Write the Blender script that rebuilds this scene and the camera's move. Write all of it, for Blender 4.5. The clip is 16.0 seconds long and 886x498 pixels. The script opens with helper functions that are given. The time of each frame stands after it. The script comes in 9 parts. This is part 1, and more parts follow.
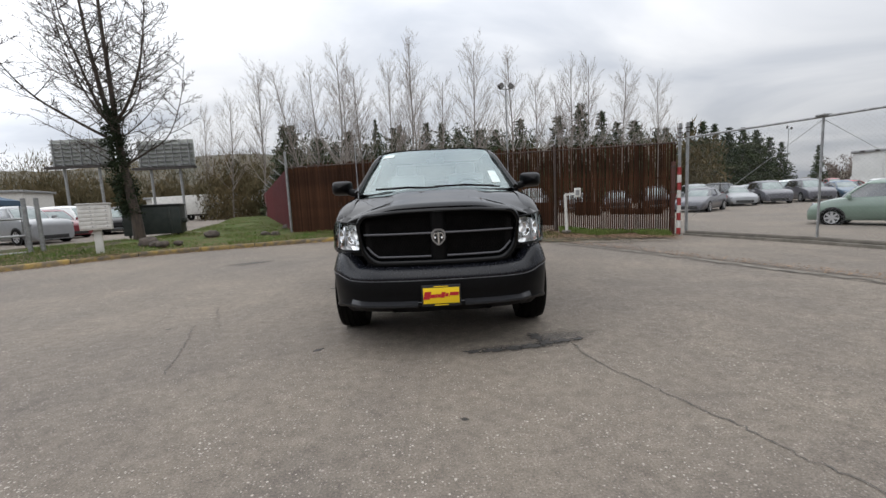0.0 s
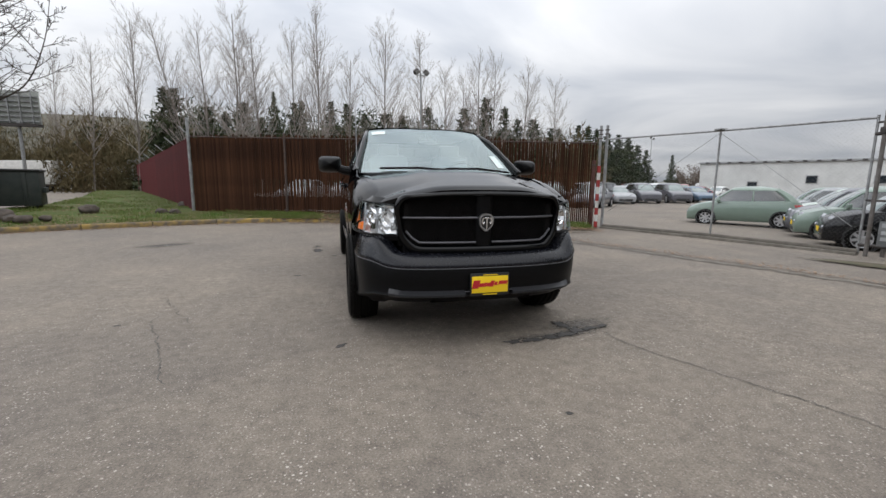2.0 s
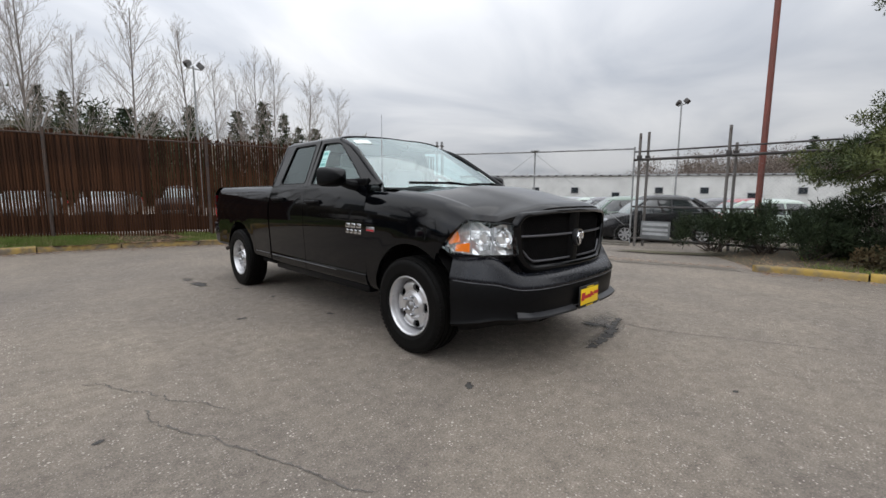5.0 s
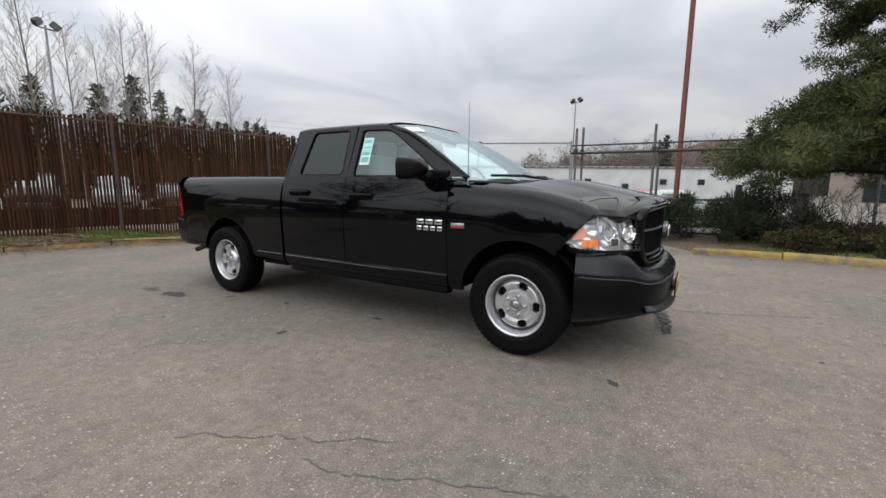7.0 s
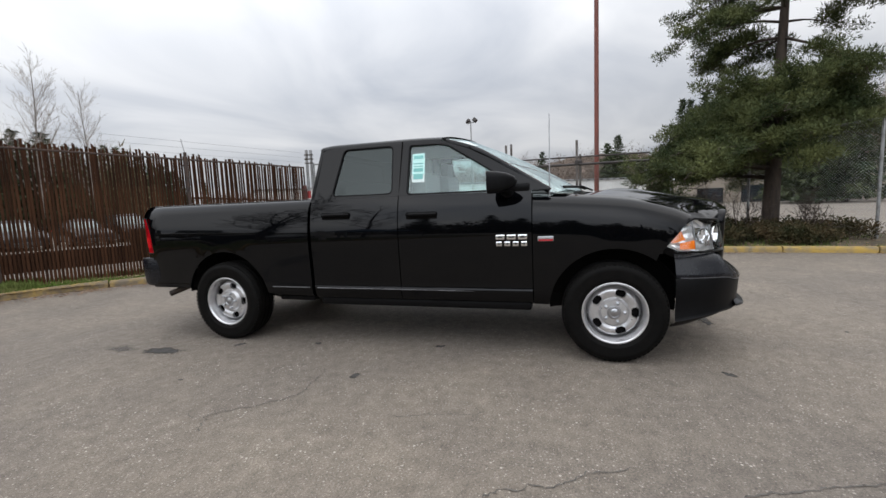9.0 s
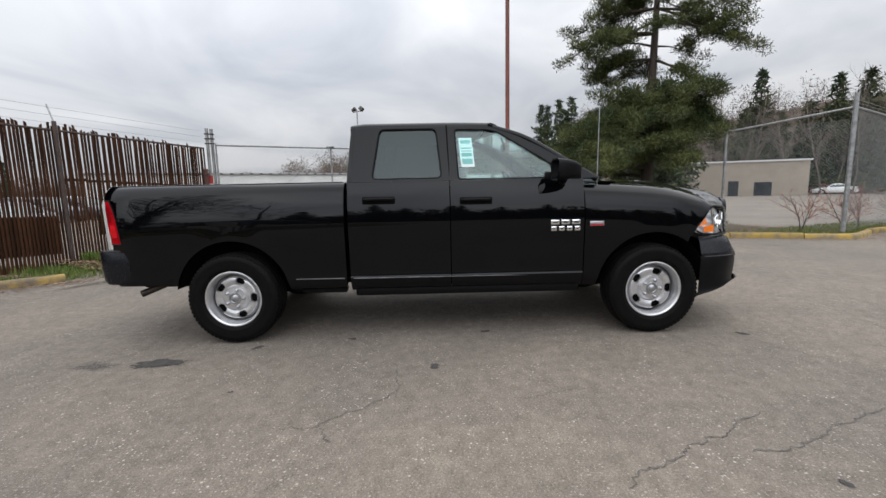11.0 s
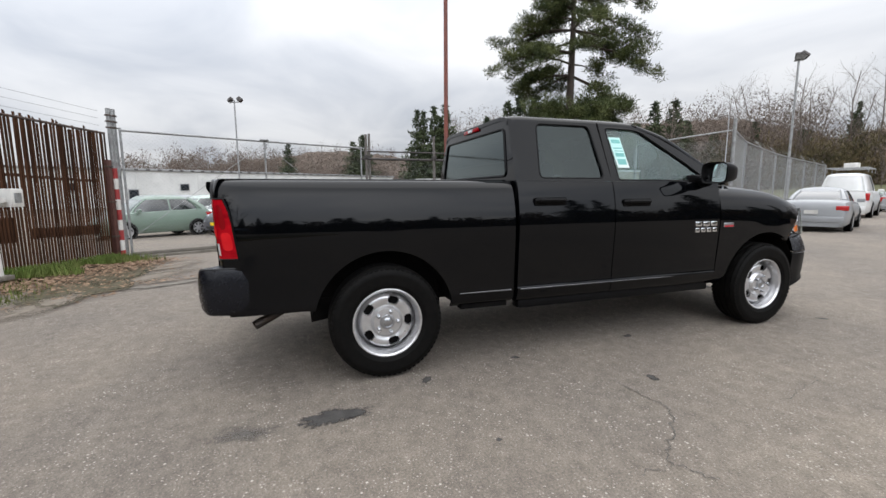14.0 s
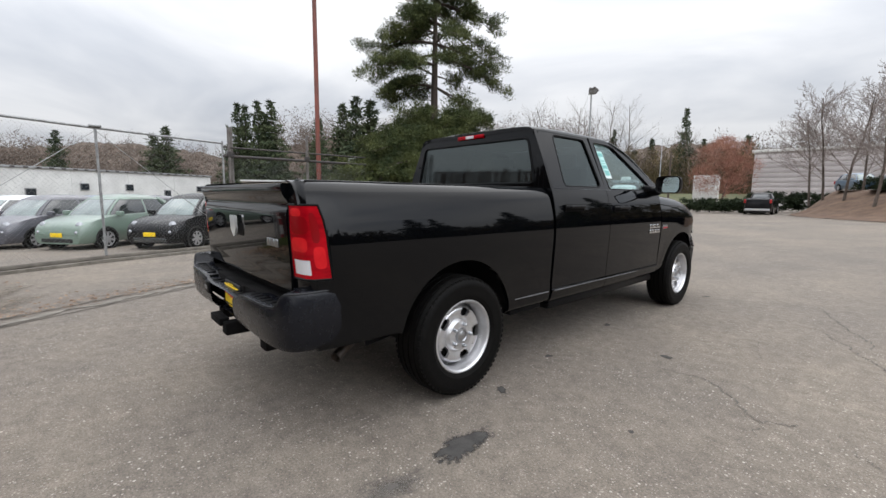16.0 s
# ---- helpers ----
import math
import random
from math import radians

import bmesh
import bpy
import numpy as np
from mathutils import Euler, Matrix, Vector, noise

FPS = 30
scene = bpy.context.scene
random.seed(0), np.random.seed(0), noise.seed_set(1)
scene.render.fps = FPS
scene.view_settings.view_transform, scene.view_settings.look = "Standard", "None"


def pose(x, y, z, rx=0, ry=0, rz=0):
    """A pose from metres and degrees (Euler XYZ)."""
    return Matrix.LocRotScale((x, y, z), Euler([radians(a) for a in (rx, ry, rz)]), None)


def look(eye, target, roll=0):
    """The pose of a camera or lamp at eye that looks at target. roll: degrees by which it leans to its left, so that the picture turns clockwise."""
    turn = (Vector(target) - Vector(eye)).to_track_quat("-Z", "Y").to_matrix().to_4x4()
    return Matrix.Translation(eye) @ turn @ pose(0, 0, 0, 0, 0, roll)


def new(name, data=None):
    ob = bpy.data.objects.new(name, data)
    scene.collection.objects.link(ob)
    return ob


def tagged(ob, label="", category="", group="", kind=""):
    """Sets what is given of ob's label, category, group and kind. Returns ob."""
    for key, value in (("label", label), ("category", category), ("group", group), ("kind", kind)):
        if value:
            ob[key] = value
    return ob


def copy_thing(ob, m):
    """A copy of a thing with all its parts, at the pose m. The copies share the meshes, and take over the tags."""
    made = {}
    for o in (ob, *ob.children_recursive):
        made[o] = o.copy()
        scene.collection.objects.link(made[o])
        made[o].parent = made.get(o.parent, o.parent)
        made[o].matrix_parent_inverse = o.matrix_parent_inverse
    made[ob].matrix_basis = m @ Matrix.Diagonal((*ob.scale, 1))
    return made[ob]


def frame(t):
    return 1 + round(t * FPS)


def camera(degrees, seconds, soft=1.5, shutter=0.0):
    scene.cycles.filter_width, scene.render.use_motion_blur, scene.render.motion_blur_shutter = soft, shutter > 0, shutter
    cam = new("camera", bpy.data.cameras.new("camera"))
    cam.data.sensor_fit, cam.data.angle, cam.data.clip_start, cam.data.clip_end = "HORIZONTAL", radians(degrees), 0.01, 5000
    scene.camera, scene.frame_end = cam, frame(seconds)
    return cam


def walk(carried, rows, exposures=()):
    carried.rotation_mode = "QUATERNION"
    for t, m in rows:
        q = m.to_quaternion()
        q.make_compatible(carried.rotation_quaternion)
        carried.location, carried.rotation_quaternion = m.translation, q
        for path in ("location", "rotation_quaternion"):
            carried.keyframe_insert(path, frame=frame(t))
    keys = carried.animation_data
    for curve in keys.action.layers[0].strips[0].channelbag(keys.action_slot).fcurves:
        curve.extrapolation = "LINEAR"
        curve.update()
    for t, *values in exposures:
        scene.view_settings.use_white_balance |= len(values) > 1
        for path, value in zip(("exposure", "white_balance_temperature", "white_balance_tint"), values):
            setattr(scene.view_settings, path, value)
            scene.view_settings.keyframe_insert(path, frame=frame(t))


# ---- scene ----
cam = camera(92.3, 16.0)
PATH = [
    (0, (0.011, -4.252, 1.237), (0.023, -2.266, 1.0), -2.8),
    (0.5, (-0.174, -4.234, 1.234), (-0.1, -2.246, 1.033), -0.2),
    (1, (-0.499, -4.181, 1.246), (-0.162, -2.22, 1.039), -1.6),
    (1.5, (-0.779, -4.054, 1.215), (-0.401, -2.112, 0.923), -1.0),
    (2, (-1.099, -3.889, 1.223), (-0.605, -1.976, 0.916), 0.5),
    (2.5, (-1.489, -3.765, 1.263), (-0.747, -1.932, 0.967), -1.0),
    (3, (-1.829, -3.541, 1.253), (-1.02, -1.731, 0.988), -2.2),
    (3.5, (-2.184, -3.329, 1.252), (-1.248, -1.578, 1.01), -1.0),
    (4, (-2.533, -3.096, 1.258), (-1.403, -1.471, 0.969), -0.1),
    (4.5, (-2.803, -2.785, 1.258), (-1.563, -1.239, 0.987), -1.1),
    (5, (-3.092, -2.51, 1.259), (-1.691, -1.105, 1.005), 0.3),
    (5.2, (-3.208, -2.405, 1.266), (-1.75, -1.063, 0.987), 0.7),
    (7.3, (-4.013, -0.905, 1.28), (-2.272, 0.041, 1.008), 0.2),
    (7.5, (-4.094, -0.764, 1.276), (-2.321, 0.126, 1.022), -0.0),
    (8, (-4.252, -0.399, 1.289), (-2.422, 0.369, 1.046), -1.0),
    (8.2, (-4.284, -0.246, 1.271), (-2.428, 0.46, 1.033), -1.9),
    (10.3, (-4.491, 1.302, 1.279), (-2.518, 1.529, 1.043), -1.2),
    (10.5, (-4.527, 1.466, 1.277), (-2.546, 1.565, 1.02), -2.2),
    (11, (-4.516, 1.85, 1.261), (-2.535, 1.821, 0.989), -1.2),
    (11.5, (-4.458, 2.209, 1.257), (-2.482, 2.04, 1.001), 1.2),
    (12, (-4.409, 2.626, 1.265), (-2.469, 2.265, 0.94), 0.5),
    (12.5, (-4.253, 3.012, 1.253), (-2.313, 2.65, 0.929), -1.3),
    (13, (-4.116, 3.39, 1.26), (-2.189, 2.909, 1.022), -0.3),
    (13.5, (-3.972, 3.777, 1.284), (-2.083, 3.174, 1.024), -0.7),
    (14, (-3.741, 4.117, 1.269), (-1.863, 3.485, 1.001), -0.3),
    (14.5, (-3.564, 4.492, 1.271), (-1.758, 3.67, 1.013), -0.6),
    (15, (-3.326, 4.793, 1.27), (-1.606, 3.805, 1.019), -1.2),
    (15.5, (-3.082, 5.089, 1.28), (-1.442, 3.963, 1.068), 0.3),
    (16, (-2.852, 5.433, 1.282), (-1.367, 4.117, 1.032), 0.5),
]
walk(cam, [(t, look(eye, target, roll)) for t, eye, target, roll in PATH], [(0, 0.03), (5, 0.06), (8, 0.12), (11, 0.2), (13, 0.36), (14.5, 0.40), (16, 0.40)])

# ---- world and light ----
world = bpy.data.worlds.new("overcast_sky")
scene.world = world
world.use_nodes = True
wn, wl = world.node_tree.nodes, world.node_tree.links
wn.clear()
w_out = wn.new("ShaderNodeOutputWorld")
w_bg = wn.new("ShaderNodeBackground")
w_sky = wn.new("ShaderNodeTexSky")
w_sky.sky_type = "NISHITA"
w_sky.sun_disc = False
w_sky.sun_elevation = radians(34)
w_sky.sun_rotation = radians(200)
w_co = wn.new("ShaderNodeTexCoord")
w_sep = wn.new("ShaderNodeSeparateXYZ")
w_add = wn.new("ShaderNodeMath"); w_add.operation = "ADD"; w_add.inputs[1].default_value = 0.16
w_max = wn.new("ShaderNodeMath"); w_max.operation = "MAXIMUM"; w_max.inputs[1].default_value = 0.06
w_dx = wn.new("ShaderNodeMath"); w_dx.operation = "DIVIDE"
w_dy = wn.new("ShaderNodeMath"); w_dy.operation = "DIVIDE"
w_comb = wn.new("ShaderNodeCombineXYZ")
w_noise = wn.new("ShaderNodeTexNoise")
w_noise.inputs["Scale"].default_value = 0.85
w_noise.inputs["Detail"].default_value = 7.0
w_noise.inputs["Roughness"].default_value = 0.48
w_noise.inputs["Distortion"].default_value = 0.6
w_map = wn.new("ShaderNodeMapping"); w_map.inputs["Scale"].default_value = (0.9, 1.15, 1.0); w_map.inputs["Rotation"].default_value = (0, 0, radians(35))
w_ramp = wn.new("ShaderNodeValToRGB")
w_ramp.color_ramp.elements[0].position = 0.33
w_ramp.color_ramp.elements[0].color = (6.1, 6.5, 7.25, 1)
w_ramp.color_ramp.elements[1].position = 0.62
w_ramp.color_ramp.elements[1].color = (9.7, 9.85, 10.2, 1)
w_mix = wn.new("ShaderNodeMix"); w_mix.data_type = "RGBA"; w_mix.inputs[0].default_value = 0.96
wl.new(w_co.outputs["Generated"], w_sep.inputs[0])
wl.new(w_sep.outputs["Z"], w_add.inputs[0]); wl.new(w_add.outputs[0], w_max.inputs[0])
wl.new(w_sep.outputs["X"], w_dx.inputs[0]); wl.new(w_max.outputs[0], w_dx.inputs[1])
wl.new(w_sep.outputs["Y"], w_dy.inputs[0]); wl.new(w_max.outputs[0], w_dy.inputs[1])
wl.new(w_dx.outputs[0], w_comb.inputs["X"]); wl.new(w_dy.outputs[0], w_comb.inputs["Y"])
wl.new(w_comb.outputs[0], w_map.inputs["Vector"]); wl.new(w_map.outputs[0], w_noise.inputs["Vector"])
wl.new(w_noise.outputs["Fac"], w_ramp.inputs["Fac"])
wl.new(w_sky.outputs[0], w_mix.inputs[6]); wl.new(w_ramp.outputs[0], w_mix.inputs[7])
wl.new(w_mix.outputs[2], w_bg.inputs["Color"])
w_bg.inputs["Strength"].default_value = 0.082
w_lift = wn.new("ShaderNodeMath"); w_lift.operation = "MULTIPLY_ADD"; w_lift.inputs[1].default_value = 1.9; w_lift.inputs[2].default_value = 0.62
w_pos = wn.new("ShaderNodeMath"); w_pos.operation = "MAXIMUM"; w_pos.inputs[1].default_value = 0.0
w_mul = wn.new("ShaderNodeMix"); w_mul.data_type = "RGBA"; w_mul.blend_type = "MULTIPLY"; w_mul.inputs[0].default_value = 1.0
wl.new(w_sep.outputs["Z"], w_pos.inputs[0]); wl.new(w_pos.outputs[0], w_lift.inputs[0])
wl.new(w_mix.outputs[2], w_mul.inputs[6]); wl.new(w_lift.outputs[0], w_mul.inputs[7]); wl.new(w_mul.outputs[2], w_bg.inputs["Color"])
# thicker cloud towards the south-east; west brightened, mostly unseen, to lift the truck's reflections
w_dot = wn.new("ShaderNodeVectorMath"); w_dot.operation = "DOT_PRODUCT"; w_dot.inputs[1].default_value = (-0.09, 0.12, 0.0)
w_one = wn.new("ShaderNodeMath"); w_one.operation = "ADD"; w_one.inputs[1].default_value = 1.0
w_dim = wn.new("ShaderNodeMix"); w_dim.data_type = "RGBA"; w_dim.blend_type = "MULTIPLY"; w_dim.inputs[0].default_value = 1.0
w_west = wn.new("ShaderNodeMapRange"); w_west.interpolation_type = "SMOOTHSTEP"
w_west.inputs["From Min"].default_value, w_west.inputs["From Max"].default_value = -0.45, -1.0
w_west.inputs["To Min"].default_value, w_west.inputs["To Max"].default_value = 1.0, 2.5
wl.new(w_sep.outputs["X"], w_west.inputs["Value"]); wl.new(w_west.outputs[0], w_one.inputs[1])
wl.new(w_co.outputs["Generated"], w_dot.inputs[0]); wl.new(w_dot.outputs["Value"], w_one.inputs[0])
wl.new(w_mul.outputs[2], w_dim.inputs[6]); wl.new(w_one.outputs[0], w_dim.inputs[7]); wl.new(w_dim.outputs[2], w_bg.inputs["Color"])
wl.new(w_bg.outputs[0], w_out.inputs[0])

sun_data = bpy.data.lights.new("sun", "SUN")
sun_data.energy = 0.75
sun_data.angle = radians(80)
sun_data.color = (1.0, 0.97, 0.93)
sun = new("sun", sun_data)
sun.matrix_world = look((5, -4, 14), (0, 0, 0))


# ---- helpers for shapes ----
def part(name, bm, material, parent=None, label="", smooth=35, kind=""):
    me = bpy.data.meshes.new(name)
    bm.normal_update()
    bm.to_mesh(me)
    bm.free()
    me.materials.append(material)
    if smooth:
        me.shade_smooth()
        me.set_sharp_from_angle(angle=radians(smooth))
    ob = new(name, me)
    if parent is not None:
        ob.parent = parent
    if label or kind:
        tagged(ob, label, "", "", kind)
    return ob


def raw(name, verts, faces, material, parent=None, label="", kind="", smooth=False):
    me = bpy.data.meshes.new(name)
    me.from_pydata([tuple(v) for v in verts], [], [tuple(f) for f in faces])
    me.materials.append(material)
    if smooth:
        me.shade_smooth()
    me.update()
    ob = new(name, me)
    if parent is not None:
        ob.parent = parent
    if label or kind:
        tagged(ob, label, "", "", kind)
    return ob


def thing(name, label, category, group="", at=(0, 0, 0), turn=0.0, kind=""):
    ob = new(name)
    ob.empty_display_size = 0.2
    ob.matrix_basis = pose(*at, 0, 0, turn)
    return tagged(ob, label, category, group, kind)


def box(bm, x0, x1, y0, y1, z0, z1, bevel=0.0, m=None):
    c = Matrix.Translation(((x0 + x1) / 2, (y0 + y1) / 2, (z0 + z1) / 2)) @ Matrix.Diagonal((abs(x1 - x0), abs(y1 - y0), abs(z1 - z0), 1))
    if m is not None:
        c = m @ c
    g = bmesh.ops.create_cube(bm, size=1.0, matrix=c)
    if bevel:
        edges = list({e for v in g["verts"] for e in v.link_edges})
        bmesh.ops.bevel(bm, geom=edges, offset=bevel, segments=2, affect="EDGES", profile=0.5)


def tube(bm, pts, radii, n=8, cap=True):
    pts = [Vector(p) for p in pts]
    if not hasattr(radii, "__len__"):
        radii = [radii] * len(pts)
    rings = []
    side = None
    for i, p in enumerate(pts):
        d = (pts[min(i + 1, len(pts) - 1)] - pts[max(i - 1, 0)]).normalized()
        if side is None:
            side = d.orthogonal().normalized()
        side = (side - d * side.dot(d)).normalized()
        up = d.cross(side)
        rings.append([bm.verts.new(p + radii[i] * (math.cos(a) * side + math.sin(a) * up)) for a in (2 * math.pi * k / n for k in range(n))])
    for a, b in zip(rings, rings[1:]):
        for k in range(n):
            bm.faces.new((a[k], a[(k + 1) % n], b[(k + 1) % n], b[k]))
    if cap:
        bm.faces.new(rings[0][::-1])
        bm.faces.new(rings[-1])


def sheet(bm, f, us, vs, keep=None, close_u=False):
    vv = [[bm.verts.new(f(u, v)) for v in vs] for u in us]
    n = len(us)
    for i in range(n if close_u else n - 1):
        for j in range(len(vs) - 1):
            if keep is None or keep((us[i] + us[(i + 1) % n]) / 2, (vs[j] + vs[j + 1]) / 2):
                bm.faces.new((vv[i][j], vv[(i + 1) % n][j], vv[(i + 1) % n][j + 1], vv[i][j + 1]))
    for v in [v for v in bm.verts if not v.link_faces]:
        bm.verts.remove(v)
    return vv


def lathe(bm, prof, n=40, m=None):
    """prof: rows of (axial, radius) round the local x axis."""
    rings = []
    for a, r in prof:
        rings.append([bm.verts.new((a, r * math.cos(2 * math.pi * k / n), r * math.sin(2 * math.pi * k / n))) for k in range(n)])
    for p, q in zip(rings, rings[1:]):
        for k in range(n):
            bm.faces.new((p[k], p[(k + 1) % n], q[(k + 1) % n], q[k]))
    if m is not None:
        for ring in rings:
            for v in ring:
                v.co = m @ v.co
    return rings


def plate(bm, outline, holes, place, depth):
    """A flat panel with openings: outline and holes are 2D loops, place(a, b, d) sets them in space."""
    from mathutils.geometry import tessellate_polygon
    loops = [[Vector((a, b, 0)) for a, b in outline]] + [[Vector((a, b, 0)) for a, b in h] for h in holes]
    flat = [p for l in loops for p in l]
    tris = tessellate_polygon(loops)
    front = [bm.verts.new(place(p.x, p.y, 0)) for p in flat]
    back = [bm.verts.new(place(p.x, p.y, depth)) for p in flat]
    for t in tris:
        bm.faces.new([front[i] for i in t])
        bm.faces.new([back[i] for i in reversed(t)])
    k = 0
    for l in loops:
        n = len(l)
        for i in range(n):
            a, b = k + i, k + (i + 1) % n
            bm.faces.new((front[a], front[b], back[b], back[a]))
        k += n
    bmesh.ops.recalc_face_normals(bm, faces=bm.faces)


def rounded(pts, r=0.04, n=5):
    """A 2D loop with its corners rounded."""
    out = []
    k = len(pts)
    for i in range(k):
        p0, p, p1 = Vector(pts[i - 1]), Vector(pts[i]), Vector(pts[(i + 1) % k])
        a, b = (p0 - p), (p1 - p)
        ra = min(r, a.length * 0.45, b.length * 0.45)
        s, e = p + a.normalized() * ra, p + b.normalized() * ra
        for j in range(n + 1):
            t = j / n
            q = (1 - t) ** 2 * s + 2 * t * (1 - t) * p + t * t * e
            out.append((q.x, q.y))
    return out


def spline(points, n):
    """Catmull-Rom through the points, n samples."""
    P = [np.array(p, float) for p in points]
    P = [2 * P[0] - P[1]] + P + [2 * P[-1] - P[-2]]
    out = []
    for s in np.linspace(0, len(points) - 1, n):
        i = min(int(s), len(points) - 2)
        t = s - i
        a, b, c, d = P[i:i + 4]
        out.append(0.5 * (2 * b + (c - a) * t + (2 * a - 5 * b + 4 * c - d) * t * t + (3 * b - a - 3 * c + d) * t ** 3))
    return out


def glide(x, xs, ys):
    """A smooth curve through the points (xs, ys), xs rising."""
    x = min(max(x, xs[0]), xs[-1])
    i = min(max(int(np.searchsorted(xs, x)) - 1, 0), len(xs) - 2)

    def slope(k):
        a, b = max(k - 1, 0), min(k + 1, len(xs) - 1)
        return (ys[b] - ys[a]) / (xs[b] - xs[a])
    h = xs[i + 1] - xs[i]
    t = (x - xs[i]) / h
    return ((2 * t ** 3 - 3 * t * t + 1) * ys[i] + (t ** 3 - 2 * t * t + t) * h * slope(i)
            + (3 * t * t - 2 * t ** 3) * ys[i + 1] + (t ** 3 - t * t) * h * slope(i + 1))


def ground_z(x, y):
    """The tarmac falls gently towards the car lot in the east."""
    return -0.024 * max(0.0, min(x, 16.0) - 2.5)


# ---- materials ----
def material(name, color, rough=0.6, metal=0.0, second=None, scale=8.0, detail=6.0, bump=0.0, bump_scale=60.0, coat=0.0, mix=(0.35, 0.65), spec=0.5, each=0.0, stretch=(1, 1, 1), transmission=0.0):
    m = bpy.data.materials.new(name)
    m.use_nodes = True
    nd, lk = m.node_tree.nodes, m.node_tree.links
    b = nd["Principled BSDF"]
    b.inputs["Roughness"].default_value = rough
    b.inputs["Metallic"].default_value = metal
    b.inputs["Specular IOR Level"].default_value = spec
    b.inputs["Coat Weight"].default_value = coat
    b.inputs["Coat Roughness"].default_value = 0.03
    b.inputs["Transmission Weight"].default_value = transmission
    co = nd.new("ShaderNodeTexCoord")
    mp = nd.new("ShaderNodeMapping")
    mp.inputs["Scale"].default_value = stretch
    lk.new(co.outputs["Object"], mp.inputs["Vector"])
    last = None
    if second is not None:
        n = nd.new("ShaderNodeTexNoise")
        n.inputs["Scale"].default_value = scale
        n.inputs["Detail"].default_value = detail
        n.inputs["Roughness"].default_value = 0.62
        lk.new(mp.outputs[0], n.inputs["Vector"])
        r = nd.new("ShaderNodeValToRGB")
        r.color_ramp.elements[0].position, r.color_ramp.elements[1].position = mix
        r.color_ramp.elements[0].color = (*color, 1)
        r.color_ramp.elements[1].color = (*second, 1)
        lk.new(n.outputs["Fac"], r.inputs["Fac"])
        last = r.outputs["Color"]
        rr = nd.new("ShaderNodeMapRange")
        rr.inputs["To Min"].default_value = max(0.0, rough - 0.08)
        rr.inputs["To Max"].default_value = min(1.0, rough + 0.08)
        lk.new(n.outputs["Fac"], rr.inputs["Value"])
        lk.new(rr.outputs[0], b.inputs["Roughness"])
    else:
        b.inputs["Base Color"].default_value = (*color, 1)
    if each:
        inf = nd.new("ShaderNodeObjectInfo")
        mr = nd.new("ShaderNodeMapRange")
        mr.inputs["To Min"].default_value = 1 - each
        mr.inputs["To Max"].default_value = 1 + each
        lk.new(inf.outputs["Random"], mr.inputs["Value"])
        hs = nd.new("ShaderNodeHueSaturation")
        lk.new(mr.outputs[0], hs.inputs["Value"])
        if last is not None:
            lk.new(last, hs.inputs["Color"])
        else:
            hs.inputs["Color"].default_value = (*color, 1)
        last = hs.outputs["Color"]
    if last is not None:
        lk.new(last, b.inputs["Base Color"])
    if bump:
        n2 = nd.new("ShaderNodeTexNoise")
        n2.inputs["Scale"].default_value = bump_scale
        n2.inputs["Detail"].default_value = 3.0
        lk.new(mp.outputs[0], n2.inputs["Vector"])
        bp = nd.new("ShaderNodeBump")
        bp.inputs["Strength"].default_value = bump
        bp.inputs["Distance"].default_value = 0.01
        lk.new(n2.outputs["Fac"], bp.inputs["Height"])
        lk.new(bp.outputs[0], b.inputs["Normal"])
    return m


def glass_material(name, tint, clear, rough=0.0):
    """A thin pane: part of the light passes straight through, the rest is a glossy tinted sheet."""
    m = bpy.data.materials.new(name)
    m.use_nodes = True
    nd, lk = m.node_tree.nodes, m.node_tree.links
    nd.clear()
    out = nd.new("ShaderNodeOutputMaterial")
    tr = nd.new("ShaderNodeBsdfTransparent")
    tr.inputs["Color"].default_value = (*tint, 1)
    gl = nd.new("ShaderNodeBsdfGlossy")
    gl.inputs["Roughness"].default_value = rough
    gl.inputs["Color"].default_value = (0.86, 0.98, 0.98, 1)
    lw = nd.new("ShaderNodeLayerWeight")
    lw.inputs["Blend"].default_value = 0.5
    pw = nd.new("ShaderNodeMath"); pw.operation = "POWER"; pw.inputs[1].default_value = 5.0
    fr = nd.new("ShaderNodeMath"); fr.operation = "MULTIPLY_ADD"
    fr.inputs[1].default_value, fr.inputs[2].default_value = 1 - clear, clear
    lk.new(lw.outputs["Facing"], pw.inputs[0])
    lk.new(pw.outputs[0], fr.inputs[0])
    mx = nd.new("ShaderNodeMixShader")
    lk.new(fr.outputs[0], mx.inputs[0])
    lk.new(tr.outputs[0], mx.inputs[1])
    lk.new(gl.outputs[0], mx.inputs[2])
    lk.new(mx.outputs[0], out.inputs["Surface"])
    return m


def outward(bm, centre):
    """Turn every face away from a point."""
    bm.normal_update()
    c = Vector(centre)
    flip = [f for f in bm.faces if f.normal.dot(f.calc_center_median() - c) < 0]
    if flip:
        bmesh.ops.reverse_faces(bm, faces=flip)


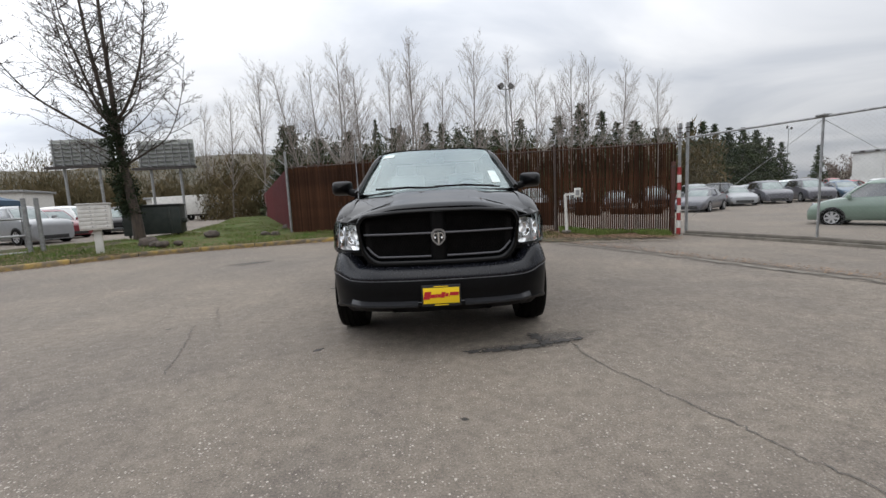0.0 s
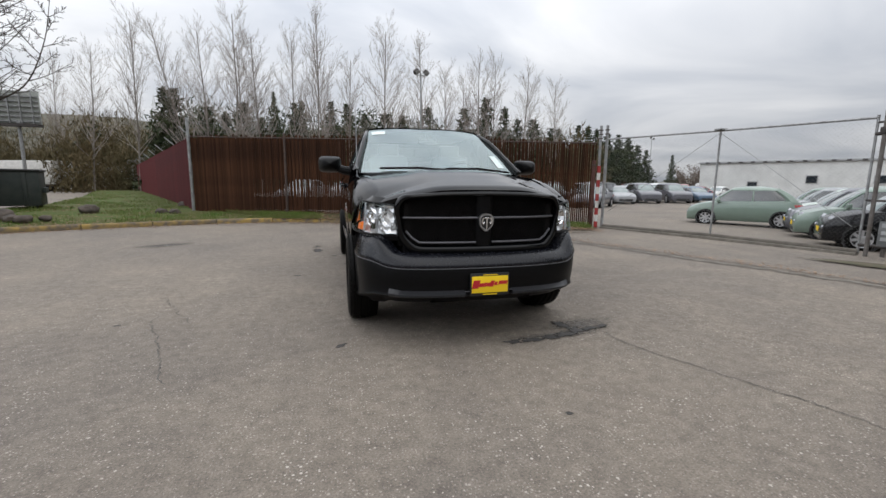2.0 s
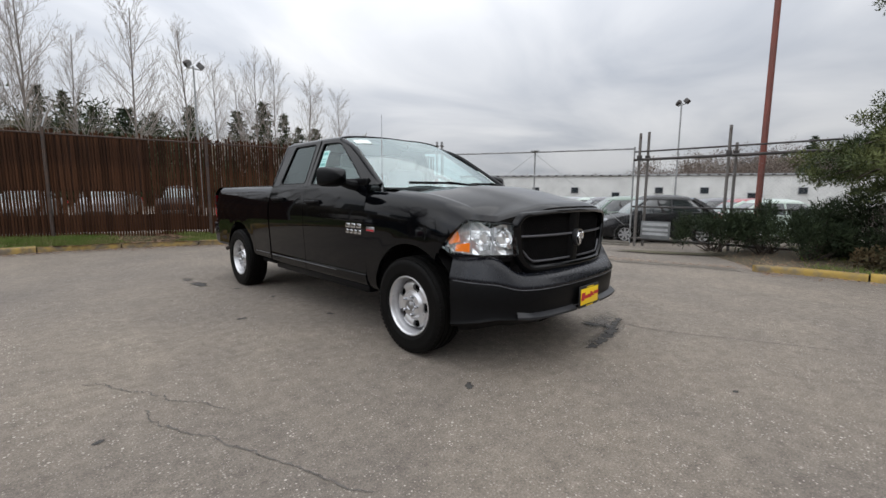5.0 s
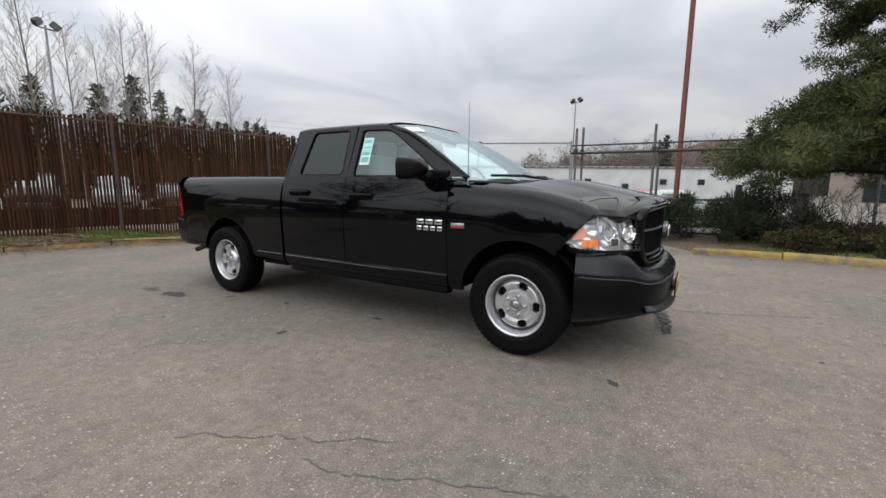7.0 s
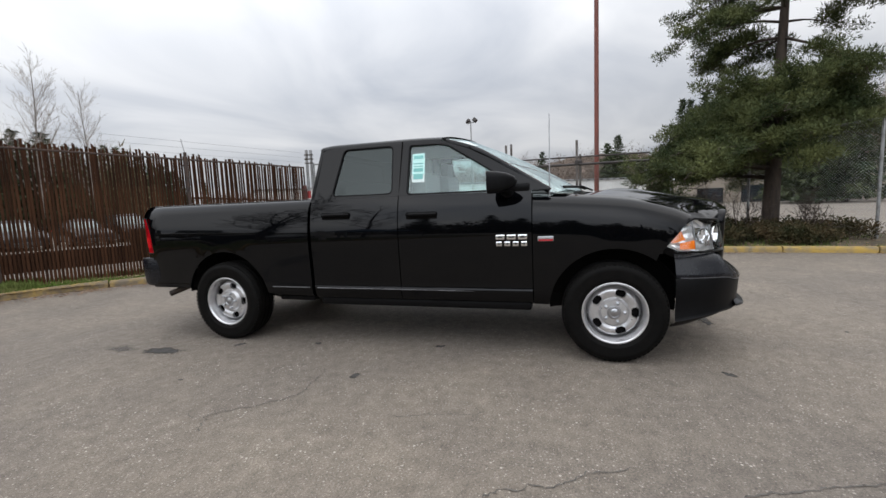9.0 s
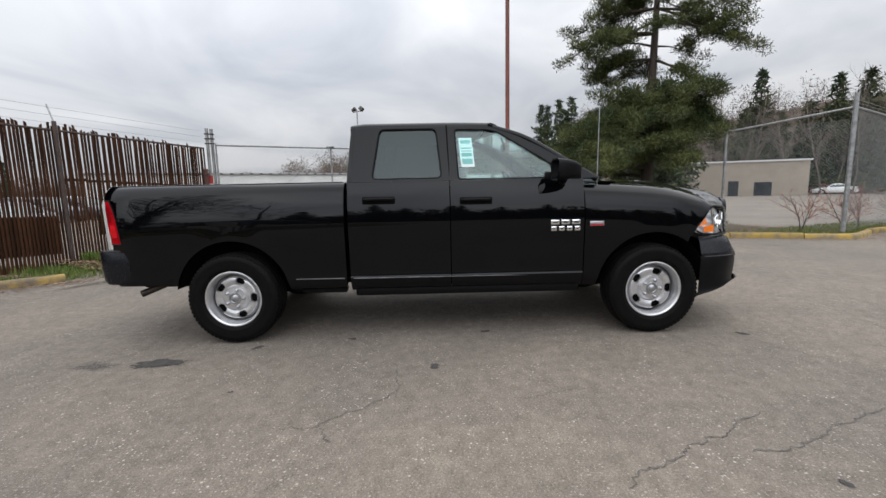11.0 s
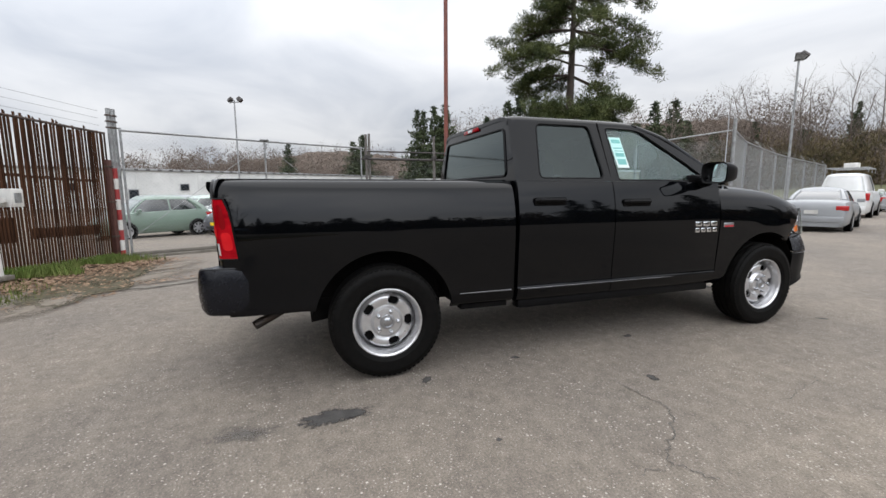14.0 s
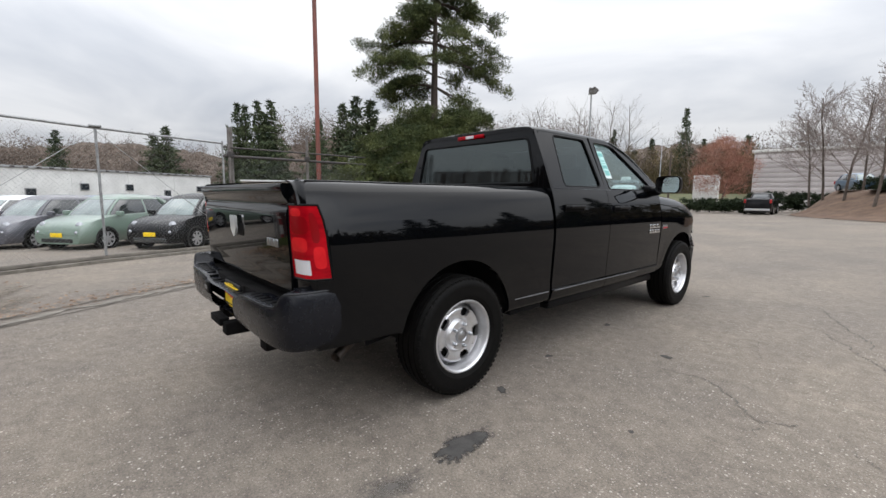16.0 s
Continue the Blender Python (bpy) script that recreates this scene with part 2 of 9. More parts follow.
def blot_material(name, color, second, rough, lo, hi):
    """A stain that thins out and breaks up towards its rim."""
    m = material(name, color, rough, second=second, scale=14, bump=0.3, bump_scale=120)
    nd, lk = m.node_tree.nodes, m.node_tree.links
    at = nd.new("ShaderNodeAttribute")
    at.attribute_name = "fade"
    co = nd.new("ShaderNodeTexCoord")
    n = nd.new("ShaderNodeTexNoise")
    n.inputs["Scale"].default_value = 26.0
    n.inputs["Detail"].default_value = 6.0
    lk.new(co.outputs["Object"], n.inputs["Vector"])
    ad = nd.new("ShaderNodeMath")
    ad.operation = "ADD"
    lk.new(at.outputs["Fac"], ad.inputs[0])
    lk.new(n.outputs["Fac"], ad.inputs[1])
    mr = nd.new("ShaderNodeMapRange")
    mr.inputs["From Min"].default_value = lo
    mr.inputs["From Max"].default_value = hi
    lk.new(ad.outputs[0], mr.inputs["Value"])
    tr = nd.new("ShaderNodeBsdfTransparent")
    mx = nd.new("ShaderNodeMixShader")
    lk.new(mr.outputs[0], mx.inputs[0])
    lk.new(tr.outputs[0], mx.inputs[1])
    lk.new(nd["Principled BSDF"].outputs[0], mx.inputs[2])
    lk.new(mx.outputs[0], nd["Material Output"].inputs["Surface"])
    return m


def asphalt_material(name, base, pale, dark):
    m = bpy.data.materials.new(name)
    m.use_nodes = True
    nd, lk = m.node_tree.nodes, m.node_tree.links
    b = nd["Principled BSDF"]
    co = nd.new("ShaderNodeTexCoord")

    def noise_tex(scale, detail, rough=0.6):
        n = nd.new("ShaderNodeTexNoise")
        n.inputs["Scale"].default_value = scale
        n.inputs["Detail"].default_value = detail
        n.inputs["Roughness"].default_value = rough
        lk.new(co.outputs["Object"], n.inputs["Vector"])
        return n

    def ramp(src, p0, p1, c0, c1):
        r = nd.new("ShaderNodeValToRGB")
        r.color_ramp.elements[0].position, r.color_ramp.elements[1].position = p0, p1
        r.color_ramp.elements[0].color, r.color_ramp.elements[1].color = (*c0, 1), (*c1, 1)
        lk.new(src, r.inputs["Fac"])
        return r.outputs["Color"]

    def mixed(kind, fac, a, c):
        x = nd.new("ShaderNodeMix")
        x.data_type = "RGBA"
        x.blend_type = kind
        if isinstance(fac, float):
            x.inputs[0].default_value = fac
        else:
            lk.new(fac, x.inputs[0])
        lk.new(a, x.inputs[6])
        lk.new(c, x.inputs[7])
        return x.outputs[2]

    large = noise_tex(0.30, 4)
    mid = noise_tex(11.0, 6, 0.7)
    grain = noise_tex(85.0, 4, 0.8)
    colour = ramp(mid.outputs["Fac"], 0.3, 0.7, dark, base)
    tint = ramp(large.outputs["Fac"], 0.35, 0.65, (0.84, 0.84, 0.86), (1.13, 1.11, 1.08))
    colour = mixed("MULTIPLY", 1.0, colour, tint)
    patch = noise_tex(1.7, 5, 0.62)
    mottle = ramp(patch.outputs["Fac"], 0.36, 0.66, (0.91, 0.905, 0.91), (1.08, 1.075, 1.06))
    colour = mixed("MULTIPLY", 1.0, colour, mottle)
    speck = ramp(grain.outputs["Fac"], 0.37, 0.65, (0.55, 0.55, 0.56), (1.48, 1.46, 1.43))
    colour = mixed("MULTIPLY", 0.72, colour, speck)
    bare = nd.new("ShaderNodeMapRange")
    bare.inputs["From Min"].default_value, bare.inputs["From Max"].default_value = 0.40, 0.62
    bare.inputs["To Min"].default_value = 0.15
    lk.new(noise_tex(2.6, 4, 0.6).outputs["Fac"], bare.inputs["Value"])
    rgb = nd.new("ShaderNodeRGB")
    rgb.outputs[0].default_value = (*pale, 1)
    for size, share, reach, strength in ((105.0, 0.84, 0.38, 0.45), (58.0, 0.78, 0.34, 0.8), (34.0, 0.86, 0.27, 0.95)):
        vor = nd.new("ShaderNodeTexVoronoi")
        vor.inputs["Scale"].default_value = size
        lk.new(co.outputs["Object"], vor.inputs["Vector"])
        stone = nd.new("ShaderNodeSeparateColor")
        lk.new(vor.outputs["Color"], stone.inputs[0])
        chips = nd.new("ShaderNodeMath")
        chips.operation = "GREATER_THAN"
        chips.inputs[1].default_value = share
        lk.new(stone.outputs["Red"], chips.inputs[0])
        near = nd.new("ShaderNodeMapRange")
        near.inputs["From Min"].default_value, near.inputs["From Max"].default_value = reach, reach * 0.6
        lk.new(vor.outputs["Distance"], near.inputs["Value"])
        both = nd.new("ShaderNodeMath")
        both.operation = "MULTIPLY"
        lk.new(chips.outputs[0], both.inputs[0])
        lk.new(near.outputs[0], both.inputs[1])
        half = nd.new("ShaderNodeMath")
        half.operation = "MULTIPLY"
        half.inputs[1].default_value = strength
        lk.new(both.outputs[0], half.inputs[0])
        if size < 100:
            worn = nd.new("ShaderNodeMath")
            worn.operation = "MULTIPLY"
            lk.new(half.outputs[0], worn.inputs[0])
            lk.new(bare.outputs[0], worn.inputs[1])
            half = worn
        colour = mixed("MIX", half.outputs[0], colour, rgb.outputs[0])
    lk.new(colour, b.inputs["Base Color"])
    b.inputs["Roughness"].default_value = 0.82
    b.inputs["Specular IOR Level"].default_value = 0.35
    bp = nd.new("ShaderNodeBump")
    bp.inputs["Strength"].default_value = 0.6
    bp.inputs["Distance"].default_value = 0.010
    lk.new(grain.outputs["Fac"], bp.inputs["Height"])
    lk.new(bp.outputs[0], b.inputs["Normal"])
    return m


M_ASPHALT = asphalt_material("worn_asphalt", (0.224, 0.197, 0.166), (0.52, 0.475, 0.415), (0.134, 0.116, 0.097))
M_STAIN = blot_material("oil_stain", (0.030, 0.028, 0.026), (0.06, 0.056, 0.052), 0.85, 0.62, 0.95)
M_CRACK = blot_material("crack_dirt", (0.085, 0.077, 0.068), (0.13, 0.118, 0.105), 0.9, 0.45, 0.85)
M_DIRT = blot_material("gravel_dirt", (0.145, 0.122, 0.094), (0.20, 0.17, 0.138), 0.95, 0.55, 1.2)
M_SEAM = material("patched_seam", (0.075, 0.066, 0.055), 0.9, second=(0.13, 0.115, 0.095), scale=6, bump=0.5, bump_scale=40)
M_SEAM_PALE = material("broken_concrete_edge", (0.22, 0.20, 0.17), 0.9, second=(0.12, 0.108, 0.09), scale=5, bump=0.6, bump_scale=30)
M_KERB_DULL = material("faded_kerb", (0.31, 0.21, 0.060), 0.9, second=(0.13, 0.105, 0.075), scale=4.5, mix=(0.36, 0.58), bump=0.6, bump_scale=45, each=0.2)
M_KERB = material("old_yellow_kerb", (0.36, 0.24, 0.055), 0.85, second=(0.16, 0.135, 0.10), scale=3.5, mix=(0.42, 0.66), bump=0.5, bump_scale=45, each=0.15)
M_SOIL = material("verge_soil", (0.055, 0.098, 0.020), 0.95, second=(0.098, 0.090, 0.040), scale=1.6, bump=0.8, bump_scale=25, spec=0.15)
M_GRASS = material("grass_blades", (0.085, 0.150, 0.026), 0.75, second=(0.155, 0.165, 0.060), scale=1.0, spec=0.1)
M_LEAFLITTER = material("fallen_leaves", (0.075, 0.040, 0.022), 0.9, second=(0.36, 0.25, 0.17), scale=14, mix=(0.42, 0.60), spec=0.15)
M_BARE_SOIL = material("bare_soil", (0.045, 0.036, 0.024), 0.95, second=(0.075, 0.085, 0.032), scale=1.8, bump=0.8, bump_scale=25, spec=0.15)
M_SLAT = material("brown_fence_slat", (0.028, 0.0128, 0.0075), 0.85, second=(0.078, 0.035, 0.018), scale=3.0, bump=0.2, bump_scale=30, each=0.34, spec=0.12, stretch=(1, 1, 0.25))
M_SLAT_RED = material("red_fence_slat", (0.062, 0.009, 0.011), 0.85, second=(0.090, 0.016, 0.017), spec=0.1, scale=3.0, each=0.2, stretch=(1, 1, 0.25))
M_PANEL_BROWN = material("brown_sheet", (0.034, 0.016, 0.010), 0.8, second=(0.085, 0.037, 0.020), scale=4, stretch=(1, 1, 0.3))
M_GALV = material("galvanised_steel", (0.36, 0.37, 0.37), 0.5, 0.6, second=(0.22, 0.22, 0.22), scale=9)
M_RUSTPIPE = material("rusty_pipe", (0.055, 0.045, 0.042), 0.7, 0.3, second=(0.095, 0.062, 0.048), scale=7)
M_DARKPIPE = material("dark_pipe", (0.03, 0.028, 0.028), 0.6, 0.3, second=(0.06, 0.05, 0.045), scale=7)
M_WIRE = material("chain_link_wire", (0.30, 0.31, 0.31), 0.5, 0.6)
M_CONCRETE = material("painted_concrete_wall", (0.64, 0.645, 0.625), 0.85, second=(0.52, 0.525, 0.51), scale=0.5, bump=0.1, bump_scale=10)
M_WHITE = material("white_paint", (0.66, 0.65, 0.62), 0.55, second=(0.52, 0.51, 0.48), scale=4)
M_RED = material("red_paint", (0.36, 0.03, 0.03), 0.5, second=(0.26, 0.03, 0.03), scale=6)
M_REDPOLE = material("rust_red_pole", (0.22, 0.055, 0.035), 0.65, second=(0.13, 0.05, 0.04), scale=4, stretch=(1, 1, 0.3))
M_DARKGLASS = material("dark_window", (0.02, 0.025, 0.03), 0.08)
M_TAN = material("tan_wall", (0.302, 0.260, 0.210), 0.85, second=(0.252, 0.218, 0.176), scale=0.8)
M_BARK = material("bark", (0.055, 0.042, 0.033), 0.9, second=(0.11, 0.085, 0.068), scale=9, bump=0.6, bump_scale=30, stretch=(1, 1, 0.3))
M_BARK_DARK = material("dark_bark", (0.035, 0.028, 0.023), 0.9, second=(0.075, 0.055, 0.042), scale=9, bump=0.6, bump_scale=30, stretch=(1, 1, 0.3))
M_BIRCH = material("pale_bark", (0.24, 0.215, 0.19), 0.85, second=(0.13, 0.11, 0.095), scale=4, stretch=(1, 1, 0.4))
M_NEEDLE = material("pine_needles", (0.026, 0.040, 0.015), 0.65, second=(0.105, 0.118, 0.042), scale=1.4, detail=3, spec=0.15)
M_CONIFER = material("dark_conifer", (0.024, 0.038, 0.020), 0.75, second=(0.070, 0.082, 0.040), scale=0.8, detail=3, spec=0.15)
M_BRUSH = material("bare_brush", (0.098, 0.076, 0.060), 0.9, second=(0.175, 0.138, 0.115), scale=0.25, detail=4, spec=0.15)
M_REDBUSH = material("reddish_twigs", (0.22, 0.092, 0.062), 0.9, second=(0.33, 0.165, 0.115), scale=0.5)
M_HILL = material("wooded_hill", (0.05, 0.05, 0.032), 0.95, second=(0.105, 0.088, 0.062), scale=0.07, detail=8)
M_HEDGE = material("evergreen_shrub", (0.012, 0.02, 0.010), 0.7, second=(0.035, 0.048, 0.022), scale=2.5, spec=0.15)
M_GROUNDCOVER = material("brown_green_groundcover", (0.022, 0.030, 0.012), 0.75, second=(0.085, 0.058, 0.030), scale=2.2, spec=0.15)
M_BANK = material("bark_mulch_bank", (0.085, 0.050, 0.032), 0.95, second=(0.15, 0.095, 0.062), scale=1.5, bump=0.6, bump_scale=12)

# ---- ground, kerbs and verges ----
gx = [-1500, -600, -250, -120, -70, -45] + list(np.arange(-30, 30.1, 1.5)) + [45, 70, 120, 250, 600, 1500]
bm = bmesh.new()
sheet(bm, lambda x, y: Vector((x, y, ground_z(x, y))), gx, gx)
ground = part("ground", bm, M_ASPHALT, None, "worn grey asphalt with pale aggregate", kind="structure")
tagged(ground, category="asphalt")

KERB_LINE_N = [(-16, 2.6), (-13.5, 3.8), (-11.5, 5.0), (-10.2, 6.1), (-9.1, 7.4), (-7.9, 8.2), (-6.5, 8.8), (-5.0, 9.35), (-3.5, 9.75), (-2.5, 9.75), (-1.6, 9.55), (-0.5, 9.2), (0.6, 8.7), (1.4, 8.05), (1.95, 7.5)]
KERB_N = [(-16, 2.6), (-13.5, 3.8), (-11.5, 5.0), (-10.2, 6.1), (-9.1, 7.4), (-7.9, 8.2), (-6.5, 8.8), (-5.0, 9.35), (-3.5, 9.75), (-2.5, 9.75), (-1.6, 9.55), (-0.5, 9.2), (0.6, 8.7), (1.4, 8.05), (2.1, 7.35), (2.9, 6.6)]
KERB_E = [(6.15, -1.15), (6.35, -1.5), (6.45, -2.6), (6.35, -4.2), (6.05, -5.8), (5.5, -7.1), (5.25, -7.9), (5.6, -8.6), (6.4, -9.6), (7.1, -11.2), (8.3, -14.2), (10.0, -18.5), (13.0, -26.0), (16.5, -34.0)]


def kerb(name, line, label, height, inside, mat):
    """A kerb of separate stones along a curve, each a little out of line."""
    pts = spline([(x, y, 0) for x, y in line], len(line) * 8)
    root = thing(name, label, "kerb", kind="structure")
    acc, a = 0.0, 0
    rnd = random.Random(len(line))
    for i in range(1, len(pts)):
        acc += np.linalg.norm(pts[i] - pts[i - 1])
        if acc > 1.4 or i == len(pts) - 1:
            bm = bmesh.new()
            seg = pts[a:i + 1]
            rows = []
            up = rnd.uniform(-0.012, 0.012)
            for k, p in enumerate(seg):
                d = seg[min(k + 1, len(seg) - 1)] - seg[max(k - 1, 0)]
                d = d / np.linalg.norm(d)
                nrm = np.array((-d[1], d[0], 0)) * inside
                t = k / (len(seg) - 1)
                q = p + d * (0.012 if k == 0 else (-0.012 if k == len(seg) - 1 else 0))
                g = ground_z(q[0], q[1])
                h = height + up
                prof = [(0.0, -0.05), (0.0, h * 0.55), (0.012, h * 0.85), (0.035, h), (0.14, h + 0.004), (0.15, h - 0.01), (0.15, -0.05)]
                rows.append([bm.verts.new((q[0] + nrm[0] * o, q[1] + nrm[1] * o, g + z)) for o, z in prof])
            for r0, r1 in zip(rows, rows[1:]):
                for k in range(len(r0) - 1):
                    bm.faces.new((r0[k], r1[k], r1[k + 1], r0[k + 1]))
            bm.faces.new(rows[0])
            bm.faces.new(rows[-1][::-1])
            bmesh.ops.recalc_face_normals(bm, faces=bm.faces)
            part("kerb_stone", bm, mat, root)
            acc, a = 0.0, i
    return root


kerb("kerb_north", KERB_LINE_N, "weathered kerb with faded yellow paint along the verge", 0.115, 1, M_KERB_DULL)
kerb("kerb_east", KERB_E, "worn yellow painted kerb beside the shrubs", 0.12, 1, M_KERB)

CORNER = (-5.6, 12.05)
FENCE_END = (6.66, 7.72)


def fence_y(x):
    return CORNER[1] + (FENCE_END[1] - CORNER[1]) * (x - CORNER[0]) / (FENCE_END[0] - CORNER[0])


VERGE_BACK_N = [(-19, 6.0), (-16.5, 7.6), (-14, 9.6), (-12.6, 11.0), (-11.3, 12.0), (-11.5, 15.5), (-14.5, 24.0), (-21.5, 41.0), (-17.5, 41.0), (-5.4, 12.4), (-3.8, fence_y(-3.8) + 0.4), (-2.2, fence_y(-2.2) + 0.4), (-0.5, fence_y(-0.5) + 0.4), (1.2, fence_y(1.2) + 0.4), (3.2, fence_y(3.2) + 0.4), (6.4, fence_y(6.4) + 0.2)]


def verge_point(front, back, u, v, rise, height, inset=0.14):
    k = u * (len(front) - 1)
    i = min(int(k), len(front) - 2)
    f = k - i
    p = np.array(front[i]) * (1 - f) + np.array(front[i + 1]) * f
    q = np.array(back[i]) * (1 - f) + np.array(back[i + 1]) * f
    d = q - p
    L = np.linalg.norm(d)
    p = p + d / L * inset
    w = p + (q - p) * v ** 1.6
    s = np.linalg.norm(w - p)
    end = max(0.0, min(1.0, (u - 0.79) / 0.12)) if front is KERB_N else max(0.0, 1 - u / 0.09)
    z = (height + 0.03) * (1 - end) - 0.03 + rise * (1 - 0.9 * end) * (1 - math.exp(-s / 2.2)) + 0.03 * noise.noise((w[0] * 0.9, w[1] * 0.9, 0))
    return Vector((w[0], w[1], ground_z(w[0], w[1]) + z))


bm = bmesh.new()
sheet(bm, lambda u, v: verge_point(KERB_N, VERGE_BACK_N, u, v, 0.22, 0.075), list(np.linspace(0.25, 0.66, 38)), list(np.linspace(0, 1, 30)))
part("grass_verge", bm, M_SOIL, None, "grass lawn behind the kerb and beside the red fence", kind="structure")["category"] = "grass verge"
for u0, u1, words_ in ((0.0, 0.25, "bare soil verge with thin grass round the mailboxes"), (0.66, 1.0, "bare soil verge with leaf litter at the fence foot")):
    bm = bmesh.new()
    sheet(bm, lambda u, v: verge_point(KERB_N, VERGE_BACK_N, u, v, 0.22, 0.075), list(np.linspace(u0, u1, 31)), list(np.linspace(0, 1, 30)))
    part("soil_verge", bm, M_BARE_SOIL, None, words_, kind="structure")["category"] = "verge"
VERGE_BACK_E = [(9.6, 0.9), (10.5, -0.6), (12, -2.5), (14, -3.0), (14, -4.5), (13, -5.5), (9, -7.2), (7.4, -7.6), (7.6, -9.0), (8.6, -10.8), (10.0, -13.8), (11.8, -18), (15, -25.2), (18.5, -33)]
bm = bmesh.new()
sheet(bm, lambda u, v: verge_point(KERB_E, VERGE_BACK_E, u, v, 0.12, 0.085), list(np.linspace(0, 1, 80)), list(np.linspace(0, 1, 24)))
part("shrub_verge", bm, material("shrub_soil", (0.055, 0.044, 0.028), 0.95, second=(0.105, 0.085, 0.05), scale=3.0, bump=0.8, bump_scale=25), None, "soil verge with leaf litter under the shrubs", kind="structure")["category"] = "verge"


def scatter_blades(name, mat, front, back, count, height, spread, rise, base, label, seed, flat=False, urange=(0, 1)):
    rnd = random.Random(seed)
    verts, faces = [], []
    for _ in range(count):
        u = rnd.uniform(*urange)
        v = rnd.random() ** spread
        p = verge_point(front, back, u, v, rise, base)
        if not flat and noise.noise((p.x * 0.6, p.y * 0.6, 3.0)) < -0.28 + 0.25 * rnd.random():
            continue
        if not flat and front is KERB_N and u > 0.80 and rnd.random() > (0.30 + 2.0 * v ** 1.6) * max(0.0, 0.985 - u) / 0.10:
            continue
        if not flat and front is KERB_N and u < 0.40 and rnd.random() > 0.18 + 1.2 * v ** 1.6:
            continue
        if not flat and front is KERB_E and u < 0.10:
            continue
        a = rnd.uniform(0, 2 * math.pi)
        h = height * rnd.uniform(0.5, 1.3)
        w = h * (0.55 if flat else 0.10)
        d = Vector((math.cos(a), math.sin(a), 0))
        n = Vector((-d.y, d.x, 0))
        k = len(verts)
        if flat:
            t = Vector((0, 0, 0.012))
            verts += [p + t, p + t + d * h + n * w * 0.5, p + t * 1.6 + d * h * 1.6, p + t + d * h - n * w * 0.5]
            faces.append((k, k + 1, k + 2, k + 3))
        else:
            lean = Vector((rnd.uniform(-1, 1), rnd.uniform(-1, 1), 0)) * h * 0.5
            verts += [p - d * w, p + d * w, p + lean + Vector((0, 0, h))]
            faces.append((k, k + 1, k + 2))
    ob = raw(name, verts, faces, mat, None, label, "stuff")
    ob["category"] = name.replace("_", " ")


scatter_blades("grass", M_GRASS, KERB_N, VERGE_BACK_N, 90000, 0.07, 1.2, 0.22, 0.075, "short green grass with bare patches on the verge", 1, urange=(0.16, 0.98))
scatter_blades("grass", M_GRASS, KERB_E, VERGE_BACK_E, 12000, 0.08, 1.0, 0.12, 0.085, "rough grass tufts under the shrubs", 2, urange=(0.0, 0.75))
scatter_blades("fallen_leaves", M_LEAFLITTER, KERB_N, VERGE_BACK_N, 13000, 0.055, 2.6, 0.22, 0.09, "brown fallen leaves along the kerb", 3, True, (0.15, 1.0))
scatter_blades("fallen_leaves", M_LEAFLITTER, KERB_N, VERGE_BACK_N, 15000, 0.045, 1.3, 0.22, 0.09, "brown leaf litter at the fence foot", 13, True, (0.78, 0.985))
scatter_blades("leaf_litter", M_LEAFLITTER, KERB_E, VERGE_BACK_E, 5000, 0.045, 1.0, 0.12, 0.10, "brown fallen leaves under the shrubs", 4, True, (0.0, 0.7))

scatter_blades("grass", M_GRASS, KERB_N, VERGE_BACK_N, 16000, 0.12, 0.5, 0.22, 0.075, "ragged green grass at the fence foot", 23, urange=(0.80, 0.975))

# leaves and grit on the tarmac beside the kerb
rnd = random.Random(9)
verts, faces = [], []
for line, n, off in ((KERB_N, 2400, 1), (KERB_E, 900, 1)):
    pts = spline([(x, y, 0) for x, y in line], 200)
    for _ in range(n):
        i = rnd.randrange(len(pts) - 1)
        d = pts[i + 1] - pts[i]
        d = d / np.linalg.norm(d)
        o = -abs(rnd.gauss(0.0, 0.22)) - 0.02
        p = Vector((pts[i][0] - d[1] * o + rnd.uniform(-.1, .1), pts[i][1] + d[0] * o, 0))
        p.z = ground_z(p.x, p.y) + 0.008
        a = rnd.uniform(0, 6.28)
        h = rnd.uniform(0.02, 0.055)
        e, f = Vector((math.cos(a), math.sin(a), 0.15)) * h, Vector((-math.sin(a), math.cos(a), 0.1)) * h * 0.5
        k = len(verts)
        verts += [p, p + e * 0.6 + f, p + e * 1.3, p + e * 0.6 - f]
        faces.append((k, k + 1, k + 2, k + 3))
raw("gutter_leaves", verts, faces, M_LEAFLITTER, None, "dry brown leaves gathered in the gutter", "stuff")["category"] = "fallen leaves"


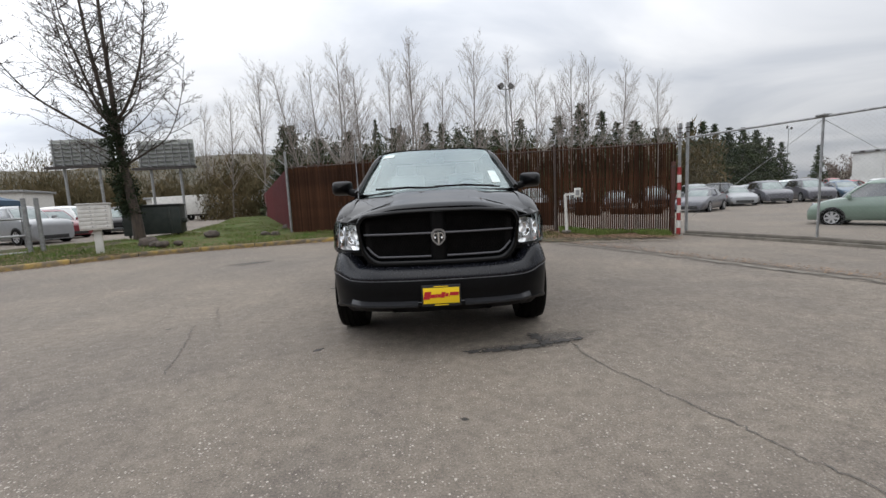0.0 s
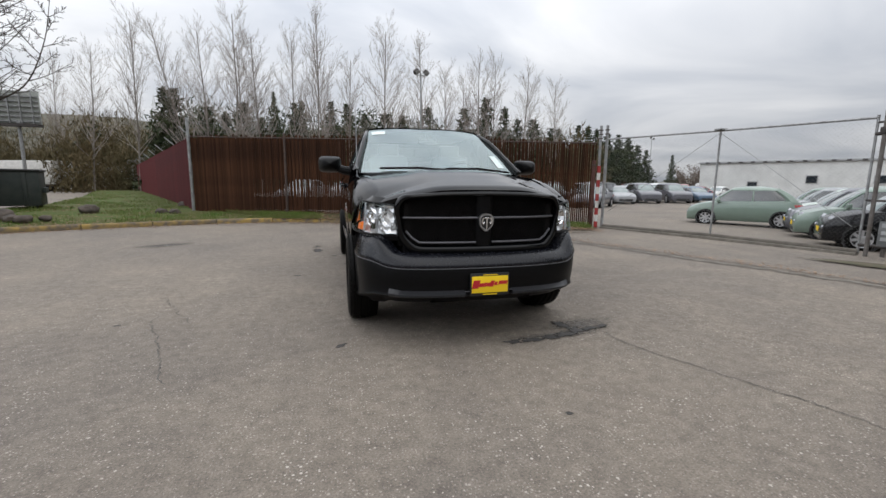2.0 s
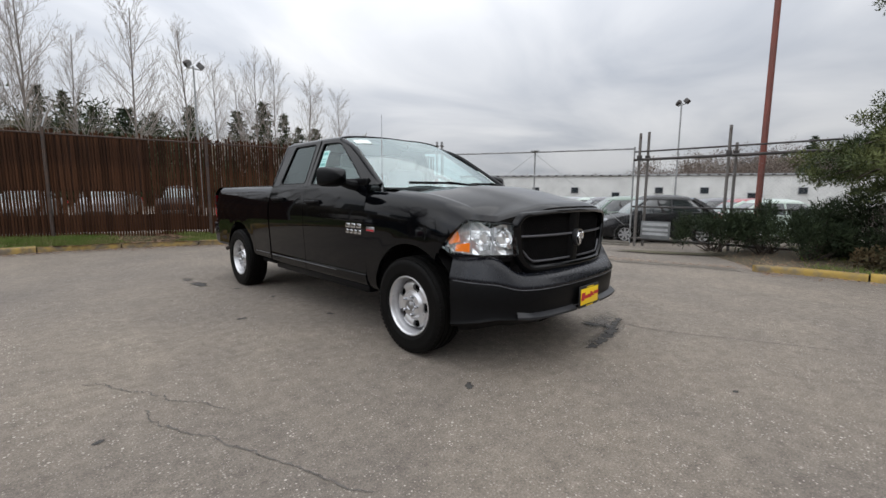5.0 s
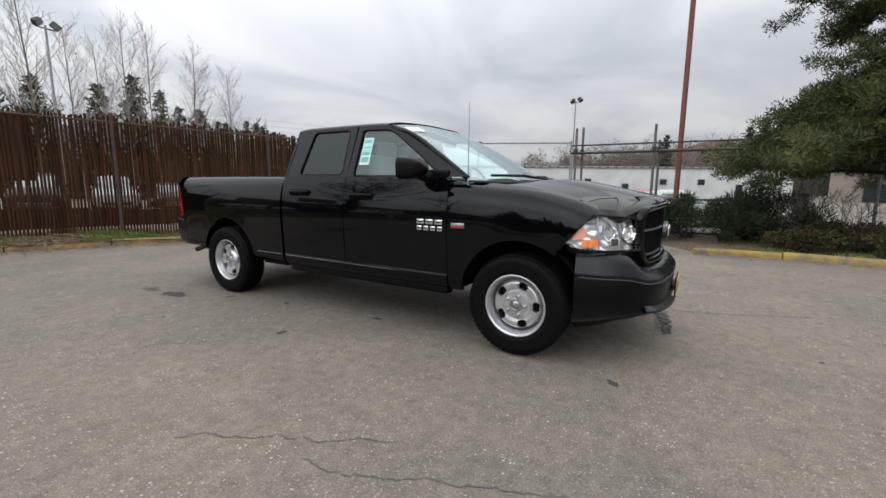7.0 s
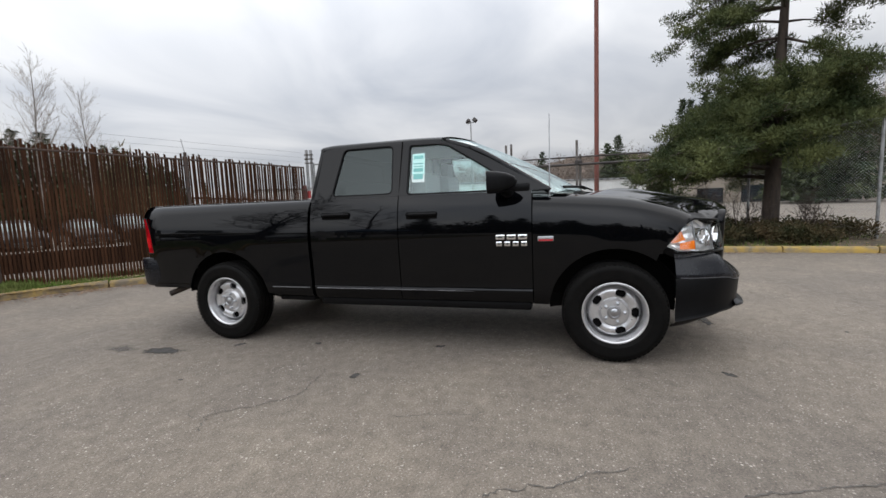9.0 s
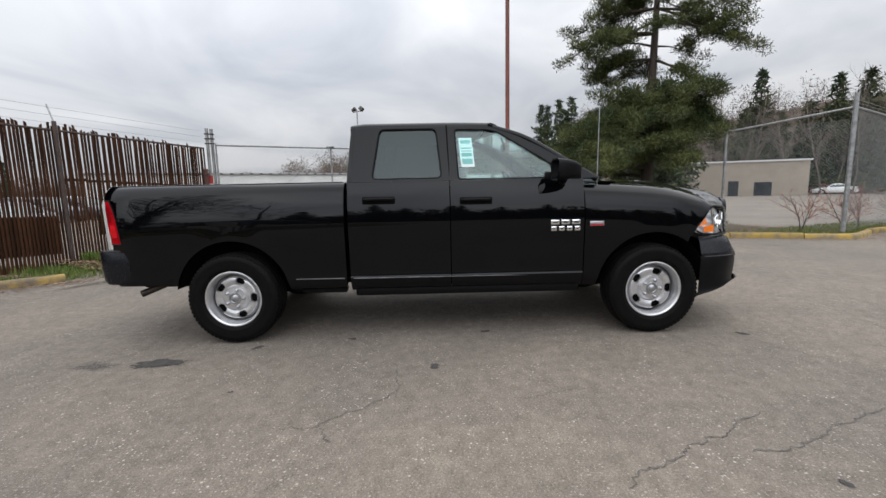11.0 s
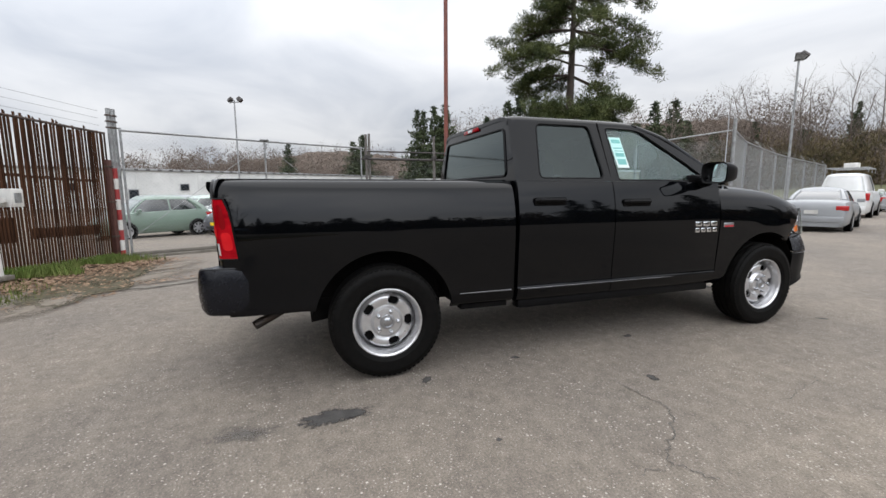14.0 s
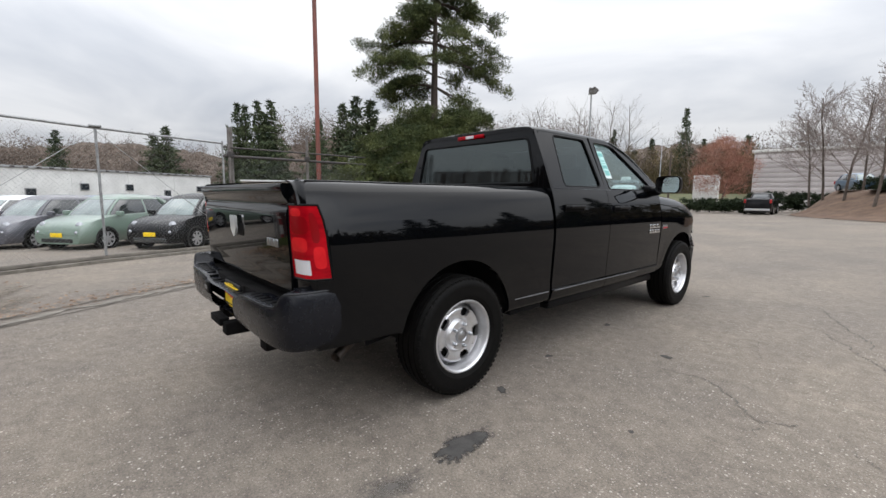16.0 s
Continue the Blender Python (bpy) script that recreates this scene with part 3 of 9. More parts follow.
# ---- marks on the tarmac ----
def ribbon(name, pts, width, mat, label, lift=0.004, jag=0.3, seed=0):
    rnd = random.Random(seed)
    pts = spline([(x, y, 0) for x, y in pts], len(pts) * 9)
    verts, faces = [], []
    for i, p in enumerate(pts):
        d = pts[min(i + 1, len(pts) - 1)] - pts[max(i - 1, 0)]
        d = d / max(1e-6, np.linalg.norm(d))
        j = rnd.uniform(-jag, jag) * width
        if mat is M_CRACK:
            j += 0.035 * noise.noise((i * 0.23, seed * 3.1, 0.5)) + 0.014 * noise.noise((i * 0.9, seed * 1.7, 2.5))
        w = width * rnd.uniform(0.35, 1.25) * (0.25 if i in (0, len(pts) - 1) else 1)
        for sg in (-0.5, 0.5):
            x, y = p[0] - d[1] * (sg * w + j), p[1] + d[0] * (sg * w + j)
            verts.append((x, y, ground_z(x, y) + lift))
    for i in range(len(pts) - 1):
        faces.append((2 * i, 2 * i + 2, 2 * i + 3, 2 * i + 1))
    ob = raw(name, verts, faces, mat, None, label, "structure")
    ob["category"] = "ground mark"
    fade = ob.data.attributes.new("fade", "FLOAT", "POINT")
    fade.data.foreach_set("value", [0.35] * len(verts))
    return ob


def blot(name, cx, cy, rx, ry, turn, mat, label, seed, lift=0.004, rough=0.45):
    n = 56
    verts, faces = [(cx, cy, ground_z(cx, cy) + lift)], []
    for k in range(n):
        a = 2 * math.pi * k / n
        r = 1.25 + rough * noise.noise((math.cos(a) * 1.6 + seed, math.sin(a) * 1.6, seed * 0.7)) + 0.22 * noise.noise((math.cos(a) * 6, math.sin(a) * 6 + seed, 1.0))
        x, y = rx * r * math.cos(a), ry * r * math.sin(a)
        t = radians(turn)
        px, py = cx + x * math.cos(t) - y * math.sin(t), cy + x * math.sin(t) + y * math.cos(t)
        verts.append((px, py, ground_z(px, py) + lift))
    for k in range(n):
        faces.append((0, 1 + k, 1 + (k + 1) % n))
    ob = raw(name, verts, faces, mat, None, label, "structure")
    ob["category"] = "ground mark"
    fade = ob.data.attributes.new("fade", "FLOAT", "POINT")
    fade.data.foreach_set("value", [1.0] + [0.0] * n)


blot("oil_stain", -1.38, 3.98, 0.20, 0.075, 94, M_STAIN, "dark oil stain beside the rear wheel", 1)
STREAK = ((0.24, -0.965, 0.08, 0.035, 0), (0.40, -0.955, 0.10, 0.04, 5), (0.56, -0.94, 0.09, 0.045, -6), (0.72, -0.91, 0.10, 0.05, 8), (0.84, -0.84, 0.08, 0.06, 40), (0.80, -0.70, 0.05, 0.10, 10), (0.98, -0.83, 0.09, 0.03, 0), (1.13, -0.80, 0.06, 0.03, 10))
M_FAINT = blot_material("faint_stain", (0.095, 0.087, 0.078), (0.13, 0.118, 0.106), 0.85, 0.55, 1.7)
blot("faint_stain", -1.42, 4.45, 0.16, 0.07, 80, M_FAINT, "faint oil stain on the asphalt", 2)
blot("damp_patch", 0.62, -0.90, 0.42, 0.07, 4, M_FAINT, "damp patch before the truck", 3)
for i, (x, y, rx, ry, tn) in enumerate(STREAK):
    blot("oil_stain", x, y, rx, ry, tn, M_STAIN, "dark uneven streak of oil before the truck", 60 + i, 0.006 + 0.001 * i, 0.9)
blot("damp_patch", 0.95, -0.72, 0.34, 0.16, 20, M_FAINT, "damp patch before the truck", 7, 0.006)
blot("damp_patch", -4.2, 5.2, 0.45, 0.22, 30, M_FAINT, "faint round stain on the asphalt", 6)
for i, (x, y, r) in enumerate(((-1.58, 1.886, 0.05), (-1.075, -0.74, 0.05), (-0.84, 1.43, 0.045), (-1.1, 3.35, 0.05), (-2.9, 0.15, 0.03), (-0.95, 2.6, 0.04), (-1.9, 3.2, 0.02), (0.1, -2.0, 0.025))):
    blot("tar_spot", x, y, r, r * 0.6, i * 50, M_STAIN, "small dark tar spot", 10 + i)
ribbon("crack", [(-1.50, 2.18), (-1.70, 2.16), (-1.87, 2.12), (-1.99, 2.16), (-2.09, 2.24), (-2.20, 2.37), (-2.25, 2.45), (-2.34, 2.50), (-2.42, 2.45), (-2.50, 2.43)], 0.009, M_CRACK, "thin crack in the asphalt", seed=1, jag=0.8)
ribbon("crack", [(-2.34, 2.50), (-2.36, 2.60), (-2.35, 2.72)], 0.005, M_CRACK, "thin crack in the asphalt", seed=2, jag=0.8)
ribbon("crack", [(-1.99, 2.16), (-2.03, 2.10), (-2.05, 2.02)], 0.005, M_CRACK, "thin crack in the asphalt", seed=9, jag=0.8)
ribbon("crack", [(-2.72, 2.52), (-2.78, 2.56), (-2.84, 2.61)], 0.006, M_CRACK, "thin crack in the asphalt", seed=12, jag=0.8)
ribbon("crack", [(-2.10, 1.40), (-2.04, 1.20), (-2.02, 1.05), (-1.93, 0.81)], 0.006, M_CRACK, "thin crack in the asphalt", seed=14, jag=0.8)
ribbon("crack", [(-2.88, 1.07), (-2.79, 0.96), (-2.75, 0.83), (-2.69, 0.72), (-2.59, 0.58), (-2.52, 0.42), (-2.43, 0.27), (-2.30, 0.06)], 0.010, M_CRACK, "broken crack in the asphalt", seed=3, jag=0.8)
ribbon("crack", [(-2.66, 0.37), (-2.66, 0.16), (-2.58, -0.02), (-2.46, -0.24), (-2.36, -0.52), (-2.26, -0.80), (-2.12, -1.13)], 0.010, M_CRACK, "broken crack in the asphalt", seed=5, jag=0.8)
ribbon("crack", [(1.04, -0.80), (1.13, -1.28), (1.26, -1.68), (1.41, -1.95), (1.50, -2.21), (1.59, -2.48), (1.71, -2.71), (1.85, -3.5)], 0.012, M_CRACK, "long crack in the asphalt", seed=4, jag=0.8)
SEAM = [(2.7, 6.35), (3.2, 5.4), (3.8, 4.3), (4.35, 3.1), (4.9, 1.9), (5.45, 0.7), (6.0, -1.0)]
ribbon("tarmac_seam", SEAM, 0.035, M_SEAM, "rough seam at the driveway edge", 0.006, 0.25, 6)
ribbon("tarmac_seam", [(x + 0.14, y + 0.06) for x, y in SEAM], 0.15, M_SEAM_PALE, "pale broken edge of the driveway apron", 0.008, 0.4, 7)
ribbon("tarmac_seam", [(x + 0.34, y + 0.17) for x, y in SEAM], 0.04, M_SEAM, "dark seam at the driveway apron", 0.006, 0.5, 8)


for i, (x, y, rx, ry, tn) in enumerate(((2.9, 6.9, 0.9, 0.30, -25), (3.9, 6.4, 0.8, 0.35, -40), (5.0, 6.3, 0.6, 0.25, -30), (2.2, 6.9, 0.7, 0.2, -10))):
    blot("gravel_patch", x, y, rx, ry, tn, M_DIRT, "loose gravel and dirt at the gate apron", 30 + i, 0.010 + 0.002 * i, 0.7)
M_MOSS = blot_material("mossy_dirt", (0.050, 0.054, 0.024), (0.105, 0.080, 0.050), 0.95, 0.35, 0.75)
for i, (x, y, rx, ry, tn) in enumerate(((3.6, 7.0, 1.2, 0.45, 5), (4.9, 7.1, 1.3, 0.45, 15), (6.0, 7.5, 0.8, 0.35, 25), (8.1, 0.75, 1.2, 0.28, -58))):
    blot("dirt_patch", x, y, rx, ry, tn, M_MOSS, "mossy dirt with leaves beside the gate", 50 + i, 0.018 + 0.002 * i, 0.5)
rnd = random.Random(31)
verts, faces = [], []
for _ in range(1100):
    x, y = rnd.uniform(2.6, 6.4), rnd.gauss(6.95, 0.3)
    p = Vector((x, y, ground_z(x, y) + 0.05))
    a, h = rnd.uniform(0, 6.28), rnd.uniform(0.012, 0.045)
    e, g = Vector((math.cos(a), math.sin(a), 0.15)) * h, Vector((-math.sin(a), math.cos(a), 0.1)) * h * 0.5
    n0 = len(verts)
    verts += [p, p + e * 0.6 + g, p + e * 1.3, p + e * 0.6 - g]
    faces.append((n0, n0 + 1, n0 + 2, n0 + 3))
for _ in range(1500):
    k = rnd.random()
    i = min(int(k * 6), 5)
    f = k * 6 - i
    x = SEAM[i][0] * (1 - f) + SEAM[i + 1][0] * f + 0.2 + abs(rnd.gauss(0, 0.35)) * (1 - 0.5 * k)
    y = SEAM[i][1] * (1 - f) + SEAM[i + 1][1] * f + 0.1 + rnd.gauss(0, 0.2)
    p = Vector((x, y, ground_z(x, y) + 0.03))
    a, h = rnd.uniform(0, 6.28), rnd.uniform(0.012, 0.04)
    e, g = Vector((math.cos(a), math.sin(a), 0.15)) * h, Vector((-math.sin(a), math.cos(a), 0.1)) * h * 0.5
    n0 = len(verts)
    verts += [p, p + e * 0.6 + g, p + e * 1.3, p + e * 0.6 - g]
    faces.append((n0, n0 + 1, n0 + 2, n0 + 3))
raw("seam_leaves", verts, faces, M_LEAFLITTER, None, "dry leaves and chips along the apron seam", "stuff")["category"] = "fallen leaves"


# ---- brown slatted fence ----
FENCE_DIR = Vector((FENCE_END[0] - CORNER[0], FENCE_END[1] - CORNER[1], 0)).normalized()


def verge_height(x, y):
    return ground_z(x, y) + 0.29 - 0.10 * max(0.0, min(1.0, (x - 1.0) / 4.5))


def slat_mesh(name, width, depth, height, mat, top, foot=0.0):
    bm = bmesh.new()
    w, d = width / 2, depth / 2
    prof = [(-w, -d * 0.4), (-w * 0.5, -d), (w * 0.5, -d), (w, -d * 0.4), (w, d), (-w, d)]
    lo = [bm.verts.new((x, y, foot)) for x, y in prof]
    hi = [bm.verts.new((x, y, height + top * x / width)) for x, y in prof]
    n = len(prof)
    for k in range(n):
        bm.faces.new((lo[k], lo[(k + 1) % n], hi[(k + 1) % n], hi[k]))
    bm.faces.new(hi)
    bm.faces.new(lo[::-1])
    bmesh.ops.recalc_face_normals(bm, faces=bm.faces)
    me = bpy.data.meshes.new(name)
    bm.to_mesh(me)
    bm.free()
    me.materials.append(mat)
    return me


def wires(name, parent, a, b, heights, mat=M_WIRE, sag=0.0, r=0.003):
    for h in heights:
        bm = bmesh.new()
        pts = [a.lerp(b, t) + Vector((0, 0, h - sag * 4 * t * (1 - t))) for t in np.linspace(0, 1, 9)]
        tube(bm, pts, r, 4)
        part(name, bm, mat, parent)


fence = thing("slatted_fence", "tall rust-brown slatted chain-link fence with barbed wire", "fence", kind="structure")
rnd = random.Random(21)
SLATS = [slat_mesh("slat", 0.049, 0.016, 2.42 + rnd.uniform(-0.05, 0.05), M_SLAT, rnd.uniform(-0.05, 0.05), -0.26) for _ in range(8)]
total = math.hypot(FENCE_END[0] - CORNER[0], FENCE_END[1] - CORNER[1])
turn = math.degrees(math.atan2(FENCE_DIR.y, FENCE_DIR.x))
n = int(total / 0.058)
for i in range(n):
    p = Vector((*CORNER, 0)) + FENCE_DIR * (0.06 + i * 0.058)
    ob = new("slat", rnd.choice(SLATS))
    ob.parent = fence
    dense_part = -0.55 if i > n * 0.36 else (-0.4 if i > n * 0.155 else 1.0)
    ob.matrix_basis = Matrix.Translation((p.x, p.y, verge_height(p.x, p.y) - 0.06 + rnd.uniform(-0.03, 0.05))) @ Matrix.Rotation(radians(turn + 7 + rnd.uniform(-4, 4) * (0.4 if i > n * 0.6 else 1.0)), 4, "Z") @ Matrix.Rotation(radians(rnd.gauss(0, 0.28)), 4, "Y") @ Matrix.Diagonal((1.0 + 0.22 * dense_part, 1, 1, 1))
for a, b, z0, z1 in ((0.03, 0.155, 0.02, 1.0), (0.0, 0.40, 1.0, 2.3), (0.155, 0.46, 0.02, 0.44), (0.46, 0.655, 0.02, 0.38), (0.655, 0.743, 0.02, 0.72), (0.795, 0.85, 0.34, 0.74), (0.87, 0.978, 0.38, 0.56), (0.75, 0.985, 1.38, 1.43)):
    pa, pb = Vector((*CORNER, 0)) + FENCE_DIR * total * a, Vector((*CORNER, 0)) + FENCE_DIR * total * b
    bm = bmesh.new()
    off = Vector((-FENCE_DIR.y, FENCE_DIR.x, 0)) * 0.045
    for k in range(6):
        q0, q1 = pa.lerp(pb, k / 6) + off, pa.lerp(pb, (k + 1) / 6) + off
        h = verge_height(q0.x, q0.y)
        f = [bm.verts.new(q + Vector((0, 0, h + z)) + o) for o in (Vector(), off * 0.3) for q, z in ((q0, z0), (q1, z0), (q1, z1), (q0, z1))]
        for idx in ((0, 1, 2, 3), (7, 6, 5, 4), (0, 4, 5, 1), (1, 5, 6, 2), (2, 6, 7, 3), (3, 7, 4, 0)):
            bm.faces.new([f[j] for j in idx])
    part("backing_sheet", bm, M_PANEL_BROWN, fence, "weathered brown sheet behind the slats", smooth=0)
for k in range(4):
    t = k / 4.0
    p = Vector((*CORNER, 0)) + FENCE_DIR * total * t - Vector((-FENCE_DIR.y, FENCE_DIR.x, 0)) * 0.05
    h = verge_height(p.x, p.y)
    end = k == 0
    bm = bmesh.new()
    tube(bm, [p + Vector((0, 0, h - 0.4)), p + Vector((0, 0, h + (2.95 if end else 2.45)))], 0.045 if end else 0.036, 10)
    part("fence_post", bm, M_GALV if end else M_RUSTPIPE, fence, "steel fence post")
    if not end:
        bm = bmesh.new()
        q = p + Vector((0, 0, h + 2.43))
        tube(bm, [q, q + Vector((0.10, 0.18, 0.34))], 0.014, 6)
        part("barb_arm", bm, M_GALV, fence)
A, B = Vector((*CORNER, verge_height(*CORNER))), Vector((*FENCE_END, verge_height(*FENCE_END)))
bm = bmesh.new()
tube(bm, [A + Vector((0, 0, 2.36)), B + Vector((0, 0, 2.36))], 0.022, 8)
part("top_rail", bm, M_RUSTPIPE, fence)
wires("barbed_wire", fence, A + Vector((0.06, 0.1, 0)), B + Vector((0.06, 0.1, 0)), (2.52, 2.66, 2.80), M_WIRE, 0.02)

red_fence = thing("red_fence", "dull red slatted fence running back along the lawn", "fence", kind="structure")
RED_END = Vector((-19.0, 43.0, 0))
RA = Vector((*CORNER, 0))
rdir = (RED_END - RA).normalized()
rturn = math.degrees(math.atan2(rdir.y, rdir.x))
RSL = [slat_mesh("slat", 0.115, 0.03, 2.35 + rnd.uniform(-0.02, 0.02), M_SLAT_RED, 0.0) for _ in range(4)]
for i in range(110):
    p = RA + rdir * (0.08 + i * 0.118)
    ob = new("slat", rnd.choice(RSL))
    ob.parent = red_fence
    ob.matrix_basis = Matrix.Translation((p.x, p.y, 0.27 + rnd.uniform(-0.02, 0.02))) @ Matrix.Rotation(radians(rturn), 4, "Z")
bm = bmesh.new()
for i in range(170):
    p = RA + rdir * (0.08 + (110 + i) * 0.118)
    box(bm, -0.055, 0.055, -0.015, 0.015, 0.22, 2.6, 0, Matrix.Translation((p.x, p.y, 0)) @ Matrix.Rotation(radians(rturn), 4, "Z"))
part("slat_run", bm, M_SLAT_RED, red_fence, "far run of red fence slats", smooth=0, kind="stuff")
for k in range(8):
    p = RA + rdir * (k * 4.5)
    bm = bmesh.new()
    tube(bm, [p + Vector((0.1, 0, 0)), p + Vector((0.1, 0, 2.6)), p + Vector((-0.25, -0.12, 2.95))], 0.025, 6)
    part("barb_arm", bm, M_GALV, red_fence)
wires("barbed_wire", red_fence, RA + Vector((-0.1, 0, 0)), RED_END + Vector((-0.1, 0, 0)), (2.72, 2.82, 2.92))


# grass and dead leaves along the foot of the fence by the gate
rnd = random.Random(41)
verts, faces, leaf_v, leaf_f = [], [], [], []
side_ = Vector((FENCE_DIR.y, -FENCE_DIR.x, 0))
for _ in range(9000):
    f = rnd.uniform(0.76, 0.985)
    o = abs(rnd.gauss(0.0, 0.42)) + 0.02
    p = Vector((*CORNER, 0)) + FENCE_DIR * (total * f) + side_ * o
    if noise.noise((p.x * 1.1, p.y * 1.1, 7.0)) < -0.1 + 0.5 * (o - 0.25):
        continue
    p.z = ground_z(p.x, p.y) + 0.03 + 0.09 * max(0.0, (0.86 - f) / 0.10)
    a, h = rnd.uniform(0, 6.28), rnd.uniform(0.05, 0.17)
    d = Vector((math.cos(a), math.sin(a), 0)) * h * 0.07
    k = len(verts)
    verts += [p - d, p + d, p + Vector((rnd.uniform(-1, 1) * h * 0.5, rnd.uniform(-1, 1) * h * 0.5, h))]
    faces.append((k, k + 1, k + 2))
for _ in range(6500):
    f = rnd.uniform(0.72, 0.99)
    o = abs(rnd.gauss(0.75, 0.42))
    p = Vector((*CORNER, 0)) + FENCE_DIR * (total * f) + side_ * o
    p.z = ground_z(p.x, p.y) + 0.045 + 0.10 * max(0.0, (0.86 - f) / 0.12) * max(0.0, 1 - o)
    a, h = rnd.uniform(0, 6.28), rnd.uniform(0.015, 0.05)
    e, g = Vector((math.cos(a), math.sin(a), 0.2)) * h, Vector((-math.sin(a), math.cos(a), 0.12)) * h * 0.5
    k = len(leaf_v)
    leaf_v += [p, p + e * 0.6 + g, p + e * 1.3, p + e * 0.6 - g]
    leaf_f.append((k, k + 1, k + 2, k + 3))
raw("grass", verts, faces, M_GRASS, None, "ragged grass tufts at the fence foot by the gate", "stuff")["category"] = "grass"
raw("fallen_leaves", leaf_v, leaf_f, M_LEAFLITTER, None, "brown leaf litter before the end of the fence", "stuff")["category"] = "fallen leaves"


# ---- chain-link gate and fences ----
def chain_link(bm, a, b, z0, z1, pitch=0.075, r=0.0014):
    """Two families of slanting wires between two posts."""
    L = (b - a).length
    d = (b - a) / L
    H = z1 - z0
    k = -H
    while k < L:
        for sg in (1, -1):
            s0, s1 = max(0.0, k), min(L, k + H)
            if s1 - s0 > 0.05:
                h0, h1 = (s0 - k), (s1 - k)
                if sg < 0:
                    h0, h1 = H - h0, H - h1
                tube(bm, [a + d * s0 + Vector((0, 0, z0 + h0)), a + d * s1 + Vector((0, 0, z0 + h1))], r, 3, cap=False)
        k += pitch


GATE = [Vector((6.90, 7.53, -0.11)), Vector((8.20, 4.87, -0.12)), Vector((9.22, 2.30, -0.16))]
gate = thing("sliding_gate", "long galvanised chain-link sliding gate across the driveway", "gate")
bm = bmesh.new()
for a, b in zip(GATE, GATE[1:]):
    chain_link(bm, Vector((a.x, a.y, 0)), Vector((b.x, b.y, 0)), a.z + 0.14, 2.50, 0.085, 0.0010)
part("chain_link_mesh", bm, M_WIRE, gate, smooth=0, kind="stuff")
for z, r, mt in ((2.55, 0.026, M_GALV), (0.07, 0.058, M_SEAM)):
    bm = bmesh.new()
    tube(bm, [Vector((p.x, p.y, (p.z if z < 1 else 0) + z)) for p in GATE], r, 8)
    part("gate_rail", bm, mt, gate)
for p in GATE:
    bm = bmesh.new()
    tube(bm, [p + Vector((0, 0, 0.04)), Vector((p.x, p.y, 2.60))], 0.024, 8)
    part("gate_upright", bm, M_GALV, gate)
p = GATE[1]
bm = bmesh.new()
box(bm, p.x - 0.10, p.x + 0.10, p.y - 0.10, p.y + 0.10, 2.56, 2.60, 0.01)
part("post_cap", bm, M_GALV, gate)
for q in (GATE[0], GATE[2]):
    bm = bmesh.new()
    tube(bm, [Vector((p.x, p.y, 2.5)), Vector((p.x, p.y, 2.5)).lerp(Vector((q.x, q.y, 0.3)), 0.95)], 0.006, 5)
    part("brace_rod", bm, M_WIRE, gate)
bm = bmesh.new()
for a, b in zip(GATE, GATE[1:]):
    d = (b - a).normalized()
    nn = Vector((-d.y, d.x, 0)) * 0.16
    f = [bm.verts.new(q + o + Vector((0, 0, z))) for z in (-0.05, 0.055) for q, o in ((a, nn), (a, -nn), (b, -nn), (b, nn))]
    for idx in ((4, 5, 6, 7), (0, 3, 2, 1), (0, 1, 5, 4), (1, 2, 6, 5), (2, 3, 7, 6), (3, 0, 4, 7)):
        bm.faces.new([f[j] for j in idx])
bmesh.ops.recalc_face_normals(bm, faces=bm.faces)
part("gate_track", bm, M_SEAM_PALE, None, "weathered concrete gate track", kind="structure", smooth=0)["category"] = "gate track"

M_ENDPOST = material("maroon_post", (0.055, 0.018, 0.013), 0.75, second=(0.085, 0.032, 0.024), scale=6)
ep = thing("fence_end_post", "thick rust-brown steel post at the end of the slatted fence", "post", at=(6.60, 7.70, -0.12), turn=-19)
bm = bmesh.new()
box(bm, -0.05, 0.05, -0.05, 0.05, 0.0, 2.05, 0.012)
part("pole", bm, M_ENDPOST, ep, "dull rust-brown steel")
for z in (0.5, 1.2, 1.9):
    bm = bmesh.new()
    box(bm, -0.06, 0.06, -0.06, 0.06, z, z + 0.035, 0.004)
    part("clamp", bm, M_RUSTPIPE, ep)
stan = thing("marker_post", "red and white banded marker post beside the gate", "post", at=(6.74, 7.65, -0.12))
for k in range(9):
    bm = bmesh.new()
    tube(bm, [(0, 0, 0.0 + k * 0.21), (0, 0, 0.21 + k * 0.21)], 0.055, 12)
    part("band", bm, M_RED if k % 2 == 0 else M_WHITE, stan)
for dx, dy, h in ((0.02, 0.10, 3.10), (0.23, 0.09, 3.12)):
    gp = thing("gate_end_post", "tall galvanised gate end post", "post", "gate posts", at=(6.72 + dx, 7.55 + dy, -0.15))
    bm = bmesh.new()
    tube(bm, [(0, 0, 0), (0, 0, h)], 0.040, 10)
    part("pole", bm, M_GALV, gp)
    for k in range(3):
        bm = bmesh.new()
        box(bm, -0.05, 0.05, -0.05, 0.05, h - 0.15 - k * 0.12, h - 0.12 - k * 0.12, 0.004)
        part("clamp", bm, M_RUSTPIPE, gp)

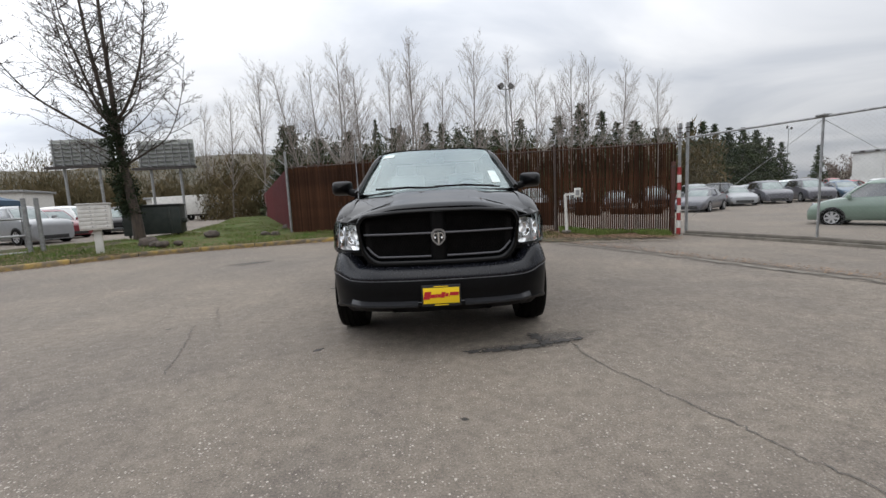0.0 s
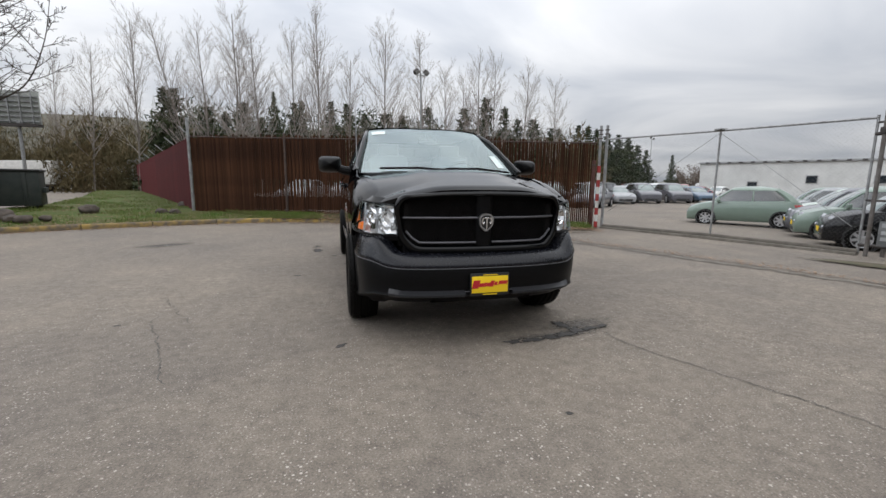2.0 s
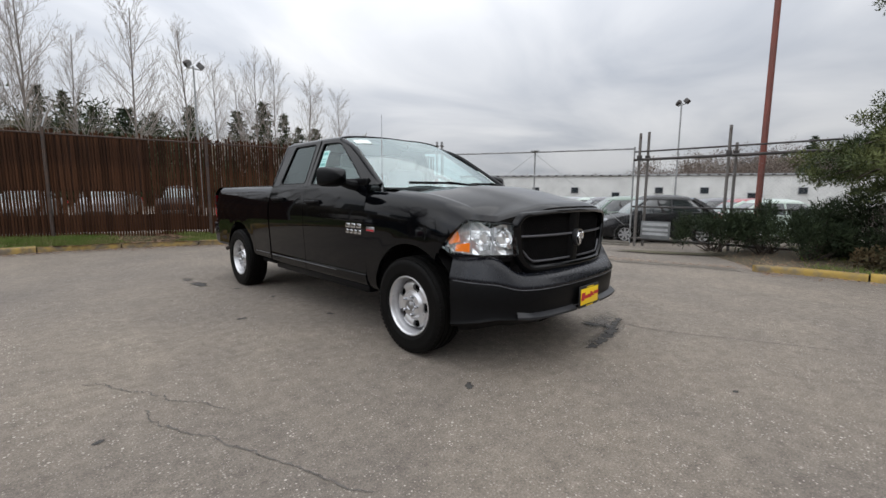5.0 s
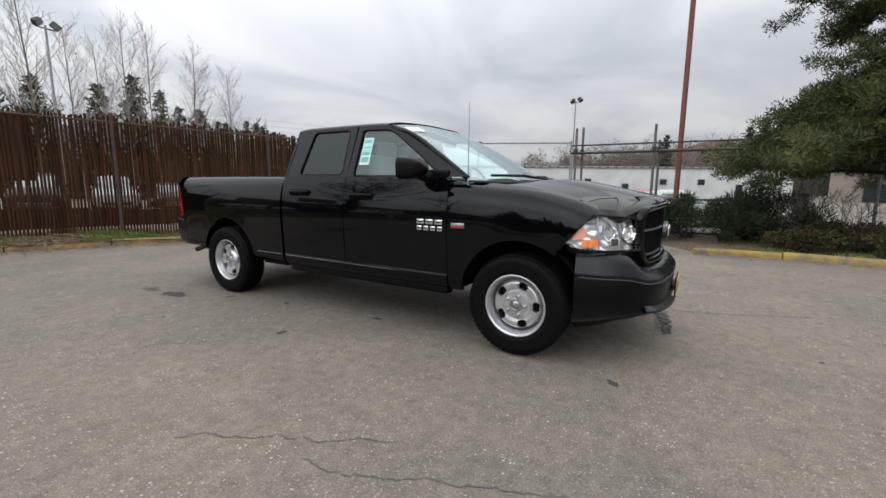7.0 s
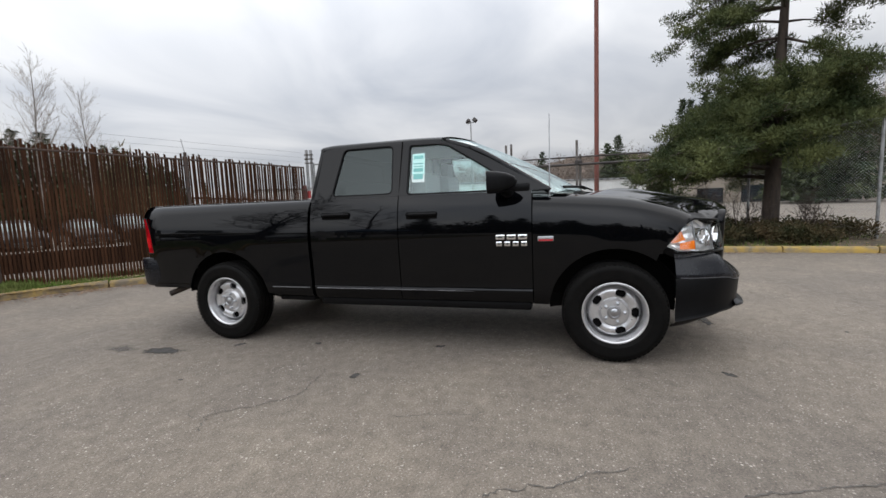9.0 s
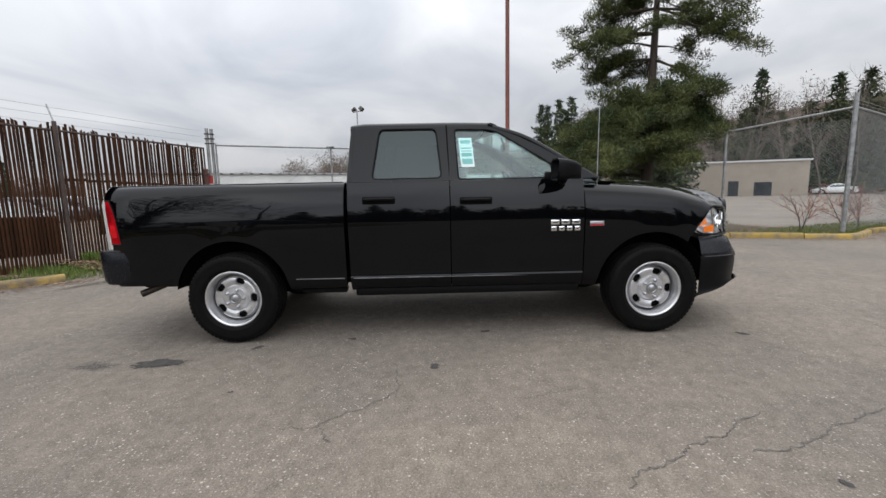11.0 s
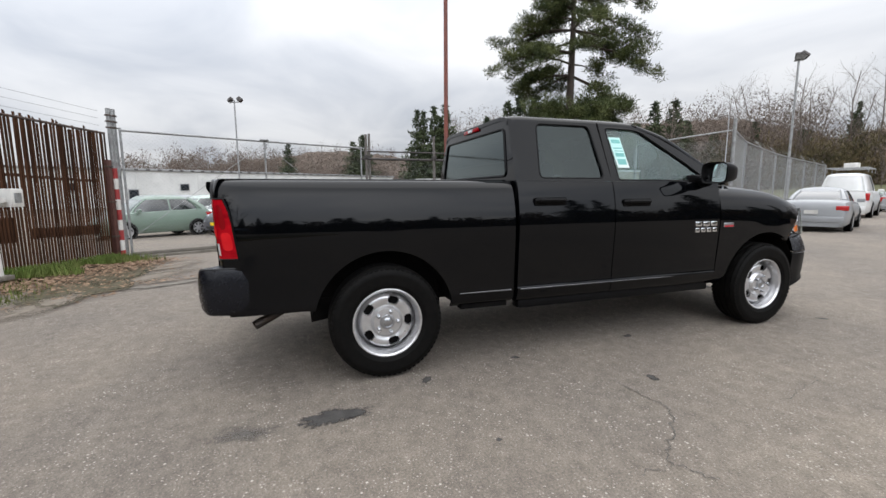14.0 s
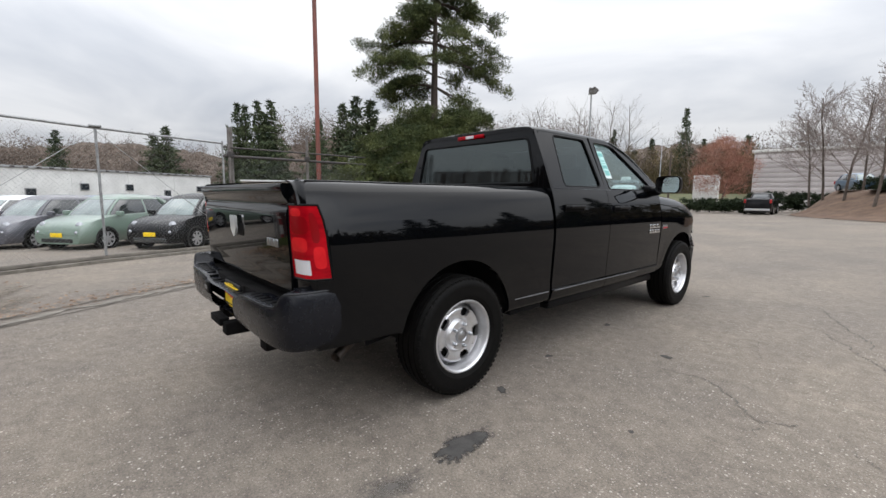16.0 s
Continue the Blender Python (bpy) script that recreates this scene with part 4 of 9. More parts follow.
M_POST = material("weathered_steel_post", (0.17, 0.16, 0.15), 0.65, 0.3, second=(0.10, 0.085, 0.075), scale=6)
for x, y, h in ((9.2, 2.15, 3.15), (9.45, 2.02, 3.2), (9.2, 0.05, 3.15), (9.45, -0.05, 2.75)):
    gp = thing("steel_post", "weathered steel post of the gate frame", "post", "gate posts", at=(x, y, -0.2))
    bm = bmesh.new()
    tube(bm, [(0, 0, 0), (0, 0, h)], 0.036, 10)
    part("pole", bm, M_POST, gp)
    bm = bmesh.new()
    box(bm, -0.055, 0.055, -0.055, 0.055, 2.42, 2.56, 0.01)
    part("roller_bracket", bm, M_DARKPIPE, gp)
back_gate = thing("rail_barrier", "dark horizontal rails of the gate frame with chain link", "gate")
for z, r in ((2.46, 0.022), (2.24, 0.036), (0.95, 0.022), (0.06, 0.03)):
    bm = bmesh.new()
    tube(bm, [(9.22, 2.3, z), (9.29, -1.95, z)], r, 8)
    part("rail", bm, M_DARKPIPE, back_gate)
bm = bmesh.new()
chain_link(bm, Vector((9.25, 2.25, 0)), Vector((9.29, -1.93, 0)), -0.05, 2.22, 0.085, 0.0010)
part("chain_link_mesh", bm, M_WIRE, back_gate, smooth=0, kind="stuff")
M_SIGNBAR = material("faded_sign_print", (0.36, 0.37, 0.37), 0.7, second=(0.26, 0.265, 0.265), scale=6)
sign = thing("gate_sign", "grey notice board with unreadable lines on the gate frame", "sign", at=(9.205, 1.62, 0.0))
bm = bmesh.new()
box(bm, -0.012, 0.012, -0.38, 0.38, 0.07, 0.56, 0.004)
part("board", bm, material("weathered_sign_board", (0.16, 0.165, 0.165), 0.7, second=(0.10, 0.105, 0.105), scale=5), sign)
for z0, z1 in ((0.44, 0.52), (0.30, 0.37), (0.18, 0.25)):
    bm = bmesh.new()
    box(bm, -0.016, -0.012, -0.33, 0.33, z0, z1)
    part("print_bar", bm, M_SIGNBAR, sign)

CH = [Vector((12.6, -3.2, 0)), Vector((10.2, -4.75, 0)), Vector((7.75, -6.45, 0)), Vector((5.62, -8.02, 0)), Vector((7.72, -11.35, 0)), Vector((9.4, -14.6, 0)), Vector((11.1, -18.0, 0)), Vector((12.7, -21.6, 0)), Vector((14.2, -25.2, 0)), Vector((15.7, -28.8, 0)), Vector((17.2, -32.4, 0))]
CH_TOP = [2.7, 2.72, 2.74, 3.0, 3.0, 3.0, 3.0, 3.0, 3.0, 3.0, 3.0]
road_fence = thing("chain_link_fence", "galvanised chain-link fence with barbed wire arms along the road", "fence", kind="structure")
for i, p in enumerate(CH):
    bm = bmesh.new()
    h = 3.32 if i == 3 else CH_TOP[i] + 0.02
    tube(bm, [p + Vector((0, 0, -0.2)), p + Vector((0, 0, h))], 0.05 if i == 3 else 0.034, 10)
    part("fence_post", bm, M_GALV, road_fence)
    if i > 3:
        bm = bmesh.new()
        tube(bm, [p + Vector((0, 0, 2.98)), p + Vector((0.24, 0.10, 3.32))], 0.016, 6)
        part("barb_arm", bm, M_GALV, road_fence)
for i in range(len(CH) - 1):
    bm = bmesh.new()
    tube(bm, [CH[i] + Vector((0, 0, CH_TOP[i])), CH[i + 1] + Vector((0, 0, CH_TOP[i + 1]))], 0.024, 8)
    part("top_rail", bm, M_GALV, road_fence)
    bm = bmesh.new()
    chain_link(bm, CH[i], CH[i + 1], 0.08, min(CH_TOP[i], CH_TOP[i + 1]) - 0.01, 0.075, 0.0016)
    part("chain_link_mesh", bm, M_WIRE, road_fence, smooth=0, kind="stuff")
for i in range(3, len(CH) - 1):
    wires("barbed_wire", road_fence, CH[i] + Vector((0.2, 0.08, 0)), CH[i + 1] + Vector((0.2, 0.08, 0)), (3.14, 3.22, 3.30))


# ---- poles ----
rp = thing("red_pole", "tall rust-red steel lamp pole", "pole", at=(9.72, -0.54, -0.2))
bm = bmesh.new()
tube(bm, [(0, 0, 0), (0, 0, 5), (0, 0, 14.0)], [0.07, 0.066, 0.058], 14)
part("shaft", bm, M_REDPOLE, rp)
bm = bmesh.new()
tube(bm, [(0, 0, 0), (0, 0, 0.5)], [0.24, 0.20], 14)
part("footing", bm, M_SEAM_PALE, rp)


def flood_pole(x, y, h, spread, mat, turn, label, heads=(-1, 1), tilt=35):
    fp = thing("floodlight_pole", label, "floodlight", "flood poles", at=(x, y, -0.6), turn=turn)
    bm = bmesh.new()
    tube(bm, [(0, 0, 0), (0, 0, h + 0.4)], [0.075, 0.05], 10)
    part("shaft", bm, mat, fp)
    bm = bmesh.new()
    tube(bm, [(-spread, 0, h + 0.25), (spread, 0, h + 0.25)], 0.04, 8)
    part("crossarm", bm, mat, fp)
    for sx in heads:
        bm = bmesh.new()
        mm = Matrix.Translation((sx * spread, -0.1, h + 0.45)) @ Matrix.Rotation(radians(tilt * sx), 4, "Y") @ Matrix.Rotation(radians(30), 4, "X")
        box(bm, -0.20, 0.20, -0.14, 0.14, -0.16, 0.16, 0.05, mm)
        hd = part("lamp_head", bm, M_DARKPIPE, fp)
        bm = bmesh.new()
        box(bm, -0.16, 0.16, -0.152, -0.142, -0.12, 0.12, 0.0, mm)
        part("lens", bm, M_GALV, hd)


flood_pole(5.30, 27.7, 9.2, 0.38, M_GALV, 10, "tall twin floodlight pole behind the fence")
flood_pole(33.26, 8.41, 8.45, 0.40, M_GALV, 60, "tall twin floodlight pole in the car lot")
flood_pole(12.41, -20.96, 8.3, 0.20, M_GALV, 215, "tall grey floodlight pole beside the road", (1, 0.1), 42)
flood_pole(64.0, 74.0, 11.0, 1.6, M_GALV, 40, "far twin floodlight pole over the car lot")

# ---- the pickup truck ----
P_PAINT = material("black_car_paint", (0.0016, 0.0018, 0.0024), 0.45, coat=1.0, spec=0.0)
P_PAINT.node_tree.nodes["Principled BSDF"].inputs["Coat IOR"].default_value = 1.335
P_SATIN = material("satin_dark_bumper", (0.0050, 0.0056, 0.0085), 0.26, second=(0.0075, 0.0082, 0.011), scale=30, spec=0.3)
# lighter than the bumper: part of the lip's sky highlight sits in this colour
P_LIP = material("highlit_lip", (0.016, 0.0165, 0.019), 0.32, second=(0.011, 0.0115, 0.013), scale=30, spec=0.35)
P_PLASTIC = material("black_plastic", (0.0028, 0.0028, 0.0032), 0.38, second=(0.0045, 0.0045, 0.005), scale=40, spec=0.12)
P_UNDER = material("underbody_black", (0.004, 0.004, 0.004), 0.9, second=(0.009, 0.008, 0.008), scale=10, spec=0.1)
P_TYRE = material("tyre_rubber", (0.003, 0.003, 0.003), 0.55, second=(0.006, 0.0055, 0.005), scale=25, bump=0.15, bump_scale=150, spec=0.08)
P_RIM = material("silver_steel_wheel", (0.66, 0.66, 0.67), 0.30, 0.8, second=(0.56, 0.56, 0.57), scale=14, coat=0.3)
P_CHROME = material("chrome", (0.80, 0.81, 0.82), 0.12, 1.0)
P_REFLECTOR = material("lamp_reflector", (0.88, 0.89, 0.90), 0.16, 0.6)
# lighter metal for the sky glint that the sill crease would throw
P_SILL_GLINT = material("painted_sill_glint", (0.20, 0.20, 0.21), 0.4, 0.7, second=(0.10, 0.10, 0.105), scale=6)
P_REDBRIGHT = material("bright_red_lens", (0.62, 0.018, 0.022), 0.16, spec=0.15, second=(0.48, 0.008, 0.012), scale=9)
P_CHROME_DULL = material("dull_chrome", (0.45, 0.46, 0.48), 0.3, 1.0)
P_GREYBAR = material("grey_grille_bar", (0.10, 0.10, 0.11), 0.35, 0.4)
P_AMBER = material("amber_lens", (0.85, 0.20, 0.015), 0.15, coat=0.6)
P_REDLENS = material("red_lamp_lens", (0.40, 0.004, 0.010), 0.14, spec=0.12, second=(0.22, 0.0015, 0.006), scale=5, stretch=(1, 1, 4))
P_REDDARK = material("dark_red_lamp", (0.21, 0.003, 0.006), 0.14, spec=0.2)
P_CLEARLENS = material("white_lamp_lens", (0.62, 0.62, 0.64), 0.15, coat=1.0)
P_WINDSHIELD = glass_material("windscreen_glass", (0.82, 0.95, 0.95), 0.27)
P_SIDEGLASS = glass_material("side_glass", (0.80, 0.97, 0.95), 0.09)
P_TINT = glass_material("privacy_glass", (0.055, 0.06, 0.065), 0.05, 0.05)
P_REARGLASS = glass_material("rear_privacy_glass", (0.055, 0.06, 0.065), 0.09, 0.05)
P_LENS = glass_material("lamp_cover", (0.97, 0.97, 0.97), 0.05)
P_MIRROR = material("mirror_glass", (0.85, 0.87, 0.88), 0.03, 1.0)
P_YELLOW = material("yellow_plate", (0.85, 0.58, 0.01), 0.45)
P_REDINK = material("red_ink", (0.45, 0.012, 0.02), 0.5)
P_BLACKINK = material("black_ink", (0.012, 0.012, 0.012), 0.5)
P_STICKER = material("window_sticker", (0.72, 0.78, 0.76), 0.6, second=(0.60, 0.72, 0.70), scale=20)
P_STICKER_INK = material("sticker_print", (0.16, 0.42, 0.40), 0.6)
P_CLOTH = material("grey_seat_cloth", (0.30, 0.30, 0.30), 0.9, second=(0.24, 0.24, 0.24), scale=30)
P_DASH = material("dark_dashboard", (0.03, 0.03, 0.032), 0.7, second=(0.045, 0.045, 0.045), scale=20)
P_EXHAUST = material("exhaust_pipe", (0.035, 0.032, 0.03), 0.5, 0.7, second=(0.075, 0.055, 0.042), scale=15)

truck = thing("pickup_truck", "glossy black quad-cab pickup truck with silver steel wheels parked on asphalt", "pickup truck")
AXLES = (0.0, 3.58)
ARCH_R, ARCH_Z = 0.478, 0.40

SEC_FENDER = [(0.895, 0.0), (0.938, 0.09), (0.956, 0.30), (0.968, 0.52), (0.970, 0.66), (0.958, 0.80), (0.925, 0.905), (0.872, 0.968), (0.80, 1.0)]
SEC_DOOR = [(0.895, 0.425), (0.934, 0.465), (0.948, 0.515), (0.9530, 0.538), (0.9470, 0.560), (0.9475, 0.62), (0.958, 0.80), (0.966, 0.97), (0.961, 1.09), (0.945, 1.20), (0.925, 1.285), (0.905, 1.342)]
SEC_BED = [(0.895, 0.44), (0.934, 0.47), (0.946, 0.515), (0.950, 0.540), (0.9495, 0.562), (0.950, 0.62), (0.958, 0.80), (0.966, 0.97), (0.960, 1.09), (0.937, 1.20), (0.906, 1.285), (0.858, 1.336), (0.80, 1.350)]
FENDER_TOP = [(0.62, 1.315), (0.24, 1.292), (-0.12, 1.255), (-0.43, 1.175), (-0.62, 1.09)]


def rear_lean(z):
    """The rear corner leans forward towards its foot."""
    return -0.018 * max(0.0, min(1.0, (1.235 - z) / 0.365))


def LAMP_SWEEP(v):
    v = max(0.0, min(1.0, v))
    return 0.020 * v + 0.035 * max(0.0, (v - 0.55) / 0.45) ** 2


def lamp_front(z):
    """The front edge of the tail lamp, swept back at its top."""
    v = (z - 0.870) / 0.362
    return 4.486 + rear_lean(z) + LAMP_SWEEP(v)


def flare(y, z):
    out = 0.0
    for a in AXLES:
        r = math.hypot(y - a, z - ARCH_Z)
        out += 0.004 * math.exp(-((r - 0.49) / 0.06) ** 2)
    return out


def taper(y):
    t = 0.0
    if y < -0.15:
        t += 0.34 * (-0.15 - y) ** 2
    if y > 4.35:
        t += 0.45 * (y - 4.35) ** 2
    return t


def side_panel(name, section, y0, y1, s, mask=None, scale_top=None, label=""):
    """A pressed steel side panel with its own edge thickness, cut by the wheel arches."""
    bm = bmesh.new()
    sec = spline(section, 46)
    ys = np.linspace(y0, y1, max(8, int((y1 - y0) / 0.022)))

    def f(y, k):
        x, z = sec[int(k)]
        if scale_top is not None:
            zt = glide(-y, [-p[0] for p in scale_top], [p[1] for p in scale_top])
            z = 0.425 + z * (zt - 0.425)
        return Vector(((x + flare(y, z) - taper(y)), y, z))

    vv = [[bm.verts.new(f(y, k)) for k in range(46)] for y in ys]
    for i in range(len(ys) - 1):
        for k in range(45):
            q = (vv[i][k], vv[i + 1][k], vv[i + 1][k + 1], vv[i][k + 1])
            c = sum((v.co for v in q), Vector()) / 4
            if any(math.hypot(c.y - a, c.z - ARCH_Z) < ARCH_R for a in AXLES):
                continue
            if mask is not None and mask(c.y, c.z):
                continue
            bm.faces.new(q)
    for v in [v for v in bm.verts if not v.link_faces]:
        bm.verts.remove(v)
    for v in bm.verts:
        if v.is_boundary:
            for a in AXLES:
                r = math.hypot(v.co.y - a, v.co.z - ARCH_Z)
                if abs(r - ARCH_R) < 0.035 and v.co.z > 0.432:
                    v.co.y = a + (v.co.y - a) * ARCH_R / r
                    v.co.z = ARCH_Z + (v.co.z - ARCH_Z) * ARCH_R / r
    if name == "front_fender":
        for v in bm.verts:
            if v.is_boundary and v.co.y < -0.30 and 0.875 < v.co.z < 1.075:
                v.co.y = -0.36 - (v.co.z - 0.90) * 0.85
    if name == "bed_side":
        for v in bm.verts:
            if v.is_boundary and 0.89 < v.co.z < 1.215 and v.co.y > 4.38:
                v.co.y = lamp_front(v.co.z)
    rim = [e for e in bm.edges if e.is_boundary]
    g = bmesh.ops.extrude_edge_only(bm, edges=rim)
    for v in g["geom"]:
        if isinstance(v, bmesh.types.BMVert):
            v.co.x -= 0.035
    if s < 0:
        bmesh.ops.scale(bm, vec=(-1, 1, 1), verts=bm.verts)
    bmesh.ops.recalc_face_normals(bm, faces=bm.faces)
    return part(name, bm, P_PAINT, truck, label, smooth=40)


for s in (-1, 1):
    side_panel("front_fender", [(x, z) for x, z in SEC_FENDER], -0.62, 0.598, s,
               mask=lambda y, z: (y < -0.36 - (z - 0.90) * 0.85 and z < 1.085) or (y < -0.40 and z < 0.86), scale_top=FENDER_TOP)
    side_panel("front_door", SEC_DOOR, 0.606, 1.726, s)
    side_panel("rear_door", SEC_DOOR, 1.734, 2.586, s)
    side_panel("bed_side", SEC_BED, 2.620, 4.615, s, mask=lambda y, z: (y > lamp_front(z) and 0.868 < z < 1.235) or (y > 4.02 and z < 0.505) or (y > 4.555 and z < 0.87))

# cab shell behind the panels, open for the seats above the belt
bm = bmesh.new()
box(bm, -0.86, 0.86, 0.52, 2.575, 0.42, 1.30, 0.02)
box(bm, -0.60, 0.60, -0.78, 0.55, 0.45, 1.08, 0.02)
box(bm, -0.60, 0.60, 2.60, 4.55, 0.50, 0.86, 0.02)
part("inner_body", bm, P_UNDER, truck, "dark inner cab body and floor pan")
bm = bmesh.new()
for s in (-1, 1):
    box(bm, s * 0.38, s * 0.48, -0.70, 4.65, 0.40, 0.52, 0.01)
box(bm, -0.35, 0.35, -0.55, 0.45, 0.32, 0.50, 0.03)
box(bm, -0.20, 0.30, 1.0, 2.3, 0.34, 0.50, 0.04)
part("chassis_frame", bm, P_UNDER, truck)
for a in AXLES:
    bm = bmesh.new()
    tube(bm, [(-0.80, a, 0.39), (0.80, a, 0.39)], 0.045, 12)
    lathe(bm, [(-0.16, 0.02), (-0.12, 0.13), (0.0, 0.16), (0.12, 0.13), (0.16, 0.02)], 16, None)
    for v in bm.verts:
        if abs(v.co.x) <= 0.17 and math.hypot(v.co.y, v.co.z) < 0.17:
            v.co.y += a
            v.co.z += 0.39
    part("axle", bm, P_UNDER, truck)
for s in (-1, 1):
    for a in AXLES:
        bm = bmesh.new()
        sheet(bm, lambda u, v: Vector((s * v, a + 0.495 * math.cos(u), ARCH_Z + 0.495 * math.sin(u))), list(np.linspace(0.14, math.pi - 0.14, 24)), [0.58, 0.75, 0.925])
        sheet(bm, lambda u, v: Vector((s * 0.58, a + v * math.cos(u), ARCH_Z + v * math.sin(u))), list(np.linspace(-0.15, math.pi + 0.15, 24)), [0.05, 0.495])
        part("wheel_arch_liner", bm, P_UNDER, truck)
    bm = bmesh.new()
    box(bm, s * 0.80, s * 0.905, 0.62, 2.56, 0.37, 0.45, 0.02)
    part("rocker_sill", bm, P_PLASTIC, truck)
    # added strips: the glint on the sill drawn as thin tubes
    bm = bmesh.new()
    tube(bm, [(s * 0.949, 0.95, 0.530), (s * 0.9535, 1.3, 0.534), (s * 0.9545, 2.0, 0.536), (s * 0.9545, 2.56, 0.537)], [0.0015, 0.003, 0.0042, 0.0046], 6)
    part("sill_glint", bm, P_SILL_GLINT, truck, "thin grey strip standing in for the sky glint along the sill")
    bm = bmesh.new()
    tube(bm, [(s * 0.951, 2.64, 0.538), (s * 0.951, 3.05, 0.540)], [0.006, 0.003], 6)
    part("sill_glint", bm, P_SILL_GLINT, truck, "short grey strip standing in for the sky glint below the bed")
bm = bmesh.new()
box(bm, -0.885, -0.80, 2.64, 3.02, 0.40, 0.52, 0.01)
part("bed_support", bm, P_UNDER, truck)

# cargo bed
bm = bmesh.new()
box(bm, -0.80, 0.80, 2.632, 4.58, 0.86, 0.90)
for s in (-1, 1):
    box(bm, s * 0.79, s * 0.815, 2.632, 4.58, 0.90, 1.345)
box(bm, -0.80, 0.80, 2.632, 2.67, 0.90, 1.345)
for i in range(11):
    box(bm, -0.75 + i * 0.14, -0.69 + i * 0.14, 2.68, 4.56, 0.90, 0.915, 0.004)
part("cargo_bed", bm, P_UNDER, truck, "black open cargo bed with ribbed floor")
for s in (-1, 1):
    bm = bmesh.new()
    box(bm, s * 0.775, s * 0.822, 2.64, 4.58, 1.343, 1.354, 0.004)
    part("bed_rail_cap", bm, P_PAINT, truck)

# tailgate with its lip and the pressed panel
def tail_y(x, z):
    return 4.638 + rear_lean(z) - 0.007 * (x / 0.8) ** 2 + 0.02 * math.exp(-((z - 1.31) / 0.05) ** 2) - 0.018 * math.exp(-((z - 1.235) / 0.03) ** 2)


bm = bmesh.new()
sheet(bm, lambda x, z: Vector((x, tail_y(x, z), z)), list(np.linspace(-0.785, 0.785, 50)), list(np.linspace(0.80, 1.335, 40)))
g = bmesh.ops.extrude_edge_only(bm, edges=[e for e in bm.edges if e.is_boundary])
for v in g["geom"]:
    if isinstance(v, bmesh.types.BMVert):
        v.co.y -= 0.07
sheet(bm, lambda x, y: Vector((x, y, 1.346 - 0.004 * (x / 0.8) ** 2)), list(np.linspace(-0.785, 0.785, 20)), [4.53, 4.60, 4.645])
bmesh.ops.recalc_face_normals(bm, faces=bm.faces)
tailgate = part("tailgate", bm, P_PAINT, truck, "black tailgate with a chrome emblem")
bm = bmesh.new()
box(bm, -0.13, 0.13, 4.58, 4.634, 1.02, 1.12, 0.02)
part("handle", bm, P_PLASTIC, tailgate)
for k in range(3):
    bm = bmesh.new()
    x0 = -0.655 + 0.052 * k
    y0 = tail_y(x0 + 0.02, 1.03)
    box(bm, x0, x0 + 0.040, y0 - 0.006, y0 + 0.006, 1.008, 1.050, 0.003)
    part("badge_plate", bm, P_CHROME_DULL, tailgate, "small chrome badge")
bm = bmesh.new()
plate(bm, rounded([(-0.055, 1.15), (0.055, 1.15), (0.05, 1.06), (0, 1.01), (-0.05, 1.06)], 0.02), [], lambda a, b, d: Vector((a, 4.652 + rear_lean(b) + d, b)), 0.014)
part("emblem", bm, P_REFLECTOR, tailgate, "chrome shield emblem")

# greenhouse
def cab_x(z):
    return 0.905 - (z - 1.34) * 0.425


WIN_FRONT = rounded([(1.655, 1.352), (0.70, 1.352), (0.92, 1.510), (1.315, 1.762), (1.40, 1.780), (1.675, 1.786)], 0.03, 4)
WIN_REAR = rounded([(2.385, 1.365), (1.795, 1.365), (1.835, 1.795), (2.325, 1.795)], 0.05, 5)
CAB_SIDE = [(0.47, 1.344), (0.70, 1.474), (0.95, 1.622), (1.20, 1.752), (1.40, 1.816), (1.75, 1.828), (2.2, 1.828), (2.48, 1.822), (2.555, 1.775), (2.580, 1.60), (2.588, 1.344), (2.0, 1.344), (1.2, 1.344)]
for s in (-1, 1):
    bm = bmesh.new()
    plate(bm, CAB_SIDE, [WIN_FRONT, WIN_REAR], lambda a, b, d, s=s: Vector((s * (cab_x(b) - d), a, b)), 0.045)
    cab_side = part("cab_side_frame", bm, P_PAINT, truck, smooth=30)
    for name, loop, mat in (("front_side_window", WIN_FRONT, P_SIDEGLASS), ("rear_side_window", WIN_REAR, P_TINT)):
        bm = bmesh.new()
        bm.faces.new([bm.verts.new((s * (cab_x(b) - 0.014), a, b)) for a, b in loop])
        outward(bm, (0, 1.6, 1.3))
        pane = part(name, bm, mat, truck, smooth=0)
        pane.visible_shadow = False
        bm = bmesh.new()
        pts = [Vector((s * (cab_x(b) - 0.004), a, b)) for a, b in loop]
        tube(bm, pts + [pts[0], pts[1]], 0.008, 6, cap=False)
        part("window_seal", bm, P_PLASTIC, pane)
    bm = bmesh.new()
    tube(bm, [(s * cab_x(1.36), 1.73, 1.345), (s * (cab_x(1.82) + 0.002), 1.745, 1.822)], [0.006, 0.006], 6)
    part("door_seam", bm, P_UNDER, cab_side)
    bm = bmesh.new()
    tube(bm, spline([(s * 0.868, 0.47, 1.335), (s * 0.80, 0.76, 1.52), (s * 0.738, 1.06, 1.70), (s * 0.690, 1.34, 1.800)], 12), 0.024, 10)
    part("a_pillar", bm, P_PAINT, truck)
bm = bmesh.new()
ROOF_SEC = spline([(0.706, 1.815), (0.690, 1.836), (0.655, 1.853), (0.55, 1.868), (0.30, 1.880), (0, 1.884), (-0.30, 1.880), (-0.55, 1.868), (-0.655, 1.853), (-0.690, 1.836), (-0.706, 1.815)], 41)


